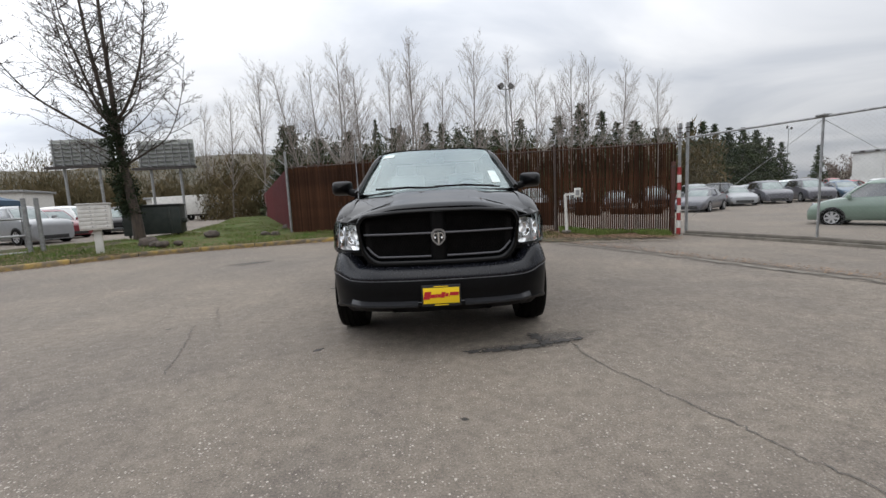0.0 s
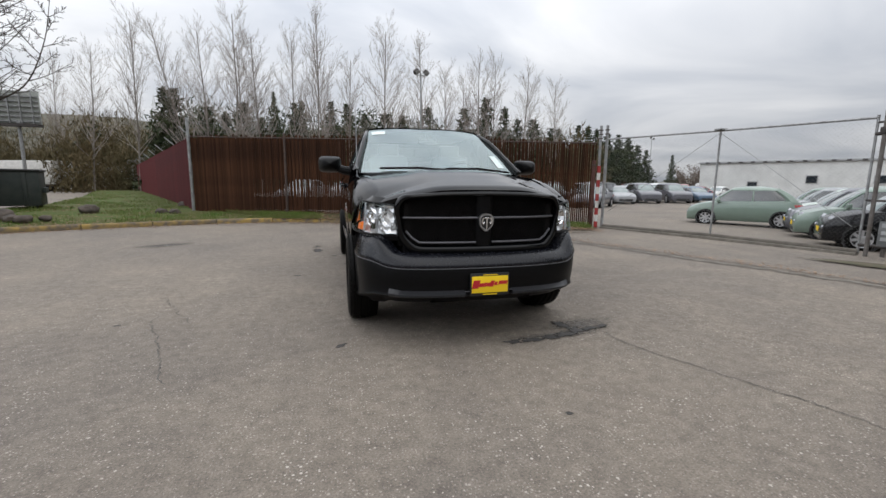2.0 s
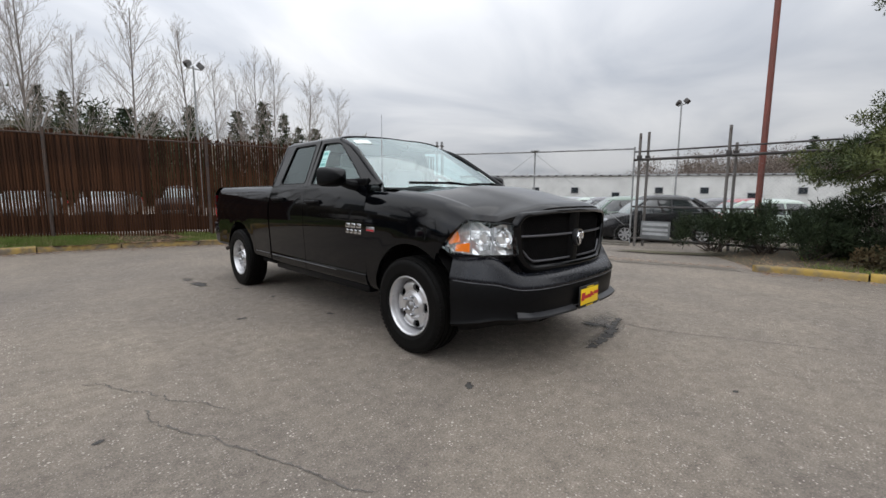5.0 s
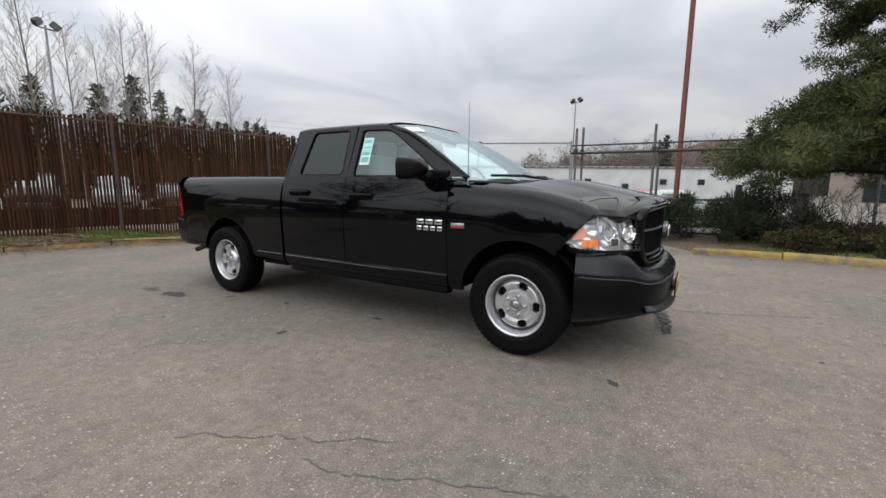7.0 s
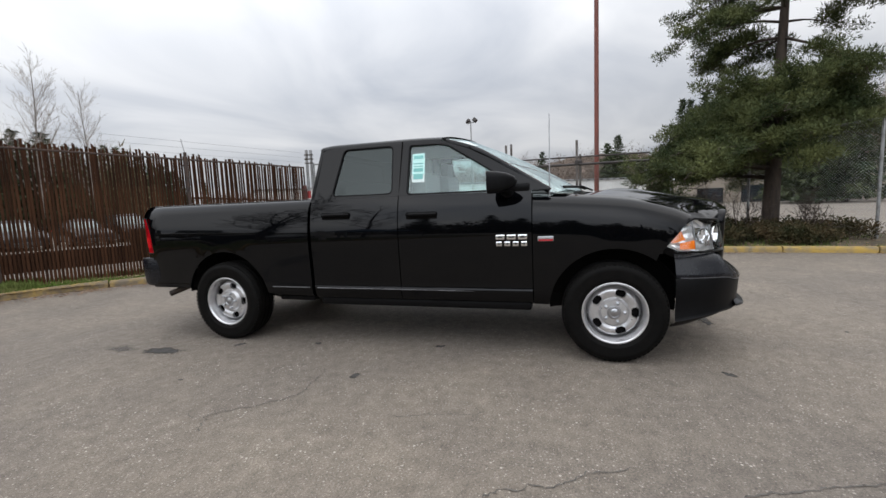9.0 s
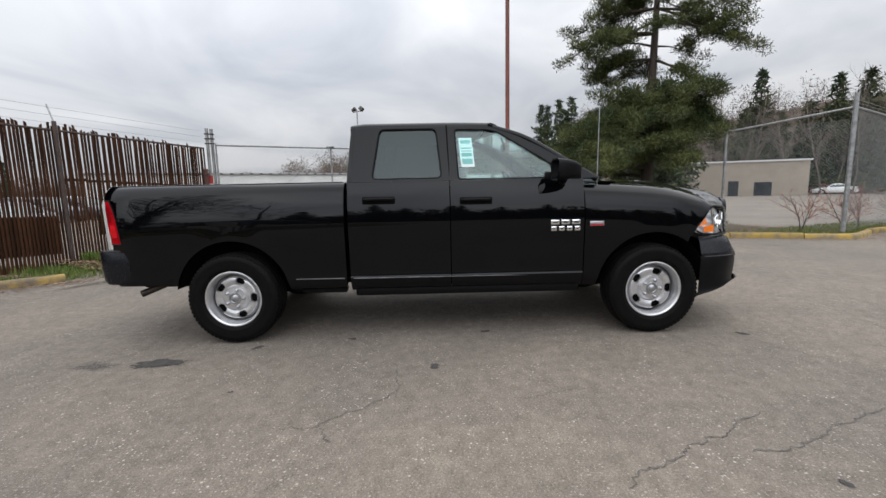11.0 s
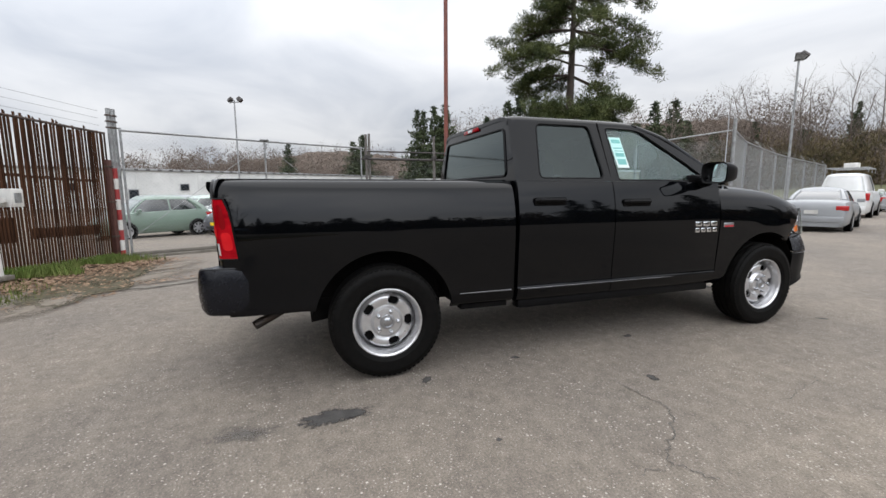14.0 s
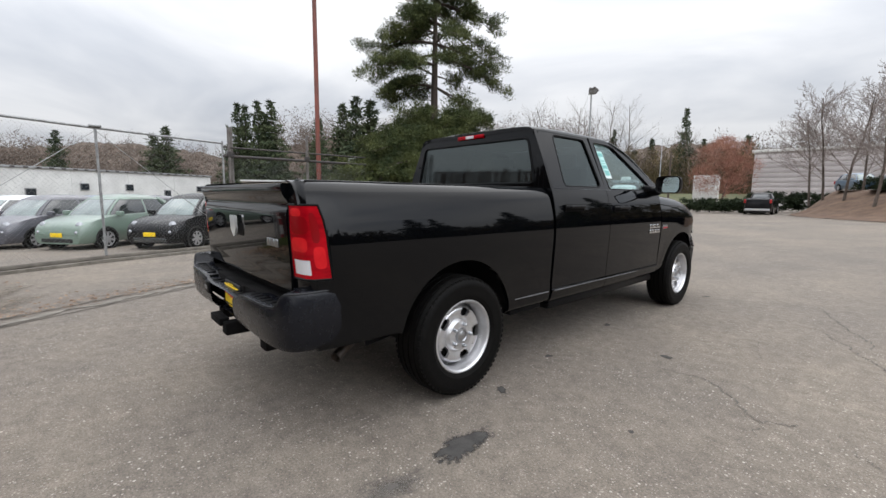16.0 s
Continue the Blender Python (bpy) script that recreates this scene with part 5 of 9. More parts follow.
def roof(k, t):
    x, z = ROOF_SEC[int(k)]
    y0 = 1.20 + 0.19 * (x / 0.706) ** 2
    y = y0 + (2.575 - y0) * t
    drop = 0.034 * max(0.0, 1 - (y - y0) / 0.42) ** 2 + 0.05 * max(0.0, (y - 2.42) / 0.16) ** 2
    return Vector((x, y, z - drop * (1 - 0.75 * abs(x) / 0.706)))


sheet(bm, roof, list(range(41)), list(np.linspace(0, 1, 40)))
g = bmesh.ops.extrude_edge_only(bm, edges=[e for e in bm.edges if e.is_boundary])
for v in g["geom"]:
    if isinstance(v, bmesh.types.BMVert):
        v.co.z -= 0.03
        if v.co.y < 1.45:
            v.co.y += 0.05
            v.co.z += 0.022
bmesh.ops.recalc_face_normals(bm, faces=bm.faces)
part("roof", bm, P_PAINT, truck)
bm = bmesh.new()
box(bm, -0.66, 0.66, 1.40, 2.54, 1.80, 1.83)
part("headliner", bm, material("pale_headliner", (0.58, 0.60, 0.60), 0.9, second=(0.52, 0.54, 0.54), scale=20), truck)


def windscreen(u, v):
    hw = 0.845 * (1 - v) + 0.665 * v
    yb = 0.17 + 0.31 * u * u
    yt = 1.205 + 0.185 * u * u
    y = yb * (1 - v) + yt * v - 0.02 * math.sin(math.pi * v)
    top = glide(abs(u) * 0.665, [0.0, 0.3, 0.55, 0.655, 0.69], [1.846, 1.853, 1.850, 1.839, 1.826])
    z = 1.318 * (1 - v) + top * v + 0.024 * math.sin(math.pi * v)
    return Vector((u * hw, y, z))


bm = bmesh.new()
sheet(bm, windscreen, list(np.linspace(-1, 1, 30)), list(np.linspace(0, 1, 18)))
outward(bm, (0, 2.2, 0.8))
ws = part("windscreen", bm, P_WINDSHIELD, truck, "clear curved windscreen with small stickers")
ws.visible_shadow = False
bm = bmesh.new()
tube(bm, [windscreen(u, 1.0) for u in np.linspace(-1, 1, 24)], 0.003, 6)
for s in (-1, 1):
    tube(bm, [windscreen(s, v) for v in np.linspace(0, 1, 12)], 0.009, 6)
part("windscreen_seal", bm, P_PLASTIC, ws)
for u0, u1, v0, v1 in ((-0.93, -0.72, 0.80, 0.90), (0.74, 0.86, 0.10, 0.34)):
    bm = bmesh.new()
    sheet(bm, lambda u, v: windscreen(u, v) + Vector((0, -0.004, 0.003)), list(np.linspace(u0, u1, 4)), list(np.linspace(v0, v1, 4)))
    part("sticker", bm, P_STICKER, ws, "small white paper sticker")
bm = bmesh.new()
sheet(bm, lambda u, v: windscreen(u, 0.0) * (1 - v) + Vector((u * 0.84, 0.05 + 0.30 * u * u, 1.312)) * v, list(np.linspace(-1, 1, 30)), [0, 0.5, 1.0])
part("cowl", bm, P_PLASTIC, truck)
for x0, x1 in ((-0.64, 0.02), (-0.02, 0.60)):
    bm = bmesh.new()
    a, b = windscreen(x0 / 0.83, 0.045), windscreen(x1 / 0.83, 0.03)
    mid = windscreen((x0 + x1) / 2 / 0.83, 0.05)
    tube(bm, [a + Vector((0, -0.03, 0.015)), mid + Vector((0, -0.035, 0.015)), b + Vector((0, -0.03, 0.01))], 0.011, 6)
    tube(bm, [mid + Vector((0, -0.04, 0.022)), b + Vector((0.06, -0.10, -0.005))], 0.009, 6)
    part("wiper", bm, P_PLASTIC, truck)

# rear wall of the cab with its dark window
bm = bmesh.new()
REARWIN = rounded([(-0.745, 1.385), (0.745, 1.385), (0.655, 1.752), (-0.655, 1.752)], 0.05, 5)
plate(bm, [(-0.89, 0.90), (0.89, 0.90), (0.905, 1.344), (0.80, 1.60), (0.70, 1.822), (0.3, 1.850), (-0.3, 1.850), (-0.70, 1.822), (-0.80, 1.60), (-0.905, 1.344)], [REARWIN],
      lambda a, b, d: Vector((a, 2.592 - 0.05 * max(0, b - 1.34) - d, b)), 0.03)
part("cab_back", bm, P_PAINT, truck)
bm = bmesh.new()
bm.faces.new([bm.verts.new((a, 2.588 - 0.05 * (b - 1.34), b)) for a, b in REARWIN])
outward(bm, (0, 1.6, 1.5))
rw = part("rear_window", bm, P_REARGLASS, truck, "dark tinted rear window", smooth=0)
bm = bmesh.new()
pts = [Vector((a, 2.594 - 0.05 * (b - 1.34), b)) for a, b in REARWIN]
tube(bm, pts + pts[:2], 0.01, 6, cap=False)
part("window_seal", bm, P_PLASTIC, rw)
bm = bmesh.new()
box(bm, -0.165, 0.165, 2.555, 2.588, 1.795, 1.830, 0.008)
brake = part("high_brake_lamp", bm, P_REDLENS, truck, "red high-mounted brake lamp")
bm = bmesh.new()
box(bm, -0.05, 0.05, 2.588, 2.592, 1.80, 1.825, 0.002)
part("cargo_lens", bm, P_CLEARLENS, brake)

# hood
HOOD_C = [(0.36, 1.325), (0.10, 1.330), (-0.15, 1.315), (-0.40, 1.288), (-0.62, 1.256), (-0.78, 1.225), (-0.865, 1.192)]


def hood(u, t):
    x = 0.798 * u
    yb = 0.06 + 0.30 * u * u
    yf = -0.893 + 0.225 * abs(u) ** 2.6
    y = yb + (yf - yb) * t
    zc = glide(t, [k / 6 for k in range(7)], [p[1] for p in HOOD_C])
    zf = glide(-y, [-p[0] for p in FENDER_TOP], [p[1] for p in FENDER_TOP]) - 0.004
    a = abs(u)
    w = 1 - a ** 3.2
    dome = 0.022 * (1 / (1 + math.exp((a - 0.52) * 26))) * min(1.0, t * 5) * (1 - 0.5 * t)
    edge = -0.018 * max(0.0, (t - 0.93) / 0.07) ** 2
    return Vector((x, y, zf + (zc - zf) * w + dome - 0.010 + edge))


bm = bmesh.new()
sheet(bm, hood, list(np.linspace(-1, 1, 61)), list(np.linspace(0, 1, 44)))
g = bmesh.ops.extrude_edge_only(bm, edges=[e for e in bm.edges if e.is_boundary])
for v in g["geom"]:
    if isinstance(v, bmesh.types.BMVert):
        v.co.z -= 0.03
bmesh.ops.recalc_face_normals(bm, faces=bm.faces)
part("hood", bm, P_PAINT, truck, "black hood with a raised centre")

# front bumper: a satin upper cover and a black lower shell
FRONT = [(0.0, -1.0), (0.30, -0.990), (0.55, -0.950), (0.73, -0.870), (0.86, -0.735), (0.925, -0.585), (0.945, -0.42)]
FRONT_C = spline(FRONT, 34)


def front_at(u):
    """The plan of the bumper: u from -1 to 1."""
    k = abs(u) * 33
    i = min(int(k), 32)
    p = FRONT_C[i] + (FRONT_C[i + 1] - FRONT_C[i]) * (k - i)
    n = FRONT_C[i + 1] - FRONT_C[i]
    n = np.array((n[1], -n[0])) / np.hypot(*n)
    sg = -1 if u < 0 else 1
    return np.array((sg * p[0], p[1])), np.array((sg * n[0], n[1]))


def swept(sec):
    def f(u, k):
        p, n = front_at(u)
        o, z = sec(abs(u))[int(k)]
        return Vector((p[0] + n[0] * o, p[1] + n[1] * o, z))
    return f


def upper_sec(a):
    rise = 1 / (1 + math.exp(-(a - 0.56) * 26))
    top = 0.705 + 0.130 * rise
    low = 0.610 + 0.045 * rise
    return [(-0.16, top + 0.004), (-0.085, top), (-0.055, top - 0.012), (-0.03, top * 0.6 + low * 0.4), (-0.006, low + 0.03), (0.0, low + 0.012), (-0.004, low + 0.002), (-0.02, low)]


def lower_sec(a):
    rise = 1 / (1 + math.exp(-(a - 0.56) * 26))
    low = 0.608 + 0.045 * rise
    lip = 0.385 - 0.08 * max(0.0, a - 0.62) / 0.38
    return [(-0.04, low), (-0.012, low - 0.004), (-0.006, low - 0.02), (-0.012, 0.50), (-0.022, lip + 0.045), (-0.012, lip + 0.02), (-0.03, lip), (-0.09, lip - 0.01), (-0.14, lip - 0.055), (-0.22, lip - 0.07)]


us = list(np.linspace(-1, 1, 81))
bm = bmesh.new()
sheet(bm, swept(upper_sec), us, list(range(8)))
bmesh.ops.recalc_face_normals(bm, faces=bm.faces)
part("upper_bumper_cover", bm, P_SATIN, truck, "satin dark grey upper bumper cover", smooth=50)
bm = bmesh.new()
sheet(bm, swept(lower_sec), us, list(range(10)))
bmesh.ops.recalc_face_normals(bm, faces=bm.faces)
bumper = part("front_bumper", bm, P_PLASTIC, truck, "black front bumper with a lower lip", smooth=40)
for u0, u1 in ((-0.50, -0.10), (0.10, 0.50)):
    bm = bmesh.new()

    def lip(a):
        k = min(1.0, max(0.0, (0.50 - a) / 0.10))
        return [(-0.016, 0.446 + 0.012 * (1 - k)), (0.002 + 0.024 * k, 0.424), (0.002 + 0.026 * k, 0.410), (-0.012, 0.394)]
    sheet(bm, lambda u, k: swept(lip)(u, k), list(np.linspace(u0, u1, 24)), [0, 1, 2, 3])
    bmesh.ops.recalc_face_normals(bm, faces=bm.faces)
    part("bumper_lip", bm, P_LIP, bumper, "moulded lip coloured lighter for its sky highlight", smooth=20)
# edge highlights of the bumper painted as thin grey tubes
for name, z_at, u0, u1, rr in (("bumper_seam", lambda a: 0.609 + 0.045 / (1 + math.exp(-(a - 0.56) * 26)), -0.97, 0.97, 0.0030), ("bumper_crease", lambda a: 0.437 - 0.012 * a, -0.40, 0.40, 0.0035)):
    bm = bmesh.new()
    pts = []
    for u in np.linspace(u0, u1, 60):
        p, nrm = front_at(u)
        pts.append((p[0] + nrm[0] * -0.004, p[1] + nrm[1] * -0.004, z_at(abs(u))))
    tube(bm, pts, rr, 6)
    part(name, bm, P_GREYBAR, bumper, "thin grey line standing in for the highlight on the bumper edge")
bm = bmesh.new()
box(bm, -0.42, 0.42, -0.86, -0.60, 0.32, 0.42, 0.03)
part("skid_panel", bm, P_UNDER, bumper)

# front dealer plate
def plate_thing(parent, y, z0, z1, s):
    bm = bmesh.new()
    box(bm, -0.152, 0.152, y, y + 0.012, z0, z1, 0.006)
    fr = part("plate_frame", bm, P_BLACKINK, parent, "black plate frame")
    bm = bmesh.new()
    ya, yb = (y - 0.004, y - 0.001) if s < 0 else (y + 0.013, y + 0.016)
    box(bm, -0.140, 0.140, ya, yb, z0 + 0.024, z1 - 0.022, 0.001)
    part("plate", bm, P_YELLOW, fr, "yellow dealer plate with red script bar")
    yf = ya - 0.003 if s < 0 else yb + 0.003
    for i, (x0, x1, dz, h) in enumerate(((-0.135, -0.085, 0.004, 0.060), (-0.085, -0.045, -0.002, 0.026), (-0.043, -0.030, 0.0, 0.030), (-0.028, -0.004, 0.0, 0.026), (-0.002, 0.028, 0.006, 0.044), (0.032, 0.055, 0.006, 0.026), (0.057, 0.064, -0.004, 0.008), (0.066, 0.135, 0.012, 0.026))):
        bm = bmesh.new()
        zc = (z0 + z1) / 2 + dz
        plate(bm, [(x0 - h * 0.1, zc - h / 2), (x1 - h * 0.1, zc - h / 2), (x1 + h * 0.15, zc + h / 2), (x0 + h * 0.15, zc + h / 2)], [], lambda a, b, d: Vector((a, yf + d * -s, b)), 0.002)
        part("print_bar", bm, P_REDINK, fr)
    for z in (z0 + 0.013, z1 - 0.012):
        bm = bmesh.new()
        box(bm, -0.055, 0.055, yf, yf + 0.002 * -s, z - 0.0032, z + 0.0032)
        part("print_bar", bm, P_YELLOW, fr)


plate_thing(truck, -1.022, 0.405, 0.575, -1)

# grille
def grille_y(x, z):
    return -0.900 + 0.105 * (abs(x) / 0.65) ** 2.4 - (z - 0.75) * 0.03


def dense(loop, step=0.05):
    out = []
    for i, p in enumerate(loop):
        q = loop[(i + 1) % len(loop)]
        n = max(1, int(math.hypot(q[0] - p[0], q[1] - p[1]) / step))
        out += [(p[0] + (q[0] - p[0]) * k / n, p[1] + (q[1] - p[1]) * k / n) for k in range(n)]
    return out


G_OUT = dense(rounded([(-0.672, 1.06), (-0.625, 1.135), (-0.3, 1.160), (0, 1.165), (0.3, 1.160), (0.625, 1.135), (0.672, 1.06), (0.645, 0.82), (0.56, 0.700), (-0.56, 0.700), (-0.645, 0.82)], 0.05, 4))
G_IN = dense(rounded([(-0.632, 1.045), (-0.590, 1.100), (-0.3, 1.122), (0, 1.126), (0.3, 1.122), (0.590, 1.100), (0.632, 1.045), (0.600, 0.845), (0.515, 0.758), (-0.515, 0.758), (-0.600, 0.845)], 0.05, 4))
bm = bmesh.new()
n = 140


def resample(loop, n):
    P = [np.array(p) for p in loop]
    L = [0.0]
    for i in range(len(P)):
        L.append(L[-1] + np.linalg.norm(P[(i + 1) % len(P)] - P[i]))
    out = []
    for s in np.linspace(0, L[-1], n, endpoint=False):
        i = max(j for j in range(len(P)) if L[j] <= s + 1e-9)
        d = (s - L[i]) / max(1e-9, L[i + 1] - L[i])
        out.append(P[i] + (P[(i + 1) % len(P)] - P[i]) * d)
    return out


go, gi = resample(G_OUT, n), resample(G_IN, n)
rows = []
for t, push in ((0.0, 0.045), (0.02, 0.012), (0.18, 0.0), (0.5, -0.006), (0.82, 0.0), (0.98, 0.012), (1.0, 0.07)):
    rows.append([bm.verts.new((p[0], grille_y(*p) + push, p[1])) for p in (go[i] * (1 - t) + gi[i] * t for i in range(n))])
for a, b in zip(rows, rows[1:]):
    for k in range(n):
        bm.faces.new((a[k], a[(k + 1) % n], b[(k + 1) % n], b[k]))
bmesh.ops.recalc_face_normals(bm, faces=bm.faces)
grille = part("grille_surround", bm, P_PAINT, truck, "gloss black grille surround", smooth=50)
bm = bmesh.new()
sheet(bm, lambda x, z: Vector((x, grille_y(x, z) + 0.075, z)), list(np.linspace(-0.635, 0.635, 30)), list(np.linspace(0.755, 1.125, 10)))
part("grille_backing", bm, P_UNDER, grille)
bm = bmesh.new()
for i in range(-40, 62):
    for sg in (-1, 1):
        pts = []
        for k in range(10):
            z = 0.765 + k * 0.036
            x = sg * (i * 0.022 - 0.22 + k * 0.0215)
            edge = 0.51 + 0.11 * min(1.0, (z - 0.765) / 0.09)
            if abs(x) < edge and z < 1.095:
                pts.append((x, grille_y(x, z) + 0.055, z))
        if len(pts) > 1:
            tube(bm, pts, 0.003, 3, cap=False)
part("grille_mesh", bm, P_UNDER, grille, smooth=0)
for s in (-1, 1):
    for z, x0, x1 in ((0.968, 0.055, 0.605), (0.783, 0.065, 0.585)):
        bm = bmesh.new()
        pts = [(s * x, grille_y(x, z) + 0.03, z + (0.0 if z > 0.9 else 0.085 * max(0, (x - 0.485) / 0.1) ** 1.5)) for x in np.linspace(x0, x1, 12)]
        tube(bm, pts, 0.0085, 8)
        part("grille_bar", bm, P_GREYBAR, grille, "grey horizontal grille bar")
bm = bmesh.new()
sheet(bm, lambda x, z: Vector((x, grille_y(x, z) + 0.018 + 0.03 * (abs(x) / 0.062) ** 4, z)), list(np.linspace(-0.062, 0.062, 12)), list(np.linspace(0.755, 1.125, 12)))
part("grille_centre", bm, P_PLASTIC, grille)
bm = bmesh.new()
plate(bm, rounded([(-0.058, 0.972), (-0.03, 1.0), (0.03, 1.0), (0.058, 0.972), (0.052, 0.91), (0.0, 0.862), (-0.052, 0.91)], 0.02), [], lambda a, b, d: Vector((a, grille_y(a, b) - 0.012 + d, b)), 0.03)
emblem = part("emblem", bm, P_CHROME_DULL, grille, "chrome shield emblem")
bm = bmesh.new()
plate(bm, rounded([(-0.046, 0.966), (-0.024, 0.988), (0.024, 0.988), (0.046, 0.966), (0.041, 0.914), (0.0, 0.877), (-0.041, 0.914)], 0.02), [], lambda a, b, d: Vector((a, grille_y(a, b) - 0.016 + d, b)), 0.004)
part("emblem_field", bm, P_BLACKINK, emblem)
bm = bmesh.new()
tube(bm, [(0, grille_y(0, 0.97) - 0.02, 0.975), (0, grille_y(0, 0.9) - 0.02, 0.885)], [0.012, 0.006], 6)
part("emblem_nose", bm, P_CHROME, emblem)
for s in (-1, 1):
    bm = bmesh.new()
    tube(bm, [(s * 0.010, grille_y(0, 0.97) - 0.02, 0.968), (s * 0.030, grille_y(0, 0.97) - 0.02, 0.970), (s * 0.038, grille_y(0, 0.95) - 0.02, 0.945), (s * 0.028, grille_y(0, 0.93) - 0.02, 0.925), (s * 0.018, grille_y(0, 0.93) - 0.02, 0.938)], [0.007, 0.009, 0.010, 0.008, 0.005], 6)
    part("emblem_horn", bm, P_CHROME, emblem)

# headlamps
LAMP = spline([(0.648, -0.805), (0.74, -0.765), (0.835, -0.685), (0.905, -0.565), (0.945, -0.43), (0.958, -0.350)], 40)


def lamp_surface(u, v, push=0.0):
    k = u * 39
    i = min(int(k), 38)
    p = LAMP[i] + (LAMP[i + 1] - LAMP[i]) * (k - i)
    n = LAMP[i + 1] - LAMP[i]
    n = np.array((n[1], -n[0])) / np.hypot(*n)
    top = float(np.interp(u, [0, 0.25, 0.62, 1.0], [1.052, 1.066, 1.082, 0.915]))
    bot = float(np.interp(u, [0, 0.5, 0.8, 1.0], [0.842, 0.838, 0.848, 0.885]))
    z = bot + (top - bot) * v
    lean = 0.03 * v
    return Vector((p[0] - n[0] * push * -1 - n[0] * lean, p[1] - n[1] * push * -1 - n[1] * lean, z))


for s in (-1, 1):
    def L(u, v, push=0.0, s=s):
        w = lamp_surface(u, v, push)
        return Vector((s * w.x, w.y, w.z))
    bm = bmesh.new()
    facet = random.Random(6)
    push = [[-0.05 - 0.022 * facet.random() for _ in range(8)] for _ in range(15)]
    sheet(bm, lambda i, j: L(i / 14, j / 7, push[int(i)][int(j)]), list(range(15)), list(range(8)))
    lamp = part("headlamp", bm, P_REFLECTOR, truck, "clear headlamp with chrome reflectors and amber corner", smooth=0)
    for u0, v0, r in ((0.20, 0.52, 0.060), (0.47, 0.48, 0.050)):
        bm = bmesh.new()
        c = L(u0, v0, -0.045)
        d = (L(u0, v0, 0.05) - c).normalized()
        mt = Matrix.Translation(c) @ d.to_track_quat("X", "Z").to_matrix().to_4x4()
        lathe(bm, [(-0.03, 0.010), (-0.028, r * 0.45), (-0.012, r * 0.8), (0.012, r), (0.016, r + 0.003), (0.010, r + 0.006)], 10, mt)
        part("reflector_bowl", bm, P_CHROME, lamp, smooth=0)
    for u0 in (0.335, 0.585):
        bm = bmesh.new()
        tube(bm, [L(u0 + 0.03 * v, v, -0.03) for v in np.linspace(0.04, 0.96, 6)], 0.006, 6)
        part("lamp_divider", bm, P_CHROME_DULL, lamp)
    bm = bmesh.new()
    sheet(bm, lambda u, v: L(u - 0.10 * (1 - v), v, -0.02), list(np.linspace(0.76, 0.93, 10)), list(np.linspace(0.42, 0.90, 8)))
    part("indicator", bm, P_AMBER, lamp, "amber turn indicator")
    bm = bmesh.new()
    sheet(bm, lambda u, v: L(u, v, -0.024), list(np.linspace(0.60, 0.76, 8)), list(np.linspace(0.08, 0.34, 6)))
    part("side_reflector", bm, P_AMBER, lamp, "small amber reflector")
    for u0, v0 in ((0.10, 0.30), (0.34, 0.74), (0.42, 0.26), (0.55, 0.62)):
        bm = bmesh.new()
        sheet(bm, lambda u, v: L(u, v, -0.034 + 0.02 * (u - u0)), list(np.linspace(u0 - 0.045, u0 + 0.045, 4)), list(np.linspace(v0 - 0.10, v0 + 0.10, 4)))
        part("lamp_facet", bm, P_CHROME, lamp, smooth=0)
    bm = bmesh.new()
    sheet(bm, lambda u, v: L(u, v, 0.003), list(np.linspace(0, 1, 40)), list(np.linspace(0, 1, 12)))
    outward(bm, (s * 0.5, 0, 0.9))
    cover = part("lamp_cover", bm, P_LENS, lamp, "clear plastic cover")
    cover.visible_shadow = False
    bm = bmesh.new()
    edge = [L(u, 0, -0.01) for u in np.linspace(0, 1, 24)] + [L(1, v, -0.01) for v in np.linspace(0, 1, 6)] + [L(u, 1, -0.01) for u in np.linspace(1, 0, 24)] + [L(0, v, -0.01) for v in np.linspace(1, 0, 6)]
    tube(bm, edge, 0.009, 6, cap=False)
    part("lamp_seal", bm, P_PLASTIC, lamp)
    bm = bmesh.new()
    sheet(bm, lambda u, v: L(u, 1.0, -0.01) * (1 - v) + Vector((s * min(0.80, abs(L(u, 1, 0).x) - 0.02), max(L(u, 1, 0).y + 0.06, -0.80 + 0.2 * u), L(u, 1, 0).z + 0.045)) * v, list(np.linspace(0, 0.8, 20)), [0, 0.5, 1.0])
    part("lamp_filler", bm, P_PAINT, truck)
    bm = bmesh.new()
    sheet(bm, lambda u, v: L(u, 0.0, -0.06) + Vector((0, 0, -0.05 * v)), list(np.linspace(0, 1, 12)), [0, 1])
    part("lamp_housing_edge", bm, P_UNDER, truck)

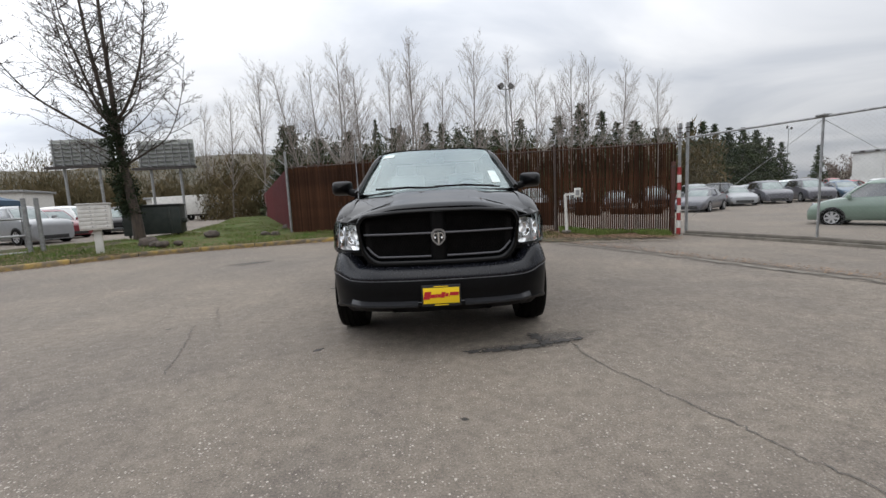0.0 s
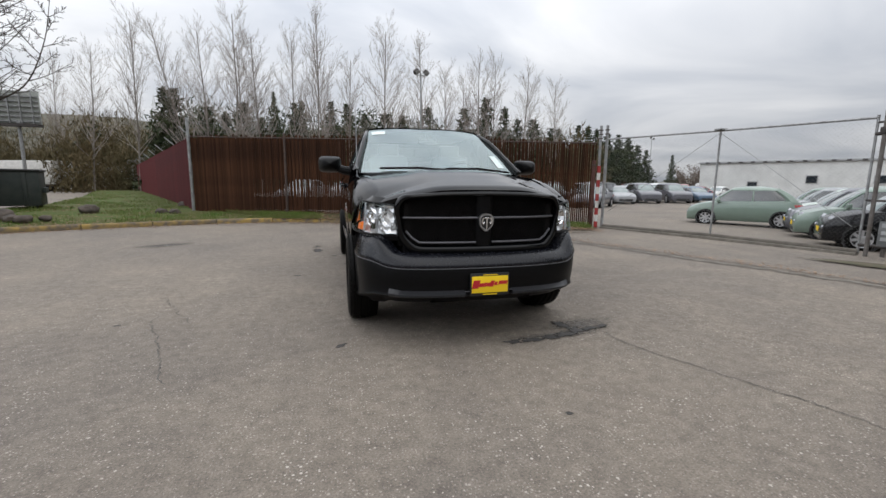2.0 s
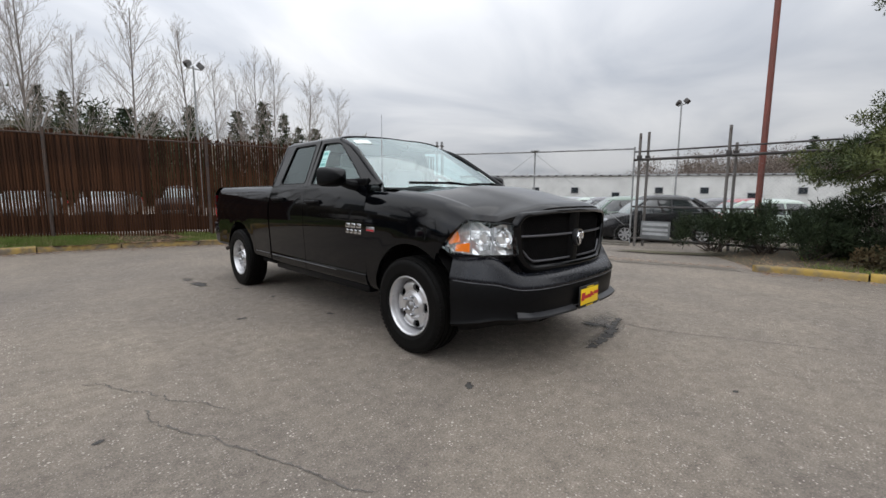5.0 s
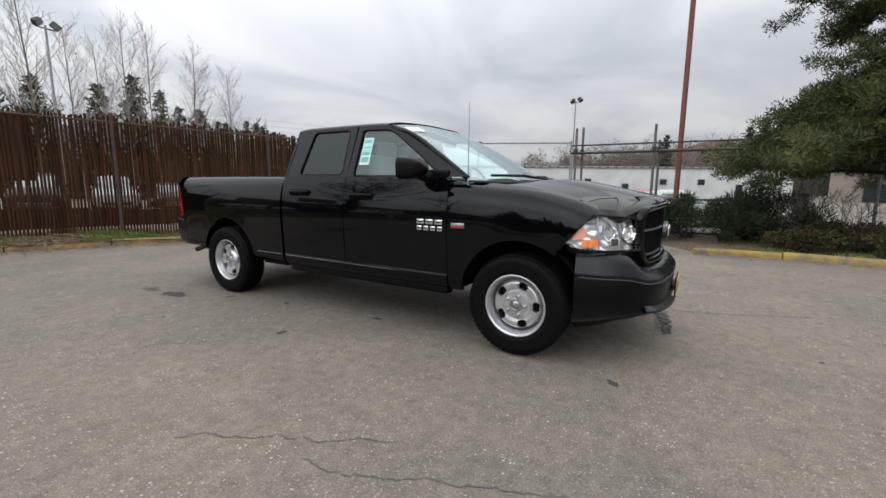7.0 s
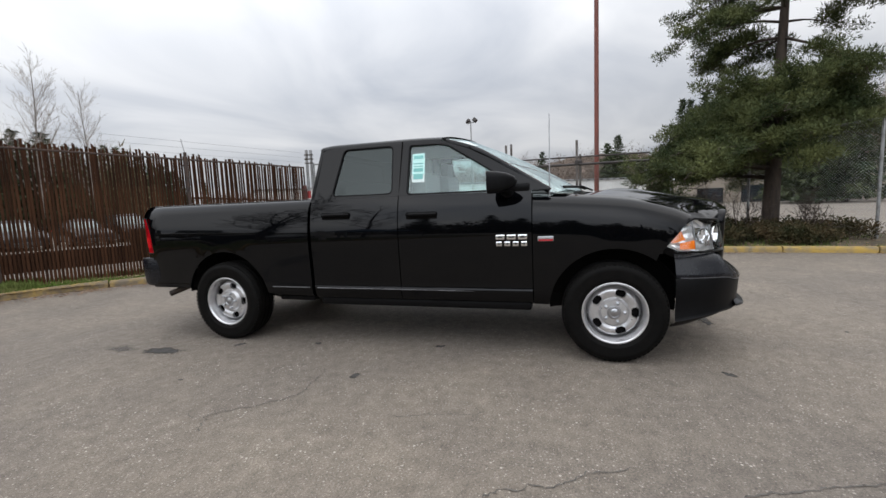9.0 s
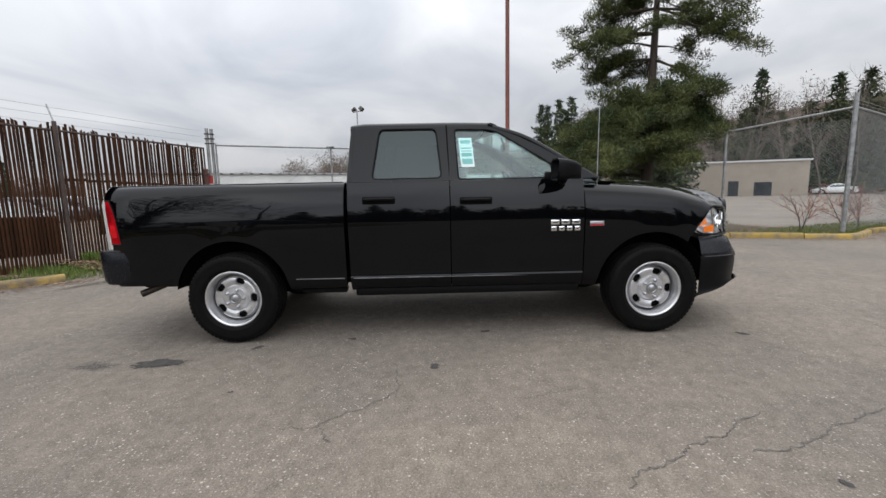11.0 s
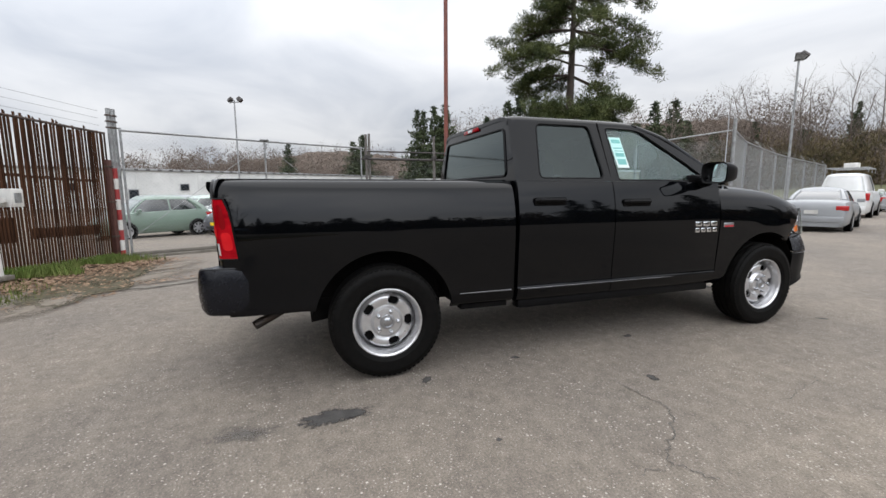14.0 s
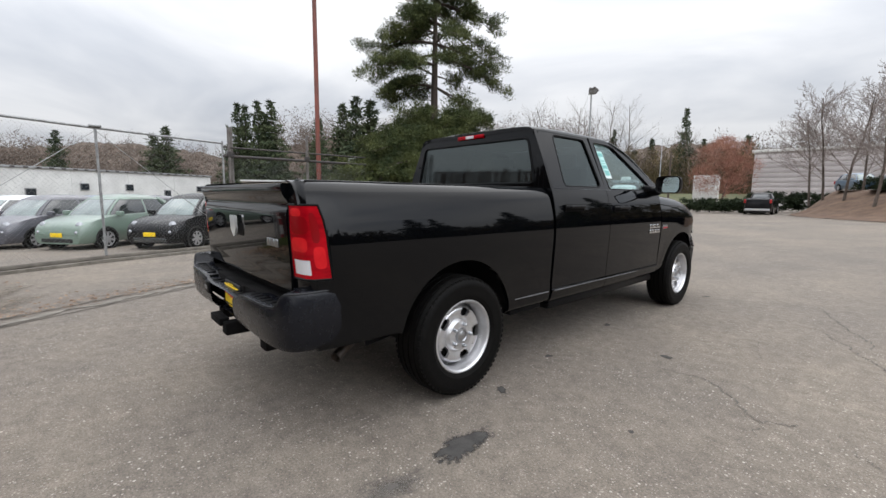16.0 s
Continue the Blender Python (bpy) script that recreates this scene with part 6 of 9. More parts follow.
# tail lamps
TAIL = spline([(0.955, 4.490), (0.950, 4.538), (0.936, 4.580), (0.905, 4.602), (0.85, 4.613), (0.793, 4.618)], 24)
for s in (-1, 1):
    def T(u, v, push=0.0, s=s):
        u0 = LAMP_SWEEP(v) / 0.26
        u = u0 + (1 - u0) * u
        k = u * 23
        i = min(int(k), 22)
        p = TAIL[i] + (TAIL[i + 1] - TAIL[i]) * (k - i)
        z = 0.870 + 0.362 * v
        return Vector((s * (p[0] + push * (1 - u)), p[1] + rear_lean(z) + push * u + 0.005 * math.sin(v * math.pi), z))
    bm = bmesh.new()
    sheet(bm, lambda u, v: T(u, v), list(np.linspace(0, 1, 24)), list(np.linspace(0, 1, 16)), keep=lambda u, v: not (0.45 < u < 0.93 and 0.05 < v < 0.27))
    tail = part("tail_lamp", bm, P_REDLENS, truck, "red tail lamp with a white reversing lens", smooth=60)
    bm = bmesh.new()
    sheet(bm, lambda u, v: T(u, v, -0.002), list(np.linspace(0.43, 0.94, 12)), list(np.linspace(0.03, 0.29, 6)))
    part("reversing_lens", bm, P_CLEARLENS, tail)
    for cu, cv, ru, rv, mt in ((0.70, 0.47, 0.24, 0.10, P_REDBRIGHT), (0.66, 0.73, 0.27, 0.12, P_REDDARK), (0.74, 0.90, 0.18, 0.055, P_REDBRIGHT), (0.20, 0.30, 0.13, 0.15, P_REDBRIGHT), (0.24, 0.70, 0.09, 0.20, P_REDDARK)):
        bm = bmesh.new()

        def chamber(a, q):
            c, g = math.cos(2 * math.pi * a), math.sin(2 * math.pi * a)
            return T(cu + ru * q * math.copysign(abs(c) ** 0.6, c), cv + rv * q * math.copysign(abs(g) ** 0.6, g), 0.0015 + 0.0025 * (1 - q * q))
        sheet(bm, chamber, list(np.linspace(0, 1, 28, endpoint=False)), [0.02, 0.4, 0.75, 1.0], close_u=True)
        outward(bm, (s * 0.8, 4.3, 1.05))
        part("lamp_chamber", bm, mt, tail, smooth=60)
    bm = bmesh.new()
    edge = [T(u, 0, -0.002) for u in np.linspace(0, 1, 16)] + [T(1, v, -0.002) for v in np.linspace(0, 1, 6)] + [T(u, 1, -0.002) for u in np.linspace(1, 0, 16)] + [T(0, v, -0.002) for v in np.linspace(1, 0, 6)]
    tube(bm, edge, 0.006, 6, cap=False)
    part("lamp_seal", bm, P_PLASTIC, tail)
    for z0, z1 in ((0.80, 0.868), (1.235, 1.345)):
        bm = bmesh.new()

        def corner(u, z):
            w = T(u, (min(z, 1.235) - 0.870) / 0.362, -0.004)
            k = max(0.0, (z - 1.235) / 0.11)
            return Vector((w.x - s * 0.085 * k ** 1.8 * (1 - 0.8 * u), w.y + 0.012 * u * k - 0.022 * k ** 2.5, z))
        sheet(bm, corner, list(np.linspace(0.3, 1, 14)), list(np.linspace(z0, z1, 8)))
        if z0 > 1:
            sheet(bm, lambda u, v: corner(u, z1) * (1 - v) + Vector((s * (0.80 - 0.03 * u), 4.52, 1.352)) * v + Vector((0, 0, 0.003 * math.sin(math.pi * v))), list(np.linspace(0.3, 1, 14)), [0, 0.12, 0.3, 0.6, 1.0])
        part("bed_corner", bm, P_PAINT, truck)

# rear step bumper
REAR = spline([(0.0, 4.742), (0.30, 4.752), (0.60, 4.752), (0.80, 4.735), (0.915, 4.690), (0.950, 4.60), (0.952, 4.43)], 34)


def rear_at(u):
    k = abs(u) * 33
    i = min(int(k), 32)
    p = REAR[i] + (REAR[i + 1] - REAR[i]) * (k - i)
    n = REAR[i + 1] - REAR[i]
    n = np.array((-n[1], n[0])) / np.hypot(*n)
    sg = -1 if u < 0 else 1
    return np.array((sg * p[0], p[1])), np.array((sg * n[0], n[1]))


def rear_surf(u, k):
    p, n = rear_at(u)
    a = abs(u)
    top = 0.740 - 0.045 * (1 / (1 + math.exp((a - 0.20) * 60))) + 0.080 / (1 + math.exp(-(a - 0.58) * 50))
    bot = 0.545 - 0.02 * min(1, a * 2) - 0.02 * max(0, a - 0.7)
    sec = [(-0.14, top - 0.004), (-0.03, top), (-0.008, top - 0.006), (0.0, top - 0.025), (0.0, (top + bot) / 2), (-0.01, bot + 0.03), (-0.03, bot), (-0.12, bot - 0.01)]
    o, z = sec[int(k)]
    return Vector((p[0] + n[0] * o, p[1] + n[1] * o, z))


bm = bmesh.new()
sheet(bm, rear_surf, list(np.linspace(-1, 1, 101)), list(range(8)), keep=lambda u, k: not (abs(u) < 0.135 and 2 < k < 6))
bmesh.ops.recalc_face_normals(bm, faces=bm.faces)
rb = part("rear_bumper", bm, P_SATIN, truck, "dark satin step bumper with plate recess", smooth=45)
# highlight along the bumper's top edge put in as a lighter tube
for sg in (-1, 1):
    bm = bmesh.new()
    tube(bm, [rear_surf(sg * q, 2) for q in np.linspace(0.20, 0.985, 40)], 0.0055, 6)
    part("bumper_lip", bm, P_LIP, rb, "lighter top edge standing in for the lip's highlight")
bm = bmesh.new()
box(bm, -0.19, 0.19, 4.60, 4.672, 0.545, 0.735, 0.01)
box(bm, -0.88, 0.88, 4.50, 4.66, 0.56, 0.735, 0.01)
part("bumper_core", bm, P_UNDER, rb)
for i in range(26):
    x = -0.80 + i * 0.064
    if abs(x) > 0.16:
        bm = bmesh.new()
        um = min(np.linspace(0, 1, 200), key=lambda q: abs(rear_at(q)[0][0] - abs(x + 0.02)) + (10 if rear_at(q)[0][1] < 4.66 else 0))
        zt = rear_surf(um, 1).z
        box(bm, x, x + 0.04, rear_at(um)[0][1] - 0.085, rear_at(um)[0][1] - 0.03, zt - 0.004, zt + 0.004, 0.002)
        part("step_tread", bm, P_PLASTIC, rb)
plate_thing(rb, 4.672, 0.562, 0.728, 1)
bm = bmesh.new()
box(bm, 0.26, 0.36, 4.74, 4.760, 0.615, 0.70, 0.012)
part("trailer_socket", bm, P_PLASTIC, rb)
for x in (0.29, 0.325):
    bm = bmesh.new()
    box(bm, x, x + 0.014, 4.758, 4.764, 0.645, 0.672, 0.003)
    part("socket_pin", bm, P_CHROME_DULL, rb)
bm = bmesh.new()
box(bm, -0.045, 0.045, 4.45, 4.74, 0.40, 0.48, 0.008)
box(bm, -0.30, 0.30, 4.48, 4.56, 0.41, 0.49, 0.01)
box(bm, 0.02, 0.24, 4.70, 4.76, 0.45, 0.50, 0.008)
part("tow_hitch", bm, P_UNDER, rb)
bm = bmesh.new()
lathe(bm, [(-0.34, 0.028), (0.0, 0.030), (0.0, 0.026), (-0.10, 0.024)], 16, pose(-0.86, 4.42, 0.425, 0, 20, 115))
part("exhaust_tailpipe", bm, P_EXHAUST, truck)

# door handles, side badges, antenna, mirrors
for s in (-1, 1):
    for y, z in ((1.515, 1.172), (2.325, 1.190)):
        bm = bmesh.new()
        box(bm, s * 0.950, s * 0.962, y - 0.135, y + 0.135, z - 0.030, z + 0.030, 0.01)
        cup = part("handle_cup", bm, P_UNDER, truck)
        bm = bmesh.new()
        pts = [(s * 0.958, y - 0.125, z + 0.008), (s * 0.985, y - 0.10, z + 0.010), (s * 0.990, y, z + 0.012), (s * 0.985, y + 0.10, z + 0.010), (s * 0.958, y + 0.125, z + 0.008)]
        tube(bm, pts, 0.016, 8)
        part("door_handle", bm, P_PLASTIC, cup)
    for row, z0, z1 in ((0, 0.958, 1.000), (1, 0.905, 0.945)):
        for i in range(4 if row else 3):
            wdt = 0.050 if row else 0.074
            y0 = 0.640 + i * (0.066 if row else 0.088)
            bm = bmesh.new()
            box(bm, s * 0.960, s * 0.974, y0, y0 + wdt, z0, z1, 0.006)
            bar = part("door_badge", bm, P_CHROME, truck, "chrome badge bar")
            bm = bmesh.new()
            box(bm, s * 0.974, s * 0.9755, y0 + 0.016, y0 + wdt - 0.018, z0 + 0.014, z0 + 0.026)
            part("badge_inlay", bm, P_BLACKINK, bar)
    bm = bmesh.new()
    box(bm, s * 0.963, s * 0.974, 0.440, 0.560, 0.942, 0.982, 0.004)
    eb = part("fender_badge", bm, P_CHROME_DULL, truck, "small chrome and red badge")
    bm = bmesh.new()
    box(bm, s * 0.974, s * 0.976, 0.446, 0.554, 0.945, 0.958)
    part("badge_inlay", bm, P_REDINK, eb)
    bm = bmesh.new()
    tube(bm, [(s * 0.905, 0.79, 1.335), (s * 0.98, 0.80, 1.345), (s * 1.05, 0.83, 1.375)], [0.05, 0.045, 0.04], 10)
    box(bm, s * 0.87, s * 0.915, 0.62, 0.93, 1.335, 1.40, 0.015)
    arm = part("mirror_arm", bm, P_PLASTIC, truck)
    bm = bmesh.new()

    def shell(u, v, s=s):
        a = 2 * math.pi * u
        cx, cz, hx, hz = 1.118, 1.408, 0.118, 0.085
        c, q = math.cos(a), math.sin(a)
        px = math.copysign(abs(c) ** 0.45, c) * hx
        pz = math.copysign(abs(q) ** 0.45, q) * hz
        k = [1.0, 1.0, 0.93, 0.76, 0.47, 0.0][int(v)]
        y = [0.905, 0.89, 0.83, 0.765, 0.715, 0.69][int(v)]
        return Vector((s * (cx + px * k), y, cz + pz * k))
    sheet(bm, shell, list(np.linspace(0, 1, 40, endpoint=False)), list(range(6)), close_u=True)
    bmesh.ops.recalc_face_normals(bm, faces=bm.faces)
    part("mirror_housing", bm, P_PLASTIC, arm, "black textured door mirror", smooth=60)
    bm = bmesh.new()
    ring = [shell(u, 0) for u in np.linspace(0, 1, 40, endpoint=False)]
    c = sum(ring, Vector()) / len(ring)
    bm.faces.new([bm.verts.new(c + (p - c) * 0.9 + Vector((0, -0.026 - 0.06 * (p.z - c.z) + 0.22 * s * (p.x - c.x), 0))) for p in ring])
    part("mirror_glass", bm, P_MIRROR, arm, smooth=0)
    bm = bmesh.new()
    a, b = [shell(u, 0) for u in np.linspace(0, 1, 40, endpoint=False)], []
    vo = [bm.verts.new(p) for p in a]
    vi = [bm.verts.new(c + (p - c) * 0.9 + Vector((0, -0.008, 0))) for p in a]
    for k in range(40):
        bm.faces.new((vo[k], vo[(k + 1) % 40], vi[(k + 1) % 40], vi[k]))
    part("mirror_rim", bm, P_PLASTIC, arm)
bm = bmesh.new()
tube(bm, [(-0.855, 0.47, 1.25), (-0.86, 0.47, 1.30), (-0.862, 0.465, 1.92)], [0.016, 0.005, 0.003], 6)
part("antenna", bm, P_CHROME_DULL, truck)
bm = bmesh.new()
sheet(bm, lambda u, v: Vector((-(cab_x(1.47 + 0.27 * v) - 0.006), 1.645 - 0.115 * u - 0.02 * (1 - v), 1.455 + 0.255 * v)), [0, 1], [0, 1])
stk = part("window_sticker", bm, P_STICKER, truck, "white and teal price sheet on the side window", smooth=0)
for v0, v1 in ((0.80, 0.93), (0.62, 0.66), (0.53, 0.56), (0.36, 0.48), (0.10, 0.28)):
    bm = bmesh.new()
    sheet(bm, lambda u, v: Vector((-(cab_x(1.47 + 0.27 * v) - 0.003), 1.645 - 0.115 * u - 0.02 * (1 - v), 1.455 + 0.255 * v)), [0.12, 0.88], [v0, v1])
    part("print_bar", bm, P_STICKER_INK, stk, smooth=0)

# seats, dashboard and steering wheel seen through the glass
for x in (-0.40, 0.40):
    bm = bmesh.new()
    box(bm, x - 0.25, x + 0.25, 1.12, 1.62, 1.02, 1.16, 0.04)
    box(bm, x - 0.24, x + 0.24, 1.56, 1.72, 1.10, 1.56, 0.05)
    box(bm, x - 0.13, x + 0.13, 1.60, 1.70, 1.55, 1.70, 0.035)
    part("seat", bm, P_CLOTH, truck, "grey cloth front seat")
bm = bmesh.new()
box(bm, -0.66, 0.66, 2.36, 2.50, 1.05, 1.52, 0.05)
part("rear_seat", bm, P_CLOTH, truck)
bm = bmesh.new()
box(bm, -0.80, 0.80, 0.42, 0.86, 1.16, 1.335, 0.05)
part("dashboard", bm, P_DASH, truck)
bm = bmesh.new()
ctr = Vector((0.40, 0.98, 1.30))
tl = Matrix.Rotation(radians(62), 3, "X")
tube(bm, [ctr + tl @ Vector((0.185 * math.cos(a), 0.185 * math.sin(a), 0)) for a in np.linspace(0, 2 * math.pi, 28)], 0.016, 8, cap=False)
tube(bm, [ctr + tl @ Vector((-0.18, 0, 0)), ctr, ctr + tl @ Vector((0.18, 0, 0))], 0.022, 6)
tube(bm, [ctr, ctr + Vector((0, -0.16, -0.06))], 0.04, 8)
part("steering_wheel", bm, P_DASH, truck)
bm = bmesh.new()
box(bm, -0.11, 0.11, 1.12, 1.15, 1.66, 1.73, 0.012)
tube(bm, [(0, 1.13, 1.72), (0, 1.16, 1.79)], 0.012, 6)
part("rear_view_mirror", bm, P_DASH, truck)

# wheels
HUB_Z = 0.387


def build_wheel(a, s):
    hubx = 0.865 * s
    m = Matrix.Translation((hubx, a, HUB_Z)) @ Matrix.Diagonal((s, 1, 1, 1))
    bm = bmesh.new()
    lathe(bm, [(-0.10, 0.02), (-0.10, 0.19), (0.02, 0.19), (0.02, 0.02)], 24, m)
    w = part("wheel", bm, P_UNDER, truck, "silver steel wheel with five slots and black tyre")
    bm = bmesh.new()
    prof = [(0.102, 0.230), (0.112, 0.240), (0.121, 0.258), (0.1225, 0.263), (0.1255, 0.266), (0.129, 0.292), (0.1265, 0.325), (0.1275, 0.329), (0.122, 0.350), (0.111, 0.369), (0.096, 0.381), (0.082, 0.3845), (0.080, 0.376), (0.072, 0.376), (0.070, 0.386), (0.034, 0.388), (0.032, 0.377), (0.022, 0.377), (0.020, 0.388)]
    prof = prof + [(-x, r) for x, r in reversed(prof)]
    lathe(bm, prof, 64, m)
    for k in range(64):
        t = 2 * math.pi * k / 64
        for sx in (1, -1):
            mm = m @ Matrix.Rotation(t, 4, "X") @ Matrix.Translation((sx * 0.102, 0, 0.370))
            box(bm, -0.014, 0.012, -0.011, 0.011, -0.012, 0.006, 0, mm)
    bmesh.ops.recalc_face_normals(bm, faces=bm.faces)
    part("tyre", bm, P_TYRE, w, "black all-terrain tyre", smooth=30)
    bm = bmesh.new()
    lathe(bm, [(0.022, 0.206), (0.044, 0.2085), (0.066, 0.210), (0.072, 0.214), (0.078, 0.2155), (0.098, 0.2185), (0.108, 0.224), (0.112, 0.231), (0.110, 0.240), (0.100, 0.242), (0.02, 0.228), (-0.09, 0.228)], 64, m)
    radii = [0.050, 0.094, 0.104, 0.112, 0.124, 0.132, 0.168, 0.178, 0.188, 0.196, 0.2080]
    depth = [0.082, 0.078, 0.066, 0.056, 0.058, 0.062, 0.066, 0.060, 0.040, 0.018, 0.008]
    N = 100
    rr = [[bm.verts.new(m @ Vector((d, r * math.cos(2 * math.pi * k / N), r * math.sin(2 * math.pi * k / N)))) for k in range(N)] for r, d in zip(radii, depth)]
    for j in range(len(radii) - 1):
        for k in range(N):
            ang = ((k + 0.5) % (N / 5)) - N / 10
            if j in (5,) and abs(ang) < 4.2:
                continue
            if j in (4, 6) and abs(ang) < 3.2:
                continue
            bm.faces.new((rr[j][k], rr[j][(k + 1) % N], rr[j + 1][(k + 1) % N], rr[j + 1][k]))
    slot = [e for e in bm.edges if e.is_boundary]
    slot = [e for e in slot if all(0.11 < math.hypot(v.co.y - a, v.co.z - HUB_Z) < 0.185 for v in e.verts)]
    g = bmesh.ops.extrude_edge_only(bm, edges=slot)
    for v in g["geom"]:
        if isinstance(v, bmesh.types.BMVert):
            v.co.x -= 0.022 * s
    bmesh.ops.recalc_face_normals(bm, faces=bm.faces)
    part("rim", bm, P_RIM, w, "silver painted steel rim", smooth=40)
    bm = bmesh.new()
    lathe(bm, [(0.070, 0.054), (0.084, 0.052), (0.096, 0.046), (0.097, 0.036), (0.090, 0.032), (0.094, 0.024), (0.096, 0.001)], 30, m)
    part("centre_cap", bm, P_CHROME_DULL, w)
    for k in range(5):
        t = 2 * math.pi * (k + 0.5) / 5
        bm = bmesh.new()
        lathe(bm, [(0.070, 0.0165), (0.079, 0.0160), (0.080, 0.0125), (0.103, 0.0115), (0.109, 0.006), (0.110, 0.001)], 8, m @ Matrix.Translation((0, 0.074 * math.cos(t), 0.074 * math.sin(t))))
        part("lug_nut", bm, P_CHROME_DULL, w)


for a in AXLES:
    for s in (-1, 1):
        build_wheel(a, s)

# ---- parked cars ----
C_GLASS = material("car_window", (0.022, 0.027, 0.028), 0.05, spec=0.8, coat=1.0)
# pale, part-metal base puts the reflected sky into the glass colour
C_SCREEN = material("windscreen_sky_reflection", (0.24, 0.285, 0.275), 0.10, 0.35, second=(0.13, 0.16, 0.155), scale=1.6, coat=0.7)
C_BLACK = material("car_trim", (0.015, 0.015, 0.015), 0.6)
C_HUB = material("alloy", (0.50, 0.50, 0.51), 0.35, 0.6)
C_LAMP = material("car_lamp", (0.33, 0.34, 0.36), 0.12, 0.5, coat=0.5)
C_TAIL = material("car_tail_lamp", (0.40, 0.01, 0.012), 0.15, coat=0.6)


def paint(name, c):
    return material("paint_" + name, c, 0.35, second=tuple(v * 0.9 for v in c), scale=3, coat=0.8)


PAINTS = {"green": paint("mint", (0.172, 0.236, 0.192)), "white": paint("white", (0.70, 0.71, 0.70)), "black": material("paint_black", (0.006, 0.006, 0.007), 0.4, second=(0.008, 0.008, 0.009), scale=3, coat=0.6, spec=0.05), "grey": paint("grey", (0.085, 0.085, 0.10)),
          "red": paint("red", (0.30, 0.018, 0.022)), "silver": paint("silver", (0.27, 0.28, 0.29)), "darkred": paint("maroon", (0.16, 0.015, 0.025)), "blue": paint("blue", (0.05, 0.10, 0.16)), "pale": paint("pale_green", (0.42, 0.50, 0.44))}

# per kind: length, width, wheel radius, wheelbase, front overhang, body line (y from nose, top z), glass (base front, top front, top rear, base rear), roof height
KINDS = {
    "hatchback": (3.55, 1.62, 0.295, 2.30, 0.66, [(0.0, 0.48), (0.07, 0.66), (0.30, 0.79), (0.75, 0.90), (1.5, 0.95), (2.6, 0.98), (3.25, 0.99), (3.48, 0.90), (3.55, 0.52)], (0.74, 1.36, 2.82, 3.44), 1.50),
    "sedan": (4.75, 1.82, 0.325, 2.75, 0.95, [(0.0, 0.48), (0.10, 0.66), (0.7, 0.82), (1.4, 0.92), (2.4, 0.96), (3.7, 1.02), (4.45, 1.00), (4.68, 0.90), (4.75, 0.5)], (1.35, 2.15, 3.25, 4.05), 1.45),
    "suv": (4.75, 1.90, 0.36, 2.80, 0.90, [(0.0, 0.55), (0.08, 0.80), (0.6, 0.98), (1.25, 1.05), (2.4, 1.08), (4.3, 1.12), (4.68, 1.05), (4.75, 0.6)], (1.20, 1.85, 4.15, 4.62), 1.72),
    "van": (5.0, 1.90, 0.34, 3.0, 0.85, [(0.0, 0.55), (0.08, 0.80), (0.5, 1.00), (0.9, 1.10), (2.4, 1.15), (4.7, 1.15), (4.95, 1.10), (5.0, 0.6)], (0.85, 1.55, 4.75, 4.92), 1.92),
    "pickup": (5.7, 1.98, 0.39, 3.55, 0.98, [(0.0, 0.60), (0.08, 1.00), (0.6, 1.16), (1.5, 1.22), (2.4, 1.26), (4.0, 1.30), (5.6, 1.32), (5.7, 0.8)], (1.45, 2.20, 3.55, 3.85), 1.88),
}


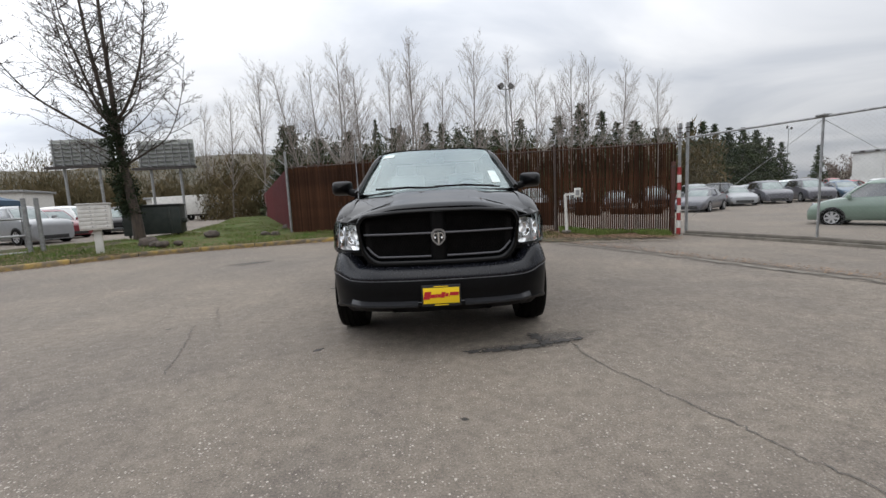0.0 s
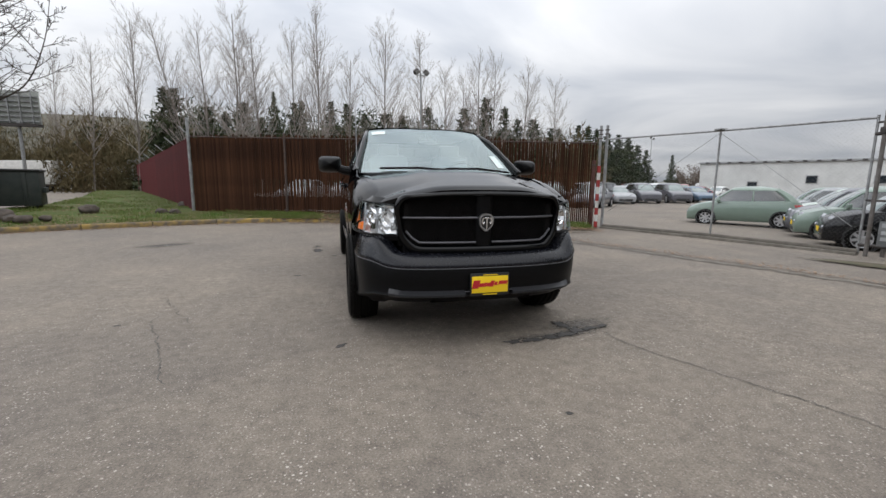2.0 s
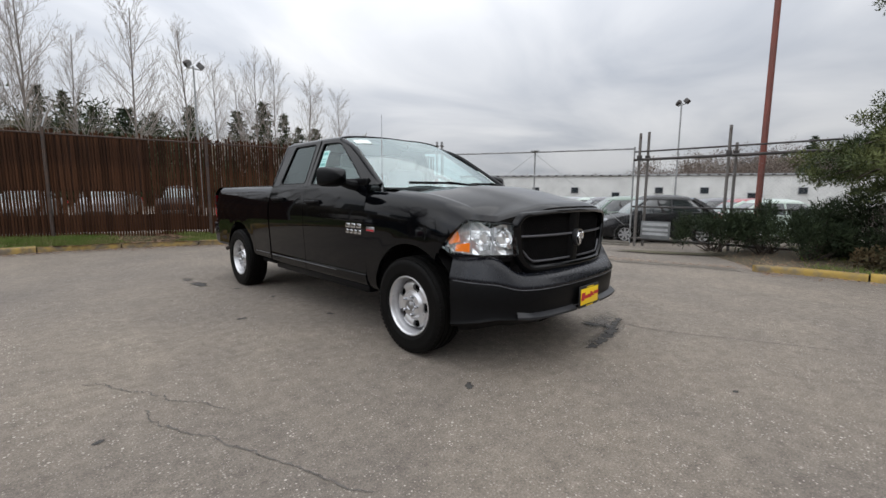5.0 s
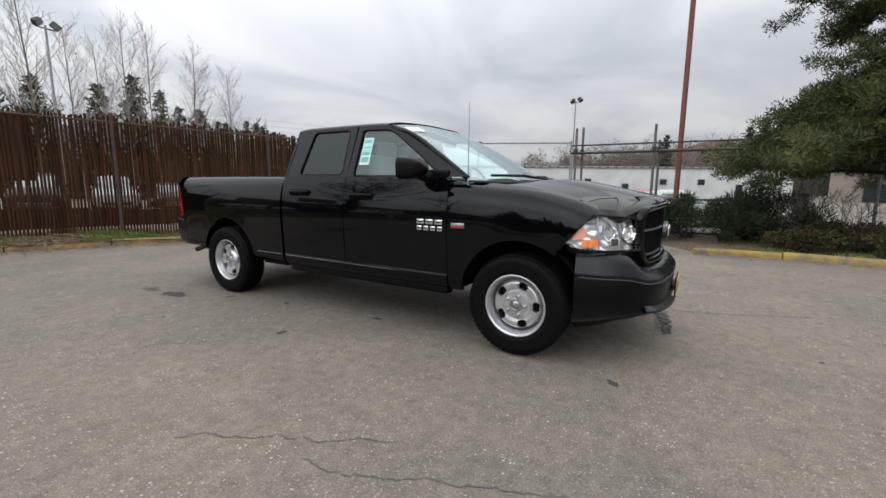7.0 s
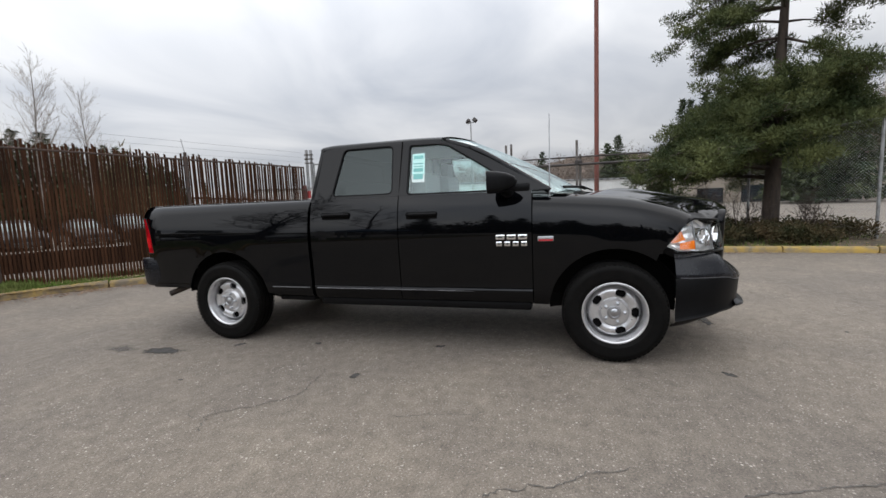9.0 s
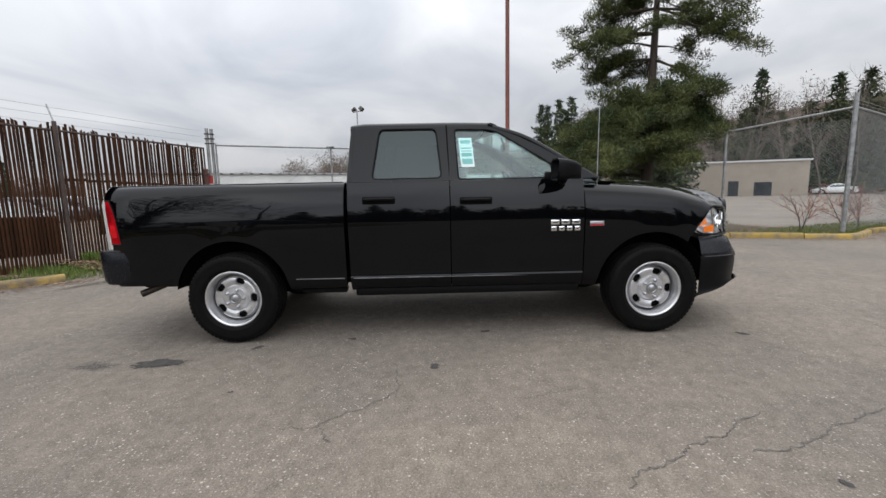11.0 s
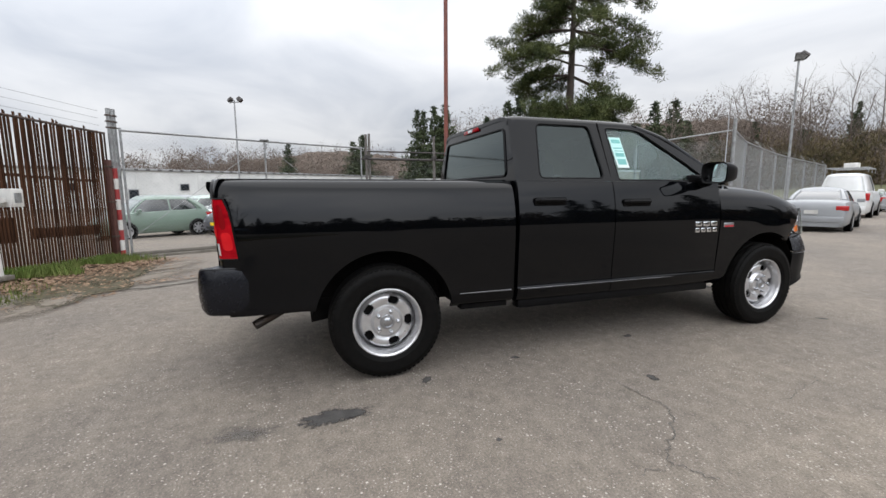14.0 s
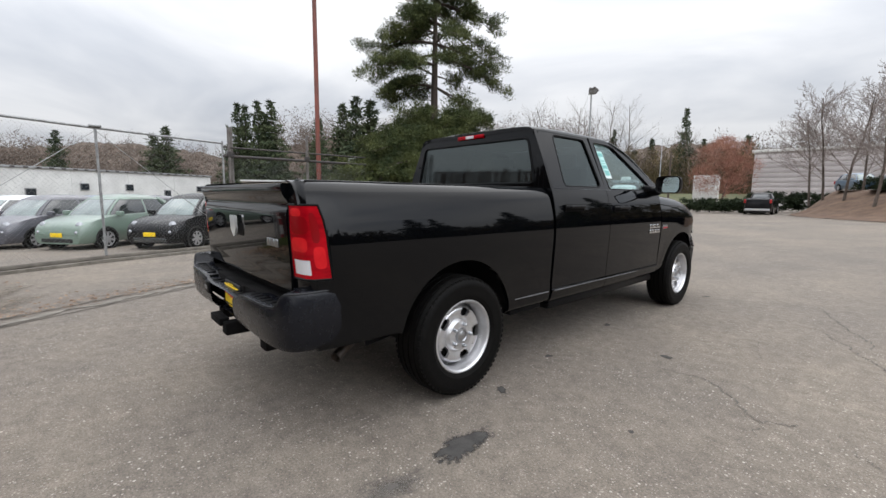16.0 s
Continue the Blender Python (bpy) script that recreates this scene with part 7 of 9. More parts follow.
def car(kind, colour, x, y, heading, label, yellow_plate=False, low=0.0, group="cars in the lot"):
    """heading: the way that the nose points, degrees from +x."""
    L, W, R, WB, FO, line, glass, roof_z = KINDS[kind]
    names = {"hatchback": "small_hatchback", "sedan": "sedan", "suv": "suv", "van": "panel_van", "pickup": "parked_pickup"}
    t = thing(names[kind], label, names[kind].replace("_", " "), group, at=(x, y, ground_z(x, y) + low), turn=heading - 90)
    mat = PAINTS[colour]
    hw = W / 2
    ys = spline([(a, b) for a, b in line], 44)
    bm = bmesh.new()
    bot = 0.20

    def sec(i, k):
        a, top = ys[int(i)]
        a = min(max(a, 0), L)
        f = min(a, L - a) / L
        w = hw * (0.80 + 0.20 * min(1.0, f / 0.10) ** 0.5)
        P = [(0.0, bot), (0.86, bot), (0.97, bot + 0.10), (1.0, bot + 0.5 * (top - bot)), (0.985, bot + 0.78 * (top - bot)), (0.93, top - 0.03), (0.80, top), (0.0, top + 0.02)]
        q = P[int(k)] if k < 8 else (-P[15 - int(k)][0], P[15 - int(k)][1])
        return Vector((q[0] * w, L / 2 - a, q[1]))
    sheet(bm, sec, list(range(44)), list(range(16)))
    bm.faces.ensure_lookup_table()
    for e in (0, 43):
        bm.faces.new([bm.verts.new(sec(e, k)) for k in range(16)])
    bmesh.ops.remove_doubles(bm, verts=bm.verts, dist=0.002)
    bmesh.ops.recalc_face_normals(bm, faces=bm.faces)
    body = part("body", bm, mat, t, smooth=45)
    gb, gt, hr, hb = glass
    zb = [float(np.interp(v, [p[0] for p in line], [p[1] for p in line])) for v in (gb, hb)]
    rz = roof_z - 0.12

    def cabin(u, h, grow=0.0):
        """The rounded greenhouse: u round it, h from the belt to the roof edge."""
        c, q = math.cos(2 * math.pi * u), math.sin(2 * math.pi * u)
        c, q = math.copysign(abs(c) ** 0.5, c), math.copysign(abs(q) ** 0.42, q)
        k = h + 0.16 * math.sin(math.pi * min(h, 1.0)) * (1 - h * 0.4) * -1
        wd = hw * (0.885 - 0.20 * k) + grow
        y0, y1 = L / 2 - (gb + (gt - gb) * k), L / 2 - (hb + (hr - hb) * k)
        y = (y0 + y1) / 2 + q * ((y0 - y1) / 2 + grow)
        zlow = zb[0] + (zb[1] - zb[0]) * (0.5 - q * 0.5) - 0.03
        return Vector((c * wd, y, zlow + (rz - zlow) * h))
    ring = list(np.linspace(0, 1, 40, endpoint=False))
    bm = bmesh.new()
    sheet(bm, lambda u, h: cabin(u, h), ring, [0, 0.25, 0.5, 0.75, 0.96], close_u=True)
    bmesh.ops.recalc_face_normals(bm, faces=bm.faces)
    part("window_glass", bm, C_GLASS if kind != "van" else mat, t, "dark car windows", smooth=60)
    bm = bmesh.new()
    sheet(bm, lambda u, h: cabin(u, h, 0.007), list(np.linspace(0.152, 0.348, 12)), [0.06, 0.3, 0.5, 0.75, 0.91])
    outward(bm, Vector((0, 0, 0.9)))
    part("windscreen", bm, C_SCREEN, t, "windscreen in a pale grey-green that stands in for reflected sky", smooth=60)
    bm = bmesh.new()

    def dome(u, k):
        h, sc, dz = ((0.92, 1.0, 0.0), (0.98, 1.0, 0.0), (1.0, 0.96, 0.022), (1.0, 0.82, 0.066), (1.0, 0.50, 0.106), (1.0, 0.02, 0.12))[int(k)]
        p = cabin(u, h, 0.010)
        mid = L / 2 - (gt + hr) / 2
        return Vector((p.x * sc, mid + (p.y - mid) * sc, p.z + dz))
    sheet(bm, dome, ring, list(range(6)), close_u=True)
    bmesh.ops.recalc_face_normals(bm, faces=bm.faces)
    part("roof", bm, mat, t, smooth=60)
    for u in (0.128, 0.372, 0.628, 0.872):
        bm = bmesh.new()
        tube(bm, [cabin(u, h, -0.002) for h in (0, 0.3, 0.6, 0.95)], [0.05, 0.038, 0.034, 0.034] if u < 0.5 else ([0.17, 0.15, 0.12, 0.09] if kind == "hatchback" else [0.10, 0.085, 0.07, 0.06]), 6)
        part("pillar", bm, mat, t)
    for s in (-1, 1):
        bm = bmesh.new()
        tube(bm, [cabin(0.0 if s > 0 else 0.5, h, -0.004) for h in (0, 0.3, 0.6, 0.95)], 0.03, 6)
        part("pillar", bm, mat if kind == "hatchback" else C_BLACK, t)
        bm = bmesh.new()
        my = L / 2 - gb - 0.32
        box(bm, s * hw * 0.92, s * (hw + 0.14), my - 0.05, my + 0.06, zb[0] + 0.0, zb[0] + 0.13, 0.03)
        part("door_mirror", bm, mat, t)
        for wy in (L / 2 - FO, L / 2 - FO - WB):
            # black disc on the body side stands in for the shaded arch opening
            bm = bmesh.new()
            lathe(bm, [(0.0, R * 1.14), (0.012, R * 1.14), (0.012, R * 0.3), (0.0, R * 0.3)], 18, Matrix.Translation((s * (hw - 0.004), wy, R)) @ Matrix.Diagonal((s, 1, 1, 1)))
            part("arch_shade_disc", bm, C_BLACK, body)
            bm = bmesh.new()
            lathe(bm, [(-0.18, R * 0.6), (-0.18, R * 0.95), (-0.12, R), (0.0, R), (0.018, R * 0.97), (0.026, R * 0.82), (0.022, R * 0.66)], 20, Matrix.Translation((s * hw, wy, R)) @ Matrix.Diagonal((s, 1, 1, 1)))
            wh = part("wheel", bm, P_TYRE, t)
            bm = bmesh.new()
            mm = Matrix.Translation((s * hw, wy, R)) @ Matrix.Diagonal((s, 1, 1, 1))
            lathe(bm, [(0.020, R * 0.68), (0.010, R * 0.60), (0.0, R * 0.58)], 24, mm)
            lathe(bm, [(0.014, R * 0.20), (0.022, R * 0.16), (0.022, 0.002)], 12, mm)
            for k in range(7):
                box(bm, 0.004, 0.016, -0.03, 0.03, 0.02, R * 0.62, 0, mm @ Matrix.Rotation(2 * math.pi * k / 7, 4, "X"))
            part("rim", bm, C_HUB, wh)
        if kind == "hatchback":
            for z, yy, rr in ((0.68, L / 2 - 0.13, 0.092), (0.50, L / 2 - 0.02, 0.045)):
                bm = bmesh.new()
                lathe(bm, [(-0.06, rr), (0.015, rr), (0.035, rr * 0.7), (0.042, 0.002)], 18, Matrix.Translation((s * hw * 0.70, yy, z)) @ Matrix.Rotation(radians(90 - 22 * s), 4, "Z") @ Matrix.Rotation(radians(-18), 4, "Y"))
                part("headlamp", bm, C_LAMP, t)
        else:
            zl = line[1][1] - 0.04
            bm = bmesh.new()
            box(bm, s * hw * 0.52, s * hw * 0.90, L / 2 - 0.30, L / 2 - 0.07, zl - 0.10, zl + 0.02, 0.03)
            part("headlamp", bm, C_LAMP, t)
        zt = line[-2][1] - 0.04
        bm = bmesh.new()
        box(bm, s * hw * (0.80 if kind in ("van", "pickup") else 0.62), s * hw * 0.95, -L / 2 + 0.025, -L / 2 + 0.30, zt - (0.30 if kind in ("van", "pickup", "suv") else 0.15), zt, 0.02)
        part("tail_lamp", bm, C_TAIL, t)
    if kind == "hatchback":
        for s in (-1, 1):
            bm = bmesh.new()
            tube(bm, [(s * 0.09, L / 2 - 0.055, 0.585), (s * 0.34, L / 2 - 0.085, 0.605)], 0.014, 6)
            part("whisker_trim", bm, C_HUB, t, "chrome trim strip")
        bm = bmesh.new()
        box(bm, -hw * 0.80, hw * 0.80, L / 2 - 0.12, L / 2 + 0.004, 0.425, 0.47, 0.015)
        part("bumper_crease", bm, mat, t)
    bm = bmesh.new()
    box(bm, -hw * 0.58, hw * 0.58, L / 2 - 0.05, L / 2 + 0.012, 0.23, 0.34 if kind == "hatchback" else 0.42, 0.02)
    part("front_bumper", bm, C_BLACK if colour != "black" else C_GLASS, t)
    bm = bmesh.new()
    box(bm, -hw * 0.86, hw * 0.86, -L / 2 - 0.03, -L / 2 + 0.10, 0.34, 0.52, 0.03)
    part("rear_bumper", bm, mat if kind != "pickup" else C_HUB, t)
    bm = bmesh.new()
    box(bm, -0.17, 0.17, -L / 2 - 0.036, -L / 2 - 0.031, 0.60 if kind != "pickup" else 0.4, 0.72 if kind != "pickup" else 0.52)
    part("plate", bm, M_WHITE, t)
    if yellow_plate:
        bm = bmesh.new()
        box(bm, -0.17, 0.17, L / 2 + 0.008, L / 2 + 0.022, 0.375, 0.485, 0.003)
        part("plate", bm, P_YELLOW, t, "yellow dealer plate")
    if kind == "pickup":
        bm = bmesh.new()
        box(bm, -hw * 0.82, hw * 0.82, -L / 2 + 0.08, L / 2 - 4.0, 1.315, 1.345, 0.005)
        part("bed_opening", bm, C_BLACK, t)
    return t


H1 = 130.5
car("hatchback", "green", 14.15, 9.14, 127.5, "mint green small hatchback standing in the car lot", low=-0.02)
row = [("black", 11.5, 2.5), ("green", 13.1, 4.3), ("grey", 14.75, 5.75), ("white", 16.75, 6.75), ("pale", 18.4, 8.3), ("silver", 19.9, 9.9), ("green", 21.5, 11.4)]
for c, x, y in row:
    car("hatchback", c, x, y, H1, {"black": "black", "green": "mint green", "grey": "dark grey", "white": "white", "pale": "pale green", "silver": "silver"}[c] + " small hatchback with yellow plate in the lot", True)
hdir = Vector((math.cos(radians(H1)), math.sin(radians(H1)), 0))
pdir = Vector((hdir.y, -hdir.x, 0))
rnd = random.Random(5)
cols = ["silver", "white", "grey", "black", "red", "silver", "pale", "white", "blue", "grey"]
words = {"silver": "silver", "white": "white", "grey": "dark grey", "black": "black", "red": "red", "pale": "pale green", "blue": "dark blue", "green": "mint green", "darkred": "maroon"}
for r in range(1, 5):
    for k in range(-3, 6):
        p = Vector((12.2, 3.3, 0)) - hdir * (5.2 * r + (1.5 if r > 2 else 0)) + pdir * (2.35 * k + 0.4 * r)
        if p.x < 10.8 or p.x > 40 or (p.y < 0.8 and (r, k) != (1, 0)):
            continue
        kd = rnd.choice(["hatchback", "sedan", "suv", "hatchback", "sedan"])
        c = rnd.choice(cols)
        if c == "red" and r < 3:
            c = "silver"
        if r == 1 and k in (0, 1):
            kd, c = "hatchback", "red" if k else "pale"
        car(kd, c, p.x + rnd.uniform(-.2, .2), p.y + rnd.uniform(-.2, .2), H1 + rnd.choice([0, 0, 180]), words[c] + " " + ("small hatchback" if kd == "hatchback" else kd) + " parked in the back rows of the lot", kd == "hatchback")
north = [("sedan", "grey", 16.2, 22.0, 222), ("suv", "black", 21.6, 28.2, 35), ("sedan", "silver", 28.2, 34.8, 215), ("sedan", "silver", 31.2, 38.8, 215), ("suv", "white", 31.0, 33.6, 205), ("sedan", "grey", 37.5, 44.5, 215), ("sedan", "red", 36.2, 33.4, 205), ("sedan", "white", 41.5, 35.8, 200), ("suv", "silver", 35.0, 42.0, 220), ("sedan", "grey", 33.5, 46.5, 215), ("suv", "black", 39.5, 48.0, 35), ("sedan", "darkred", 42.5, 44.0, 210), ("sedan", "silver", 45.0, 47.5, 30), ("suv", "grey", 47.5, 43.5, 210), ("sedan", "white", 36.5, 50.0, 215), ("sedan", "black", 49.0, 47.0, 200)]
for kd, c, x, y, h in north:
    car(kd, c, x, y, h, words[c] + " " + kd + " parked at the north end of the lot")
for k in range(2, 14):
    c = rnd.choice(["grey", "silver", "black", "grey", "blue"])
    car(rnd.choice(["sedan", "suv"]), c, -9 + k * 3.1, 23.5 + 0.4 * k + rnd.uniform(-.4, .4), 250, words[c] + " car parked in the row behind the slatted fence")
for k in range(16):
    c = rnd.choice(["white", "silver", "white", "grey", "red"])
    car(rnd.choice(["van", "suv"]), c, 38 + k * 2.9, 62 - k * 1.1, 240, words[c] + " vehicle in the far row of the lot")
wl = [("pickup", "silver", -21.0, 17.2, -20), ("suv", "darkred", -22.3, 20.4, -20), ("van", "white", -23.6, 23.4, -15), ("suv", "black", -20.8, 24.0, -55), ("sedan", "grey", -20.2, 27.0, -60), ("pickup", "black", -26.0, 28.5, -25)]
for kd, c, x, y, h in wl:
    car(kd, c, x, y, h, words[c] + " " + ("pickup" if kd == "pickup" else kd) + " parked in the west car park", group="cars in the west car park")
street = [("sedan", "silver", 6.3, -13.4, -66, "silver sedan parked at the kerb"), ("van", "white", 11.5, -24.6, -68, "white panel van with a ladder rack parked at the kerb"), ("suv", "silver", 14.5, -36.0, -68, "silver car parked farther along the kerb"), ("sedan", "green", 19.5, -44.0, 175, "grey-green sedan standing across the road"), ("sedan", "silver", 29.5, -62.0, 180, "silver sedan by the far grass slope"), ("sedan", "red", 57.0, -53.5, 60, "red car behind the chain-link fence"), ("sedan", "white", 53.0, -52.3, 60, "white car behind the chain-link fence"),
          ("pickup", "black", 6.7, -40.2, -84, "black pickup parked by the mulch bank"), ("sedan", "silver", 8.6, -45.5, -72, "silver sedan parked by the mulch bank")]
for kd, c, x, y, h, lab in street:
    parked = car(kd, c, x, y, h, lab, group="cars along the road")
    if kd == "van":
        parked.scale = (1.16, 1.1, 1.22)
for c, x, y in (("blue", 1.4, -49.2), ("silver", -1.4, -50.6), ("black", -4.4, -51.6)):
    car("suv", c, x, y, 120, words[c] + " car parked on top of the mulch bank", low=1.95, group="cars on the bank")
rack = thing("roof_rack", "metal ladder rack with boxes on the van", "roof rack", at=(11.5, -24.6, 2.13), turn=-158)
bm = bmesh.new()
for yy in (-1.6, 0, 1.6):
    tube(bm, [(-0.8, yy, 0), (-0.8, yy, 0.25), (0.8, yy, 0.25), (0.8, yy, 0)], 0.025, 6)
for xx in (-0.8, 0.8):
    tube(bm, [(xx, -1.7, 0.25), (xx, 1.7, 0.25)], 0.025, 6)
part("bars", bm, M_GALV, rack)
bm = bmesh.new()
box(bm, -0.3, 0.3, -0.4, 0.3, 0.27, 0.55, 0.02)
part("crate", bm, M_WHITE, rack)

# ---- buildings ----
wh = thing("warehouse", "long low off-white warehouse with a row of small windows", "warehouse", kind="structure")
WA, WB_ = Vector((43.2, 40.2, -0.6)), Vector((72.0, -12.0, -0.6))
wd = (WB_ - WA).normalized()
wlen = (WB_ - WA).length
wm = Matrix.Translation(WA) @ Matrix.Rotation(math.atan2(wd.y, wd.x), 4, "Z")


def wpart(name, bm, mat, label="", smooth=30, parent=None):
    bmesh.ops.transform(bm, matrix=wm, verts=bm.verts)
    return part(name, bm, mat, parent or wh, label, smooth=smooth)


bm = bmesh.new()
box(bm, 0, wlen, 0, 28, 0, 4.35)
wpart("wall", bm, M_CONCRETE, smooth=0)
bm = bmesh.new()
box(bm, -0.15, wlen + 0.15, -0.15, 28.15, 4.35, 4.62, 0.03)
wpart("roof_edge", bm, M_GALV)
for k in np.arange(0.6, wlen - 0.4, 1.15):
    bm = bmesh.new()
    box(bm, k, k + 0.34, -0.30, -0.15, 4.40, 4.56)
    wpart("eave_bracket", bm, M_DARKPIPE, smooth=0)
k = 2.2
while k < wlen - 2:
    bm = bmesh.new()
    box(bm, k, k + 0.12, -0.06, 0.0, 0, 4.35)
    wpart("pilaster", bm, M_CONCRETE)
    k += 6.4
for i, k in enumerate(np.arange(5.0, wlen - 2, 5.2)):
    door = i % 3 == 0
    bm = bmesh.new()
    box(bm, k, k + 1.0, -0.10, -0.02, 0.0 if door else 2.1, 2.3 if door else 2.95)
    wf = wpart("door" if door else "window", bm, M_GALV)
    bm = bmesh.new()
    box(bm, k + 0.08, k + 0.92, -0.13, -0.09, 0.05 if door else 2.18, 2.2 if door else 2.87)
    wpart("pane", bm, M_DARKGLASS, parent=wf)

tan = thing("tan_building", "single-storey tan block building with dark openings", "building", kind="structure")
tm = Matrix.Translation((58.8, -27.3, -0.5)) @ Matrix.Rotation(math.atan2(-19.0, -7.0), 4, "Z")
bm = bmesh.new()
box(bm, -14, 0.2, 0, 14, 0, 3.6)
box(bm, 0.2, 21, -1, 16, 0, 4.7)
bmesh.ops.transform(bm, matrix=tm, verts=bm.verts)
part("wall", bm, M_TAN, tan, smooth=0)
for a, b, z0, z1, y0 in ((-11, -8, 0.2, 2.2, 0), (-6, -3.2, 0.2, 2.4, 0), (-2.2, -0.6, 0.2, 2.4, 0), (12, 13.2, 0, 2.2, -1), (15, 17, 0.2, 2.0, -1), (3, 5, 1.2, 2.2, -1)):
    bm = bmesh.new()
    box(bm, a, b, y0 - 0.06, y0 + 0.06, z0, z1)
    bmesh.ops.transform(bm, matrix=tm, verts=bm.verts)
    part("window", bm, M_DARKGLASS, tan, smooth=0)
bm = bmesh.new()
box(bm, -14.2, 0.3, -0.2, 14.2, 3.6, 3.8)
box(bm, 0.1, 21.2, -1.2, 16.2, 4.7, 4.9)
box(bm, 3, 6, 4, 7, 4.9, 5.8, 0.05)
bmesh.ops.transform(bm, matrix=tm, verts=bm.verts)
part("roof", bm, M_CONCRETE, tan, smooth=0)

ob_ = thing("office_building", "pale low office building behind the bare trees", "building", kind="structure", at=(6, -112, 2.0), turn=8)
bm = bmesh.new()
box(bm, -26, 14, -8, 8, -1, 4.2)
part("wall", bm, M_CONCRETE, ob_, smooth=0)
bm = bmesh.new()
f = [bm.verts.new(p) for p in ((-27, -9, 4.2), (15, -9, 4.2), (15, 9, 4.2), (-27, 9, 4.2), (-22, 0, 6.6), (10, 0, 6.6))]
for idx in ((0, 1, 5, 4), (2, 3, 4, 5), (1, 2, 5), (3, 0, 4), (3, 2, 1, 0)):
    bm.faces.new([f[j] for j in idx])
bmesh.ops.recalc_face_normals(bm, faces=bm.faces)
part("roof", bm, M_GALV, ob_, smooth=0)
for k in range(10):
    bm = bmesh.new()
    box(bm, -24 + k * 3.7, -22.2 + k * 3.7, 7.95, 8.06, 0.8, 2.6)
    part("window", bm, M_DARKGLASS, ob_, smooth=0)
for x, y, w, d, h, turn_, nm in ((-34, 62, 16, 8, 3.0, 15, "white flat-roofed shed beyond the west car park"), (-58, 52, 10, 8, 4.5, 20, "pale house beyond the west car park"), (-20.5, 58, 9, 7, 3.2, 20, "pale shed behind the hedge")):
    sh = thing("shed", nm, "shed", kind="structure", at=(x, y, 0), turn=turn_)
    bm = bmesh.new()
    box(bm, -w / 2, w / 2, -d / 2, d / 2, 0, h)
    part("wall", bm, M_WHITE, sh, smooth=0)
    bm = bmesh.new()
    box(bm, -w / 2 - .3, w / 2 + .3, -d / 2 - .3, d / 2 + .3, h, h + 0.3, 0.05)
    part("roof", bm, M_GALV, sh, smooth=0)
    for k in range(int(w // 3)):
        bm = bmesh.new()
        box(bm, -w / 2 + 1 + k * 3, -w / 2 + 2.2 + k * 3, -d / 2 - 0.06, -d / 2 + 0.02, 0.9, 2.1)
        part("window", bm, M_DARKGLASS, sh, smooth=0)

# ---- billboards ----
for x0, x1, y, dz in ((-39.8, -33.4, 41.2, 0.55), (-30.8, -25.0, 41.0, 0.0)):
    bb = thing("billboard", "weathered grey back of a roadside billboard with steel bracing", "billboard", "billboards", at=(0, y, dz))
    bm = bmesh.new()
    box(bm, x0, x1, 0, 0.15, 5.85, 8.55, 0.02)
    part("panel", bm, material("weathered_board", (0.22, 0.24, 0.22), 0.8, second=(0.40, 0.41, 0.38), scale=1.2), bb)
    for k in range(6):
        bm = bmesh.new()
        box(bm, x0, x1, -0.18, -0.05, 6.0 + k * 0.41, 6.10 + k * 0.41)
        part("batten", bm, M_GALV, bb)
    for k in range(7):
        xx = x0 + 0.4 + k * (x1 - x0 - 0.8) / 6
        bm = bmesh.new()
        box(bm, xx - 0.03, xx + 0.03, -0.30, -0.18, 5.75, 8.55)
        part("stud", bm, M_GALV, bb)
    bm = bmesh.new()
    box(bm, x0 - 0.2, x1 + 0.2, -0.9, -0.1, 5.58, 5.80)
    part("catwalk", bm, M_DARKPIPE, bb)
    for xx in (x0 + 1.4, x1 - 1.4):
        bm = bmesh.new()
        tube(bm, [(xx, -0.35, -0.8), (xx, -0.35, 6.0)], 0.13, 10)
        part("leg", bm, M_GALV, bb)

# ---- mailboxes, skip, boulders, bollard, pipe gate ----
mb = thing("cluster_mailbox", "white cluster mailbox cabinet on a pedestal", "mailbox", at=(-9.75, 8.0, 0.18), turn=33)
bm = bmesh.new()
box(bm, -0.36, 0.36, -0.22, 0.22, 0.64, 1.36, 0.015)
part("cabinet", bm, M_WHITE, mb)
bm = bmesh.new()
box(bm, -0.09, 0.09, -0.09, 0.09, -0.1, 0.64, 0.01)
part("pedestal", bm, M_WHITE, mb)
bm = bmesh.new()
box(bm, -0.39, 0.39, -0.25, 0.25, 1.36, 1.39, 0.008)
part("lid", bm, M_WHITE, mb)
for cx in (0, 1):
    for r in range(6):
        bm = bmesh.new()
        box(bm, -0.33 + cx * 0.34, -0.02 + cx * 0.34, -0.232, -0.222, 0.68 + r * 0.11, 0.775 + r * 0.11, 0.003)
        dr = part("mail_door", bm, M_WHITE, mb)
        bm = bmesh.new()
        box(bm, -0.09 + cx * 0.34, -0.06 + cx * 0.34, -0.238, -0.232, 0.72 + r * 0.11, 0.745 + r * 0.11)
        part("lock", bm, M_GALV, dr)
M_SKIP = material("dark_green_skip", (0.012, 0.020, 0.017), 0.6, second=(0.03, 0.035, 0.03), scale=5)
sk = thing("dumpster", "dark green steel dumpster with a black lid", "dumpster", at=(-11.35, 13.0, 0.28), turn=22)
bm = bmesh.new()
box(bm, -0.95, 0.95, -0.65, 0.65, 0.10, 1.18, 0.02)
part("bin", bm, M_SKIP, sk)
bm = bmesh.new()
box(bm, -1.0, 1.0, -0.70, 0.70, 1.18, 1.26, 0.03)
part("lid", bm, C_BLACK, sk)
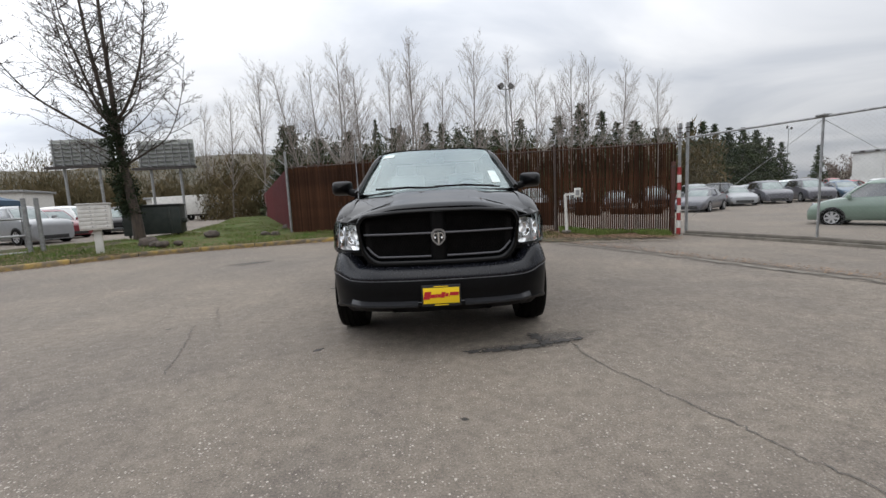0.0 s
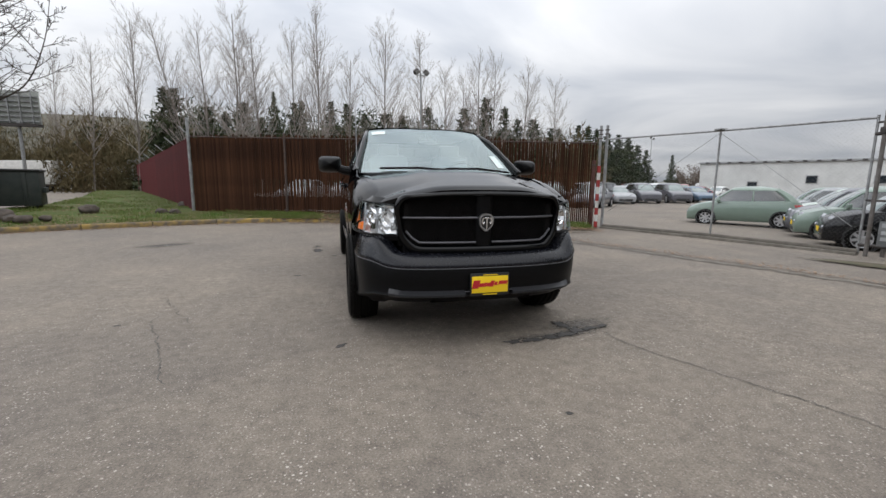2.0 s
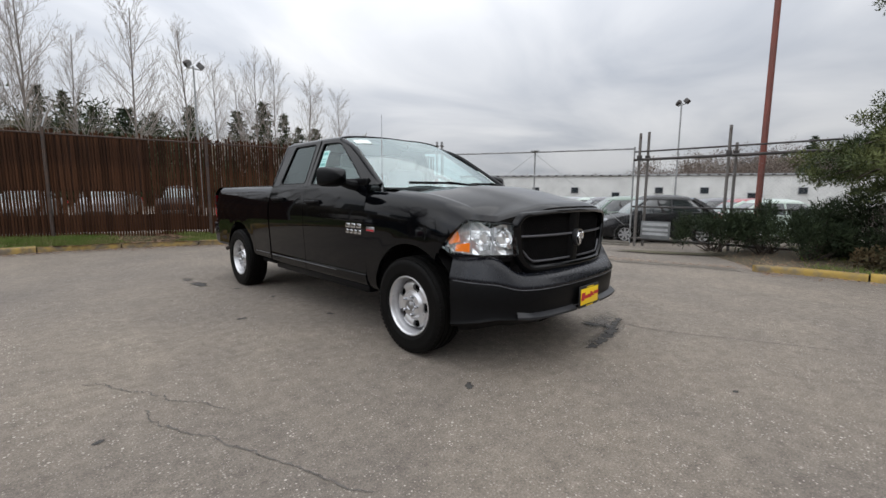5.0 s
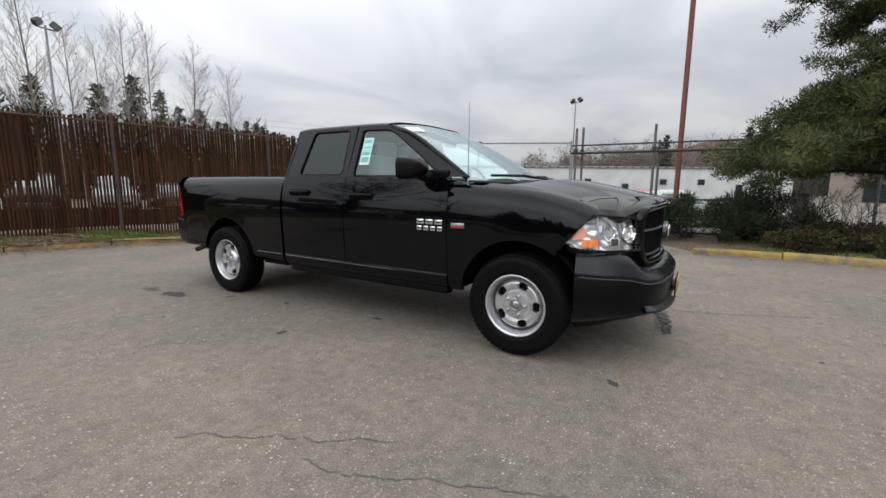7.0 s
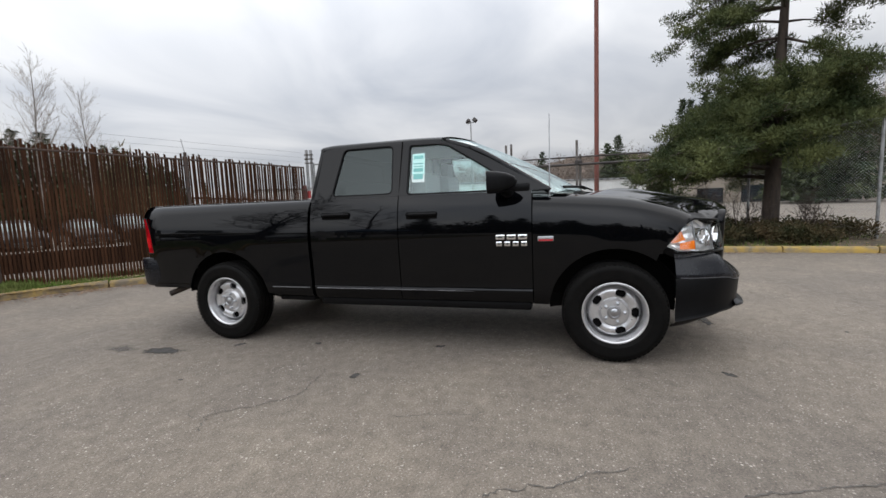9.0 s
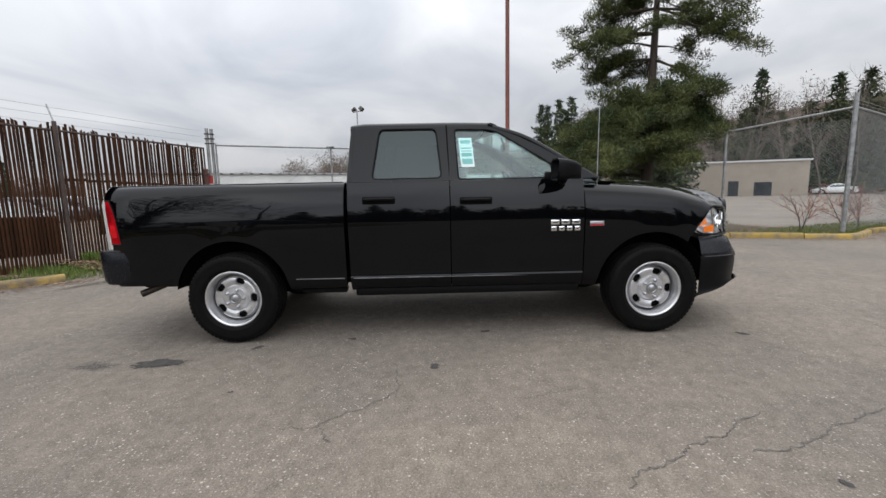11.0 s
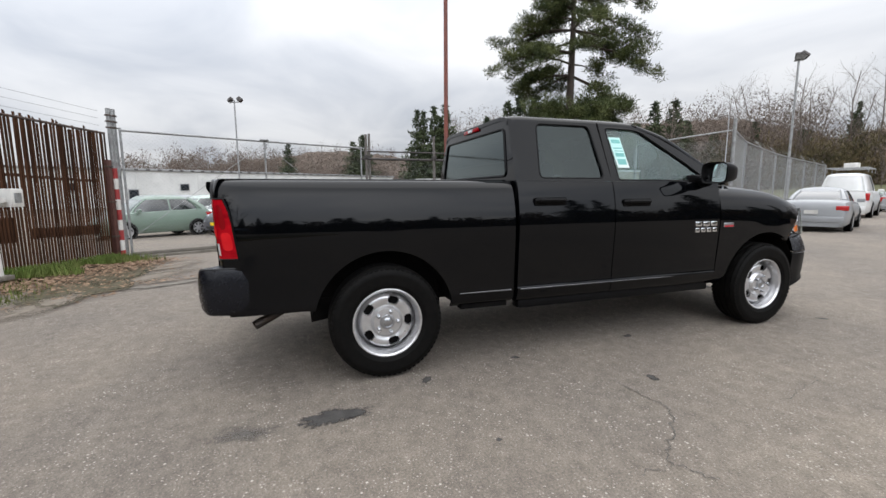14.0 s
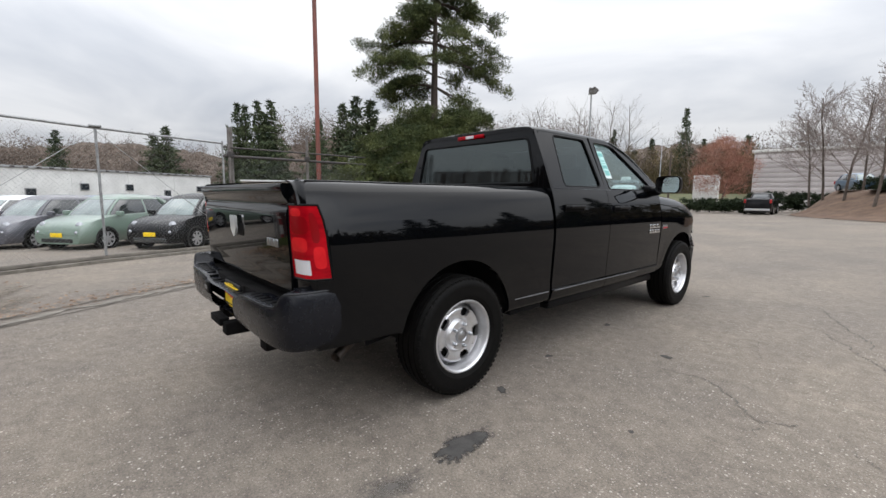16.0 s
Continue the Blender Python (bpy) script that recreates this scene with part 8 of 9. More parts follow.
for xx in (-0.6, 0.6):
    bm = bmesh.new()
    box(bm, xx - 0.05, xx + 0.05, -0.70, -0.64, 0.12, 1.16, 0.01)
    part("rib", bm, M_SKIP, sk)
for sx in (-1, 1):
    bm = bmesh.new()
    box(bm, sx * 0.95, sx * 1.06, -0.3, 0.3, 0.5, 0.68, 0.02)
    part("lift_pocket", bm, M_SKIP, sk)
    for yy in (-0.45, 0.45):
        bm = bmesh.new()
        lathe(bm, [(-0.03, 0.01), (-0.03, 0.08), (0.03, 0.08), (0.03, 0.01)], 12, Matrix.Translation((sx * 0.8, yy, 0.08)))
        part("castor", bm, C_BLACK, sk)
M_ROCK = material("dark_boulder", (0.045, 0.036, 0.030), 0.9, second=(0.10, 0.08, 0.065), scale=5, bump=0.7, bump_scale=20)
for i, (x, y, z, r) in enumerate(((-8.2, 11.2, 0.28, 0.26), (-9.3, 9.4, 0.22, 0.30), (-8.9, 9.1, 0.20, 0.18), (-6.3, 11.2, 0.22, 0.18), (-5.9, 11.1, 0.22, 0.16), (-6.6, 14.5, 0.22, 0.30), (-8.6, 9.0, 0.20, 0.18), (-8.3, 9.3, 0.2, 0.14))):
    bm = bmesh.new()
    bmesh.ops.create_icosphere(bm, subdivisions=3, radius=r)
    for v in bm.verts:
        v.co *= 1 + 0.28 * noise.noise(v.co * 3.2 / r * 0.5 + Vector((i * 3, 0, 0)))
        v.co.z *= 0.6
        v.co += Vector((x, y, z + r * 0.2))
    tagged(part("boulder", bm, M_ROCK, None, "dark weathered boulder on the grass verge", smooth=60), category="boulder", group="boulders")
bl = thing("call_box_post", "white angled post with a small pale keypad box", "keypad post", at=(3.72, 8.10, 0.10), turn=-19)
bm = bmesh.new()
tube(bm, [(0, 0, 0), (-0.03, 0, 1.02), (0.0, 0, 1.10)], 0.050, 4)
tube(bm, [(-0.04, 0, 1.06), (0.28, 0, 1.09)], 0.045, 4)
part("post", bm, M_WHITE, bl)
bm = bmesh.new()
box(bm, 0.22, 0.40, -0.10, 0.10, 0.98, 1.24, 0.015)
kb = part("keypad_box", bm, M_WHITE, bl)
bm = bmesh.new()
box(bm, 0.26, 0.36, -0.108, -0.101, 1.04, 1.18)
part("keypad", bm, M_GALV, kb)
bm = bmesh.new()
box(bm, -0.12, 0.12, -0.10, 0.10, -0.03, 0.035, 0.01)
part("foot_plate", bm, M_SEAM_PALE, bl)
pg = thing("pipe_gate", "open galvanised pipe gate at the west car park entrance", "gate", at=(-12.2, 8.5, 0.08), turn=40)
for xx in (0.0, 0.28):
    bm = bmesh.new()
    tube(bm, [(xx, 0, 0), (xx, 0, 1.75)], 0.06, 10)
    part("gate_upright", bm, M_GALV, pg)
for z in (0.15, 0.65, 1.15):
    bm = bmesh.new()
    tube(bm, [(0, 0, z), (-3.2, -0.4, z)], 0.035, 8)
    part("bar", bm, M_GALV, pg)
bm = bmesh.new()
tube(bm, [(-3.2, -0.4, -0.02), (-3.2, -0.4, 1.2)], 0.035, 8)
part("gate_upright", bm, M_GALV, pg)
cn = thing("canopy_tent", "blue fabric canopy on thin legs in the west car park", "canopy", at=(-17.8, 10.6, 0), turn=25)
M_BLUE = material("blue_canvas", (0.035, 0.075, 0.13), 0.7, second=(0.06, 0.11, 0.17), scale=2)
bm = bmesh.new()
f = [bm.verts.new(p) for p in ((-2, -2, 1.95), (2, -2, 1.95), (2, 2, 1.95), (-2, 2, 1.95), (0, 0, 2.7))]
g2 = [bm.verts.new(p) for p in ((-2, -2, 1.75), (2, -2, 1.75), (2, 2, 1.75), (-2, 2, 1.75))]
for k in range(4):
    bm.faces.new((f[k], f[(k + 1) % 4], f[4]))
    bm.faces.new((f[k], g2[k], g2[(k + 1) % 4], f[(k + 1) % 4]))
part("canopy", bm, M_BLUE, cn, smooth=0)
for sx in (-1.95, 1.95):
    for sy in (-1.95, 1.95):
        bm = bmesh.new()
        tube(bm, [(sx, sy, 0), (sx, sy, 1.9)], 0.03, 6)
        part("leg", bm, M_GALV, cn)

# a white box trailer and a pale building far off
tr = thing("box_trailer", "white box trailer standing at the back of the west car park", "trailer", at=(-32.0, 50.5, 0.0), turn=-18)
bm = bmesh.new()
box(bm, -4.2, 4.2, -1.2, 1.2, 0.75, 3.1, 0.05)
part("box_body", bm, M_WHITE, tr)
bm = bmesh.new()
box(bm, -4.0, 4.0, -1.0, 1.0, 0.55, 0.75)
part("chassis", bm, M_DARKPIPE, tr)
for wx in (-1.6, 1.6):
    for wy in (-0.9, 0.9):
        bm = bmesh.new()
        lathe(bm, [(-0.12, 0.2), (-0.12, 0.5), (0.12, 0.5), (0.12, 0.2)], 18, Matrix.Translation((wx, wy, 0.5)) @ Matrix.Rotation(radians(90), 4, "Z"))
        part("wheel", bm, P_TYRE, tr)
M_SIDING = material("pale_siding", (0.50, 0.46, 0.45), 0.8, second=(0.40, 0.36, 0.35), scale=0.4, each=0.12)
pb = thing("pale_building", "pale two-storey building behind the street trees", "building", at=(8.6, -73.0, 0.0), turn=7)
bm = bmesh.new()
box(bm, -16.5, 5.5, -8, 8, -0.3, 7.3)
part("wall", bm, material("pale_wall", (0.58, 0.55, 0.53), 0.85, second=(0.50, 0.47, 0.45), scale=0.6), pb)
bm = bmesh.new()
box(bm, -16.8, 5.8, -8.3, 8.3, 7.3, 7.65, 0.04)
part("roof", bm, M_WHITE, pb)
for wz in np.arange(0.9, 7.2, 0.62):
    bm = bmesh.new()
    box(bm, -16.4, 5.4, 8.0, 8.07, wz, wz + 0.50, 0.01)
    part("siding_board", bm, M_SIDING, pb)
lb = thing("white_trailer", "white box trailer standing behind the hedge at the road", "trailer", at=(16.6, -58.2, 0.0), turn=14)
bm = bmesh.new()
box(bm, -1.35, 1.35, -3.0, 3.0, 0.7, 4.1, 0.05)
part("box_body", bm, M_WHITE, lb)
for wx in (-1.2, 1.2):
    for wy in (-0.5, 0.5):
        bm = bmesh.new()
        lathe(bm, [(-0.1, 0.15), (-0.1, 0.36), (0.1, 0.36), (0.1, 0.15)], 16, Matrix.Translation((wx, wy, 0.36)))
        part("wheel", bm, P_TYRE, lb)
bm = bmesh.new()
box(bm, -0.9, 0.9, -3.0, 4.2, 0.5, 0.7, 0.02)
part("chassis", bm, M_DARKPIPE, lb)

# ---- vegetation ----
THIN = [0.0055]


def branch_mesh(segments, sides_big=6):
    """Tapered tubes for a list of (start, end, radius at start, radius at end)."""
    verts, faces = [], []
    for a, b, ra, rb in segments:
        d = b - a
        if d.length < 1e-5:
            continue
        d = d.normalized()
        s = d.orthogonal().normalized()
        u = d.cross(s)
        n = sides_big if ra > 0.03 else 3
        k = len(verts)
        for p, r in ((a, ra), (b, rb)):
            for j in range(n):
                t = 2 * math.pi * j / n
                verts.append(p + (s * math.cos(t) + u * math.sin(t)) * r)
        for j in range(n):
            faces.append((k + j, k + (j + 1) % n, k + n + (j + 1) % n, k + n + j))
    return verts, faces


def grow(rnd, p, d, length, r, level, levels, spec, trunk, twigs):
    """One limb and its side limbs; spec: (up pull, wobble, side angle, shoots per limb, length ratio)."""
    up, wob, ang, shoots, ratio = spec
    steps = (5, 4, 3, 2, 2)[level]
    segs = []
    q, dr = p.copy(), d.copy()
    for i in range(steps):
        dr = (dr + Vector((rnd.gauss(0, wob), rnd.gauss(0, wob), rnd.gauss(0, wob) + up))).normalized()
        e = q + dr * (length / steps)
        r0 = r * (1 - 0.72 * i / steps)
        r1 = r * (1 - 0.72 * (i + 1) / steps)
        (trunk if level == 0 else twigs).append((q, e, r0, r1))
        segs.append((q, e, dr.copy(), r1))
        q = e
    if level >= levels:
        return
    n = shoots[level]
    for k in range(n):
        f = (k + rnd.random()) / n
        f = 0.25 + 0.72 * f if level == 0 else 0.18 + 0.8 * f
        i = min(int(f * steps), steps - 1)
        a, b, sd, sr = segs[i]
        o = a.lerp(b, f * steps - i)
        side = sd.orthogonal().normalized()
        side.rotate(Matrix.Rotation(rnd.uniform(0, 2 * math.pi), 3, sd))
        lean = radians(ang[level] + rnd.gauss(0, 8))
        nd = (sd * math.cos(lean) + side * math.sin(lean)).normalized()
        l2 = length * ratio[level] * (1.15 - 0.75 * f if level == 0 else 1.1 - 0.6 * f) * rnd.uniform(0.75, 1.2)
        grow(rnd, o, nd, l2, max(THIN[0], sr * 0.5 + 0.002), level + 1, levels, spec, trunk, twigs)


def bare_tree(name, label, at, height, radius, spec, levels, seed, mat, twig_mat, group="", boles=1):
    rnd = random.Random(seed)
    t = thing(name, label, "tree", group, at=at)
    trunk, twigs = [], []
    for b in range(boles):
        d = Vector((rnd.uniform(-0.12, 0.12), rnd.uniform(-0.12, 0.12), 1)).normalized()
        if boles > 1:
            d = Vector((0.16 * math.cos(b * 2.4), 0.16 * math.sin(b * 2.4), 1)).normalized()
        grow(rnd, Vector((0, 0, -0.1)), d, height * (1 - 0.08 * b), radius * (1 - 0.2 * b), 0, levels, spec, trunk, twigs)
    raw("trunk", *branch_mesh(trunk, 8), mat, t, smooth=True)
    raw("crown", *branch_mesh(twigs, 5), twig_mat, t, "bare winter twigs")
    return t


M_TWIG = material("twigs", (0.040, 0.029, 0.023), 0.9, second=(0.075, 0.056, 0.046), scale=2)
M_TWIG_PALE = material("pale_twigs", (0.22, 0.19, 0.165), 0.9, second=(0.34, 0.305, 0.275), scale=2)

EYE0 = Vector((-0.06, -4.2, 1.25))


def polar(az, dist, z=0.0, eye=EYE0):
    return (eye.x + dist * math.sin(radians(az)), eye.y + dist * math.cos(radians(az)), z)


M_ALDER_TWIG = material("dark_twigs", (0.045, 0.036, 0.030), 0.9, second=(0.085, 0.068, 0.056), scale=2)
# the large bare tree by the dumpster: one trunk that forks into steep limbs
THIN[0] = 0.0095
alder = thing("alder_tree", "large leafless tree with ivy on its forked trunk by the dumpster", "tree", at=(-11.0, 11.4, 0.25))
rnd = random.Random(12)
trunk, twigs = [], []
LEADERS = [
    ([(0.05, 0.0, -0.2), (0.0, 0, 1.0), (-0.20, 0, 2.3), (-0.37, 0.0, 3.5), (-0.62, 0.05, 5.9), (-0.80, 0.0, 8.7), (-0.85, 0.0, 12.6)], 0.215, 0.02, 2.2, 12.4, 1.0),
    ([(-0.30, 0.03, 3.0), (-0.72, 0.10, 4.3), (-1.15, 0.10, 6.2), (-1.45, 0.05, 8.2), (-1.75, 0.0, 11.6)], 0.13, 0.015, 3.6, 11.4, 0.9),
    ([(-0.62, 0.1, 4.0), (-1.25, 0.3, 4.9), (-1.9, 0.4, 6.4), (-2.5, 0.4, 8.2), (-2.8, 0.4, 10.4)], 0.075, 0.012, 4.8, 10.2, 0.7),
    ([(-0.40, 0.0, 3.5), (-1.5, -0.3, 4.2), (-2.9, -0.5, 5.2), (-4.0, -0.6, 6.6), (-4.6, -0.6, 8.4)], 0.06, 0.010, 4.1, 8.2, 0.6),
    ([(-0.25, 0.0, 2.7), (0.45, 0.1, 3.1), (1.25, 0.2, 3.7), (1.75, 0.2, 4.9), (1.95, 0.2, 6.2)], 0.045, 0.008, 3.0, 6.0, 0.45),
    ([(-0.42, 0.0, 4.2), (0.2, -0.2, 4.9), (0.75, -0.3, 6.2), (1.0, -0.3, 8.2), (1.1, -0.3, 10.0)], 0.065, 0.010, 4.8, 9.8, 0.65),
    ([(-0.45, 0.0, 3.9), (-0.6, -0.9, 4.8), (-0.8, -1.6, 6.4), (-0.9, -1.9, 8.6)], 0.042, 0.010, 4.8, 8.4, 0.65),
    ([(-0.45, 0.0, 4.1), (-0.4, 0.9, 5.0), (-0.4, 1.6, 6.6), (-0.5, 1.8, 8.8)], 0.042, 0.010, 5.0, 8.6, 0.65),
]
TWIG_SPEC = (0.085, 0.07, (60, 48, 44), (0, 8, 4), (0, 0.36, 0.40))
for line, r0, r1, za, zb_, reach in LEADERS:
    pts = [Vector(p) + Vector((0.068 * max(0.0, p[2] - 1.5), 0, 0)) for p in spline(line, 26)]
    top = pts[-1].z
    for i in range(25):
        trunk.append((pts[i], pts[i + 1], r0 + (r1 - r0) * (i / 25) ** 0.8, r0 + (r1 - r0) * ((i + 1) / 25) ** 0.8))
    z, turn_ = za, rnd.uniform(0, 6.28)
    while z < zb_:
        k = min(range(25), key=lambda j: abs(pts[j].z - z))
        d = (pts[k + 1] - pts[k]).normalized()
        side = Vector((math.cos(turn_), 0.8 * math.sin(turn_), 0.0)).normalized()
        L = reach * (2.5 * (1 - (z - za) / (top + 1.5 - za)) + 0.5) * rnd.uniform(0.6, 1.15)
        grow(rnd, pts[k].copy(), (side + d * rnd.uniform(0.3, 0.7)).normalized(), L, 0.010 + 0.006 * L, 1, 3, TWIG_SPEC, trunk, twigs)
        turn_ += 2.4 + rnd.uniform(-0.5, 0.5)
        z += 0.15 + 0.08 * rnd.random()
raw("trunk", *branch_mesh(trunk, 9), M_BARK_DARK, alder, "brown bark with knots", smooth=True)
raw("crown", *branch_mesh(twigs, 5), M_ALDER_TWIG, alder, "bare winter twigs with small buds")
ALDER_IVY = [(-0.12 - 0.05 * z + rnd.uniform(-0.30, 0.30), -0.05 + rnd.uniform(-0.25, 0.25), z, rnd.uniform(0.12, 0.26)) for z in (0.9 + 4.0 * rnd.random() ** 1.3 for _ in range(120))]
bare_tree("alder_tree", "leafless tree at the edge of the west car park", (-17.5, 10.5, 0.1), 9.5, 0.16, (0.05, 0.07, (48, 46, 42), (13, 9, 6), (0.48, 0.42, 0.42)), 3, 31, M_BARK, M_TWIG)

THIN[0] = 0.0055

# pale poplars in the row behind the fence
THIN[0] = 0.0075
BIRCH_SPEC = (0.13, 0.04, (40, 34, 32), (42, 8, 4), (0.30, 0.46, 0.45))
protos = [bare_tree("poplar_tree", "slender leafless pale-barked tree behind the fence", (0, 0, -50 - 30 * i), 14.0, 0.085, BIRCH_SPEC, 3, 40 + i, M_BIRCH, M_TWIG_PALE, "poplars behind the fence") for i in range(4)]
# bearing and height above the horizon of each top, distance, and the lean of the top in metres
POPLARS = [(-21.8, 15.3, 46, -0.6), (-16.4, 15.9, 44, -2.2), (-14.6, 15.6, 46, -0.7), (-12.9, 17.6, 43, -0.2), (-11.4, 14.6, 46, -0.4), (-9.6, 15.5, 45, 0.2), (-5.8, 15.8, 46, -0.3), (-3.3, 19.1, 42, 0.3), (-1.6, 15.7, 47, -0.3), (1.1, 14.3, 48, 0.1), (5.0, 17.1, 43, 0.1), (10.0, 16.7, 43, -0.3), (13.5, 13.7, 46, 0.2), (16.1, 12.6, 49, 0.0), (17.6, 14.5, 46, -0.2), (20.3, 14.3, 47, 0.1), (23.1, 13.3, 46, -0.2), (27.2, 11.6, 48, 0.3), (-25.5, 12.0, 55, 0.4), (-27.8, 10.5, 60, 0.2)]
rnd = random.Random(77)
for i, (az, el, dist, lean) in enumerate(POPLARS):
    h = 1.25 + dist * math.tan(radians(el)) + 0.6
    m = Matrix.Translation(polar(az, dist, -0.5)) @ Matrix.Rotation(math.atan2(lean, h), 4, "Y") @ Matrix.Rotation(rnd.uniform(0, 6.28), 4, "Z")
    c = copy_thing(protos[i % 4], m)
    k = h / 13.6
    c.scale = (k * rnd.uniform(0.85, 1.15), k * rnd.uniform(0.85, 1.15), k)
THIN[0] = 0.0055
for p in protos:
    for ch in list(p.children):
        bpy.data.objects.remove(ch)
    bpy.data.objects.remove(p)


def tuft_cloud(centres, count, size, blade, seed, flat=0.6, droop=0.0, width=0.26, radial=0.8):
    """Clumps of small leaf blades round the centres (x, y, z, radius): corner points, four to a blade."""
    rg = np.random.default_rng(seed)
    out = []
    for cx, cy, cz, r in centres:
        n = max(6, int(count * (r / size) ** 2))
        v = rg.normal(size=(n, 3))
        v /= np.linalg.norm(v, axis=1)[:, None]
        o = v * (r * rg.random(n) ** 0.45)[:, None]
        o[:, 2] *= flat
        d = v * radial + rg.normal(size=(n, 3)) * 0.6
        d[:, 2] += 0.25 - droop
        d /= np.linalg.norm(d, axis=1)[:, None]
        w = np.cross(d, rg.normal(size=(n, 3)))
        w /= np.linalg.norm(w, axis=1)[:, None] + 1e-9
        L = (blade * rg.uniform(0.6, 1.4, n))[:, None]
        p = np.array((cx, cy, cz)) + o
        q = p + d * L
        s = w * L * width
        out.append(np.stack((p - s, p + s, q + s * 0.6, q - s * 0.6), axis=1).reshape(-1, 3))
    return np.concatenate(out)


def blades(name, pts, mat, parent=None, label="", kind="", corners=4):
    """A mesh of separate blades with three or four corners."""
    if corners == 3:
        pts = pts.reshape(-1, 4, 3)[:, :3].reshape(-1, 3)
    me = bpy.data.meshes.new(name)
    n = len(pts)
    me.vertices.add(n)
    me.vertices.foreach_set("co", np.ascontiguousarray(pts, dtype=np.float32).ravel())
    me.loops.add(n)
    me.loops.foreach_set("vertex_index", np.arange(n, dtype=np.int32))
    me.polygons.add(n // corners)
    me.polygons.foreach_set("loop_start", np.arange(0, n, corners, dtype=np.int32))
    me.update(calc_edges=True)
    me.materials.append(mat)
    ob = new(name, me)
    if parent is not None:
        ob.parent = parent
    if label or kind:
        tagged(ob, label, "", "", kind)
    return ob


blades("ivy", tuft_cloud(ALDER_IVY, 70, 0.25, 0.075, 17, 0.9), M_HEDGE, alder, "dark green ivy")

# the big pine behind the road fence
pine = thing("pine_tree", "tall irregular pine with rounded needle pads and drooping upper limbs", "tree", at=(9.78, -5.26, 0.1))
rnd = random.Random(8)
trunk, tufts = [], []
bole = [Vector(p) for p in spline([(-0.36, 0.26, -0.2), (-0.30, 0.2, 1.4), (-0.12, 0.1, 3.0), (0.0, 0.0, 5.0), (0.02, -0.05, 7.2), (0.0, 0.0, 9.2)], 30)]
for i in range(29):
    trunk.append((bole[i], bole[i + 1], 0.22 * (1 - i / 31.0) ** 0.8 + 0.01, 0.22 * (1 - (i + 1) / 31.0) ** 0.8 + 0.01))


def pine_pad(o, spread, size):
    """A rounded pad of needles: a handful of small tufts round one place."""
    for _ in range(4):
        tufts.append((o.x + rnd.uniform(-1, 1) * spread, o.y + rnd.uniform(-1, 1) * spread, o.z + rnd.uniform(-0.4, 0.7) * spread, size * rnd.uniform(0.6, 1.15)))


def pine_limb(z, az, L, drop, arch, pads, size, first=0.35):
    """An arched limb from the bole at height z whose tip ends lower by drop, with pads along it."""
    k = min(range(30), key=lambda j: abs(bole[j].z - z))
    base, side = bole[k], Vector((-math.sin(az), math.cos(az), 0))
    wob = rnd.uniform(-0.22, 0.22) * L
    pts = []
    for n in range(9):
        f = n / 8
        pts.append(base + Vector((math.cos(az), math.sin(az), 0)) * L * f + side * wob * math.sin(2.4 * f) + Vector((0, 0, arch * L * math.sin(math.pi * f) - drop * f + rnd.uniform(-0.05, 0.05) * f)))
    r = 0.014 + 0.013 * L
    for n in range(8):
        trunk.append((pts[n], pts[n + 1], r * (1 - n / 9), r * (1 - (n + 1) / 9)))
    for n in range(pads):
        f = first + (1.0 - first) * (n + rnd.random()) / pads
        o = pts[min(int(f * 8 + 0.5), 8)]
        w = (0.08 + 0.13 * L) * (1.15 - abs(f - 0.7))
        t = o + side * rnd.uniform(-w, w) + Vector((rnd.uniform(-0.12, 0.12), rnd.uniform(-0.12, 0.12), rnd.uniform(-0.06, 0.20)))
        trunk.append((o, t, 0.011, 0.004))
        pine_pad(t, 0.10 + 0.30 * size, size)


# dense dark skirt of low limbs
for i in range(40):
    f = i / 39.0
    az = i * 2.399 + rnd.uniform(-0.3, 0.3)
    high = max(0.0, math.cos(az - 4.25))
    pine_limb(1.5 + 2.5 * f + rnd.uniform(-0.2, 0.2) + 1.3 * high * (1 - f), az, rnd.uniform(2.4, 3.7) * (1 - 0.34 * f) * (1 - 0.22 * high), 0.5 - 0.5 * f, 0.10, 9, 0.30, 0.25)
for i in range(20):
    f = i / 19.0
    az = 0.9 + 1.8 * ((i * 0.618) % 1.0)
    pine_limb(1.6 + 1.5 * f, az, rnd.uniform(3.4, 4.2) * (1 - 0.36 * f), 0.30 - 0.2 * f, 0.08, 11, 0.28, 0.30)
# broad limbs that reach north-east, and long drooping ones to the south-west
for z, L, drop in ((7.6, 1.3, 0.2), (7.1, 1.9, 0.35), (6.7, 2.5, 0.5), (6.3, 3.0, 0.8), (5.9, 2.9, 0.5), (5.5, 2.6, 0.45), (5.1, 2.1, 0.6)):
    for da in (-0.30, 0.34):
        pine_limb(z + rnd.uniform(-0.15, 0.15), 0.86 + da + rnd.uniform(-0.2, 0.2), L * rnd.uniform(0.75, 1.08), drop, 0.10, 10, 0.27, 0.36)
for z, L, drop in ((8.6, 1.5, 0.7), (8.1, 2.3, 1.0), (7.5, 2.7, 1.6), (6.7, 2.3, 1.2), (6.2, 2.7, 1.3), (5.2, 2.3, 1.4)):
    for da in (-0.22, 0.24):
        pine_limb(z + rnd.uniform(-0.12, 0.12), 4.0 + da + rnd.uniform(-0.1, 0.1), L * rnd.uniform(0.85, 1.05), drop, 0.05, 9, 0.26, 0.38)
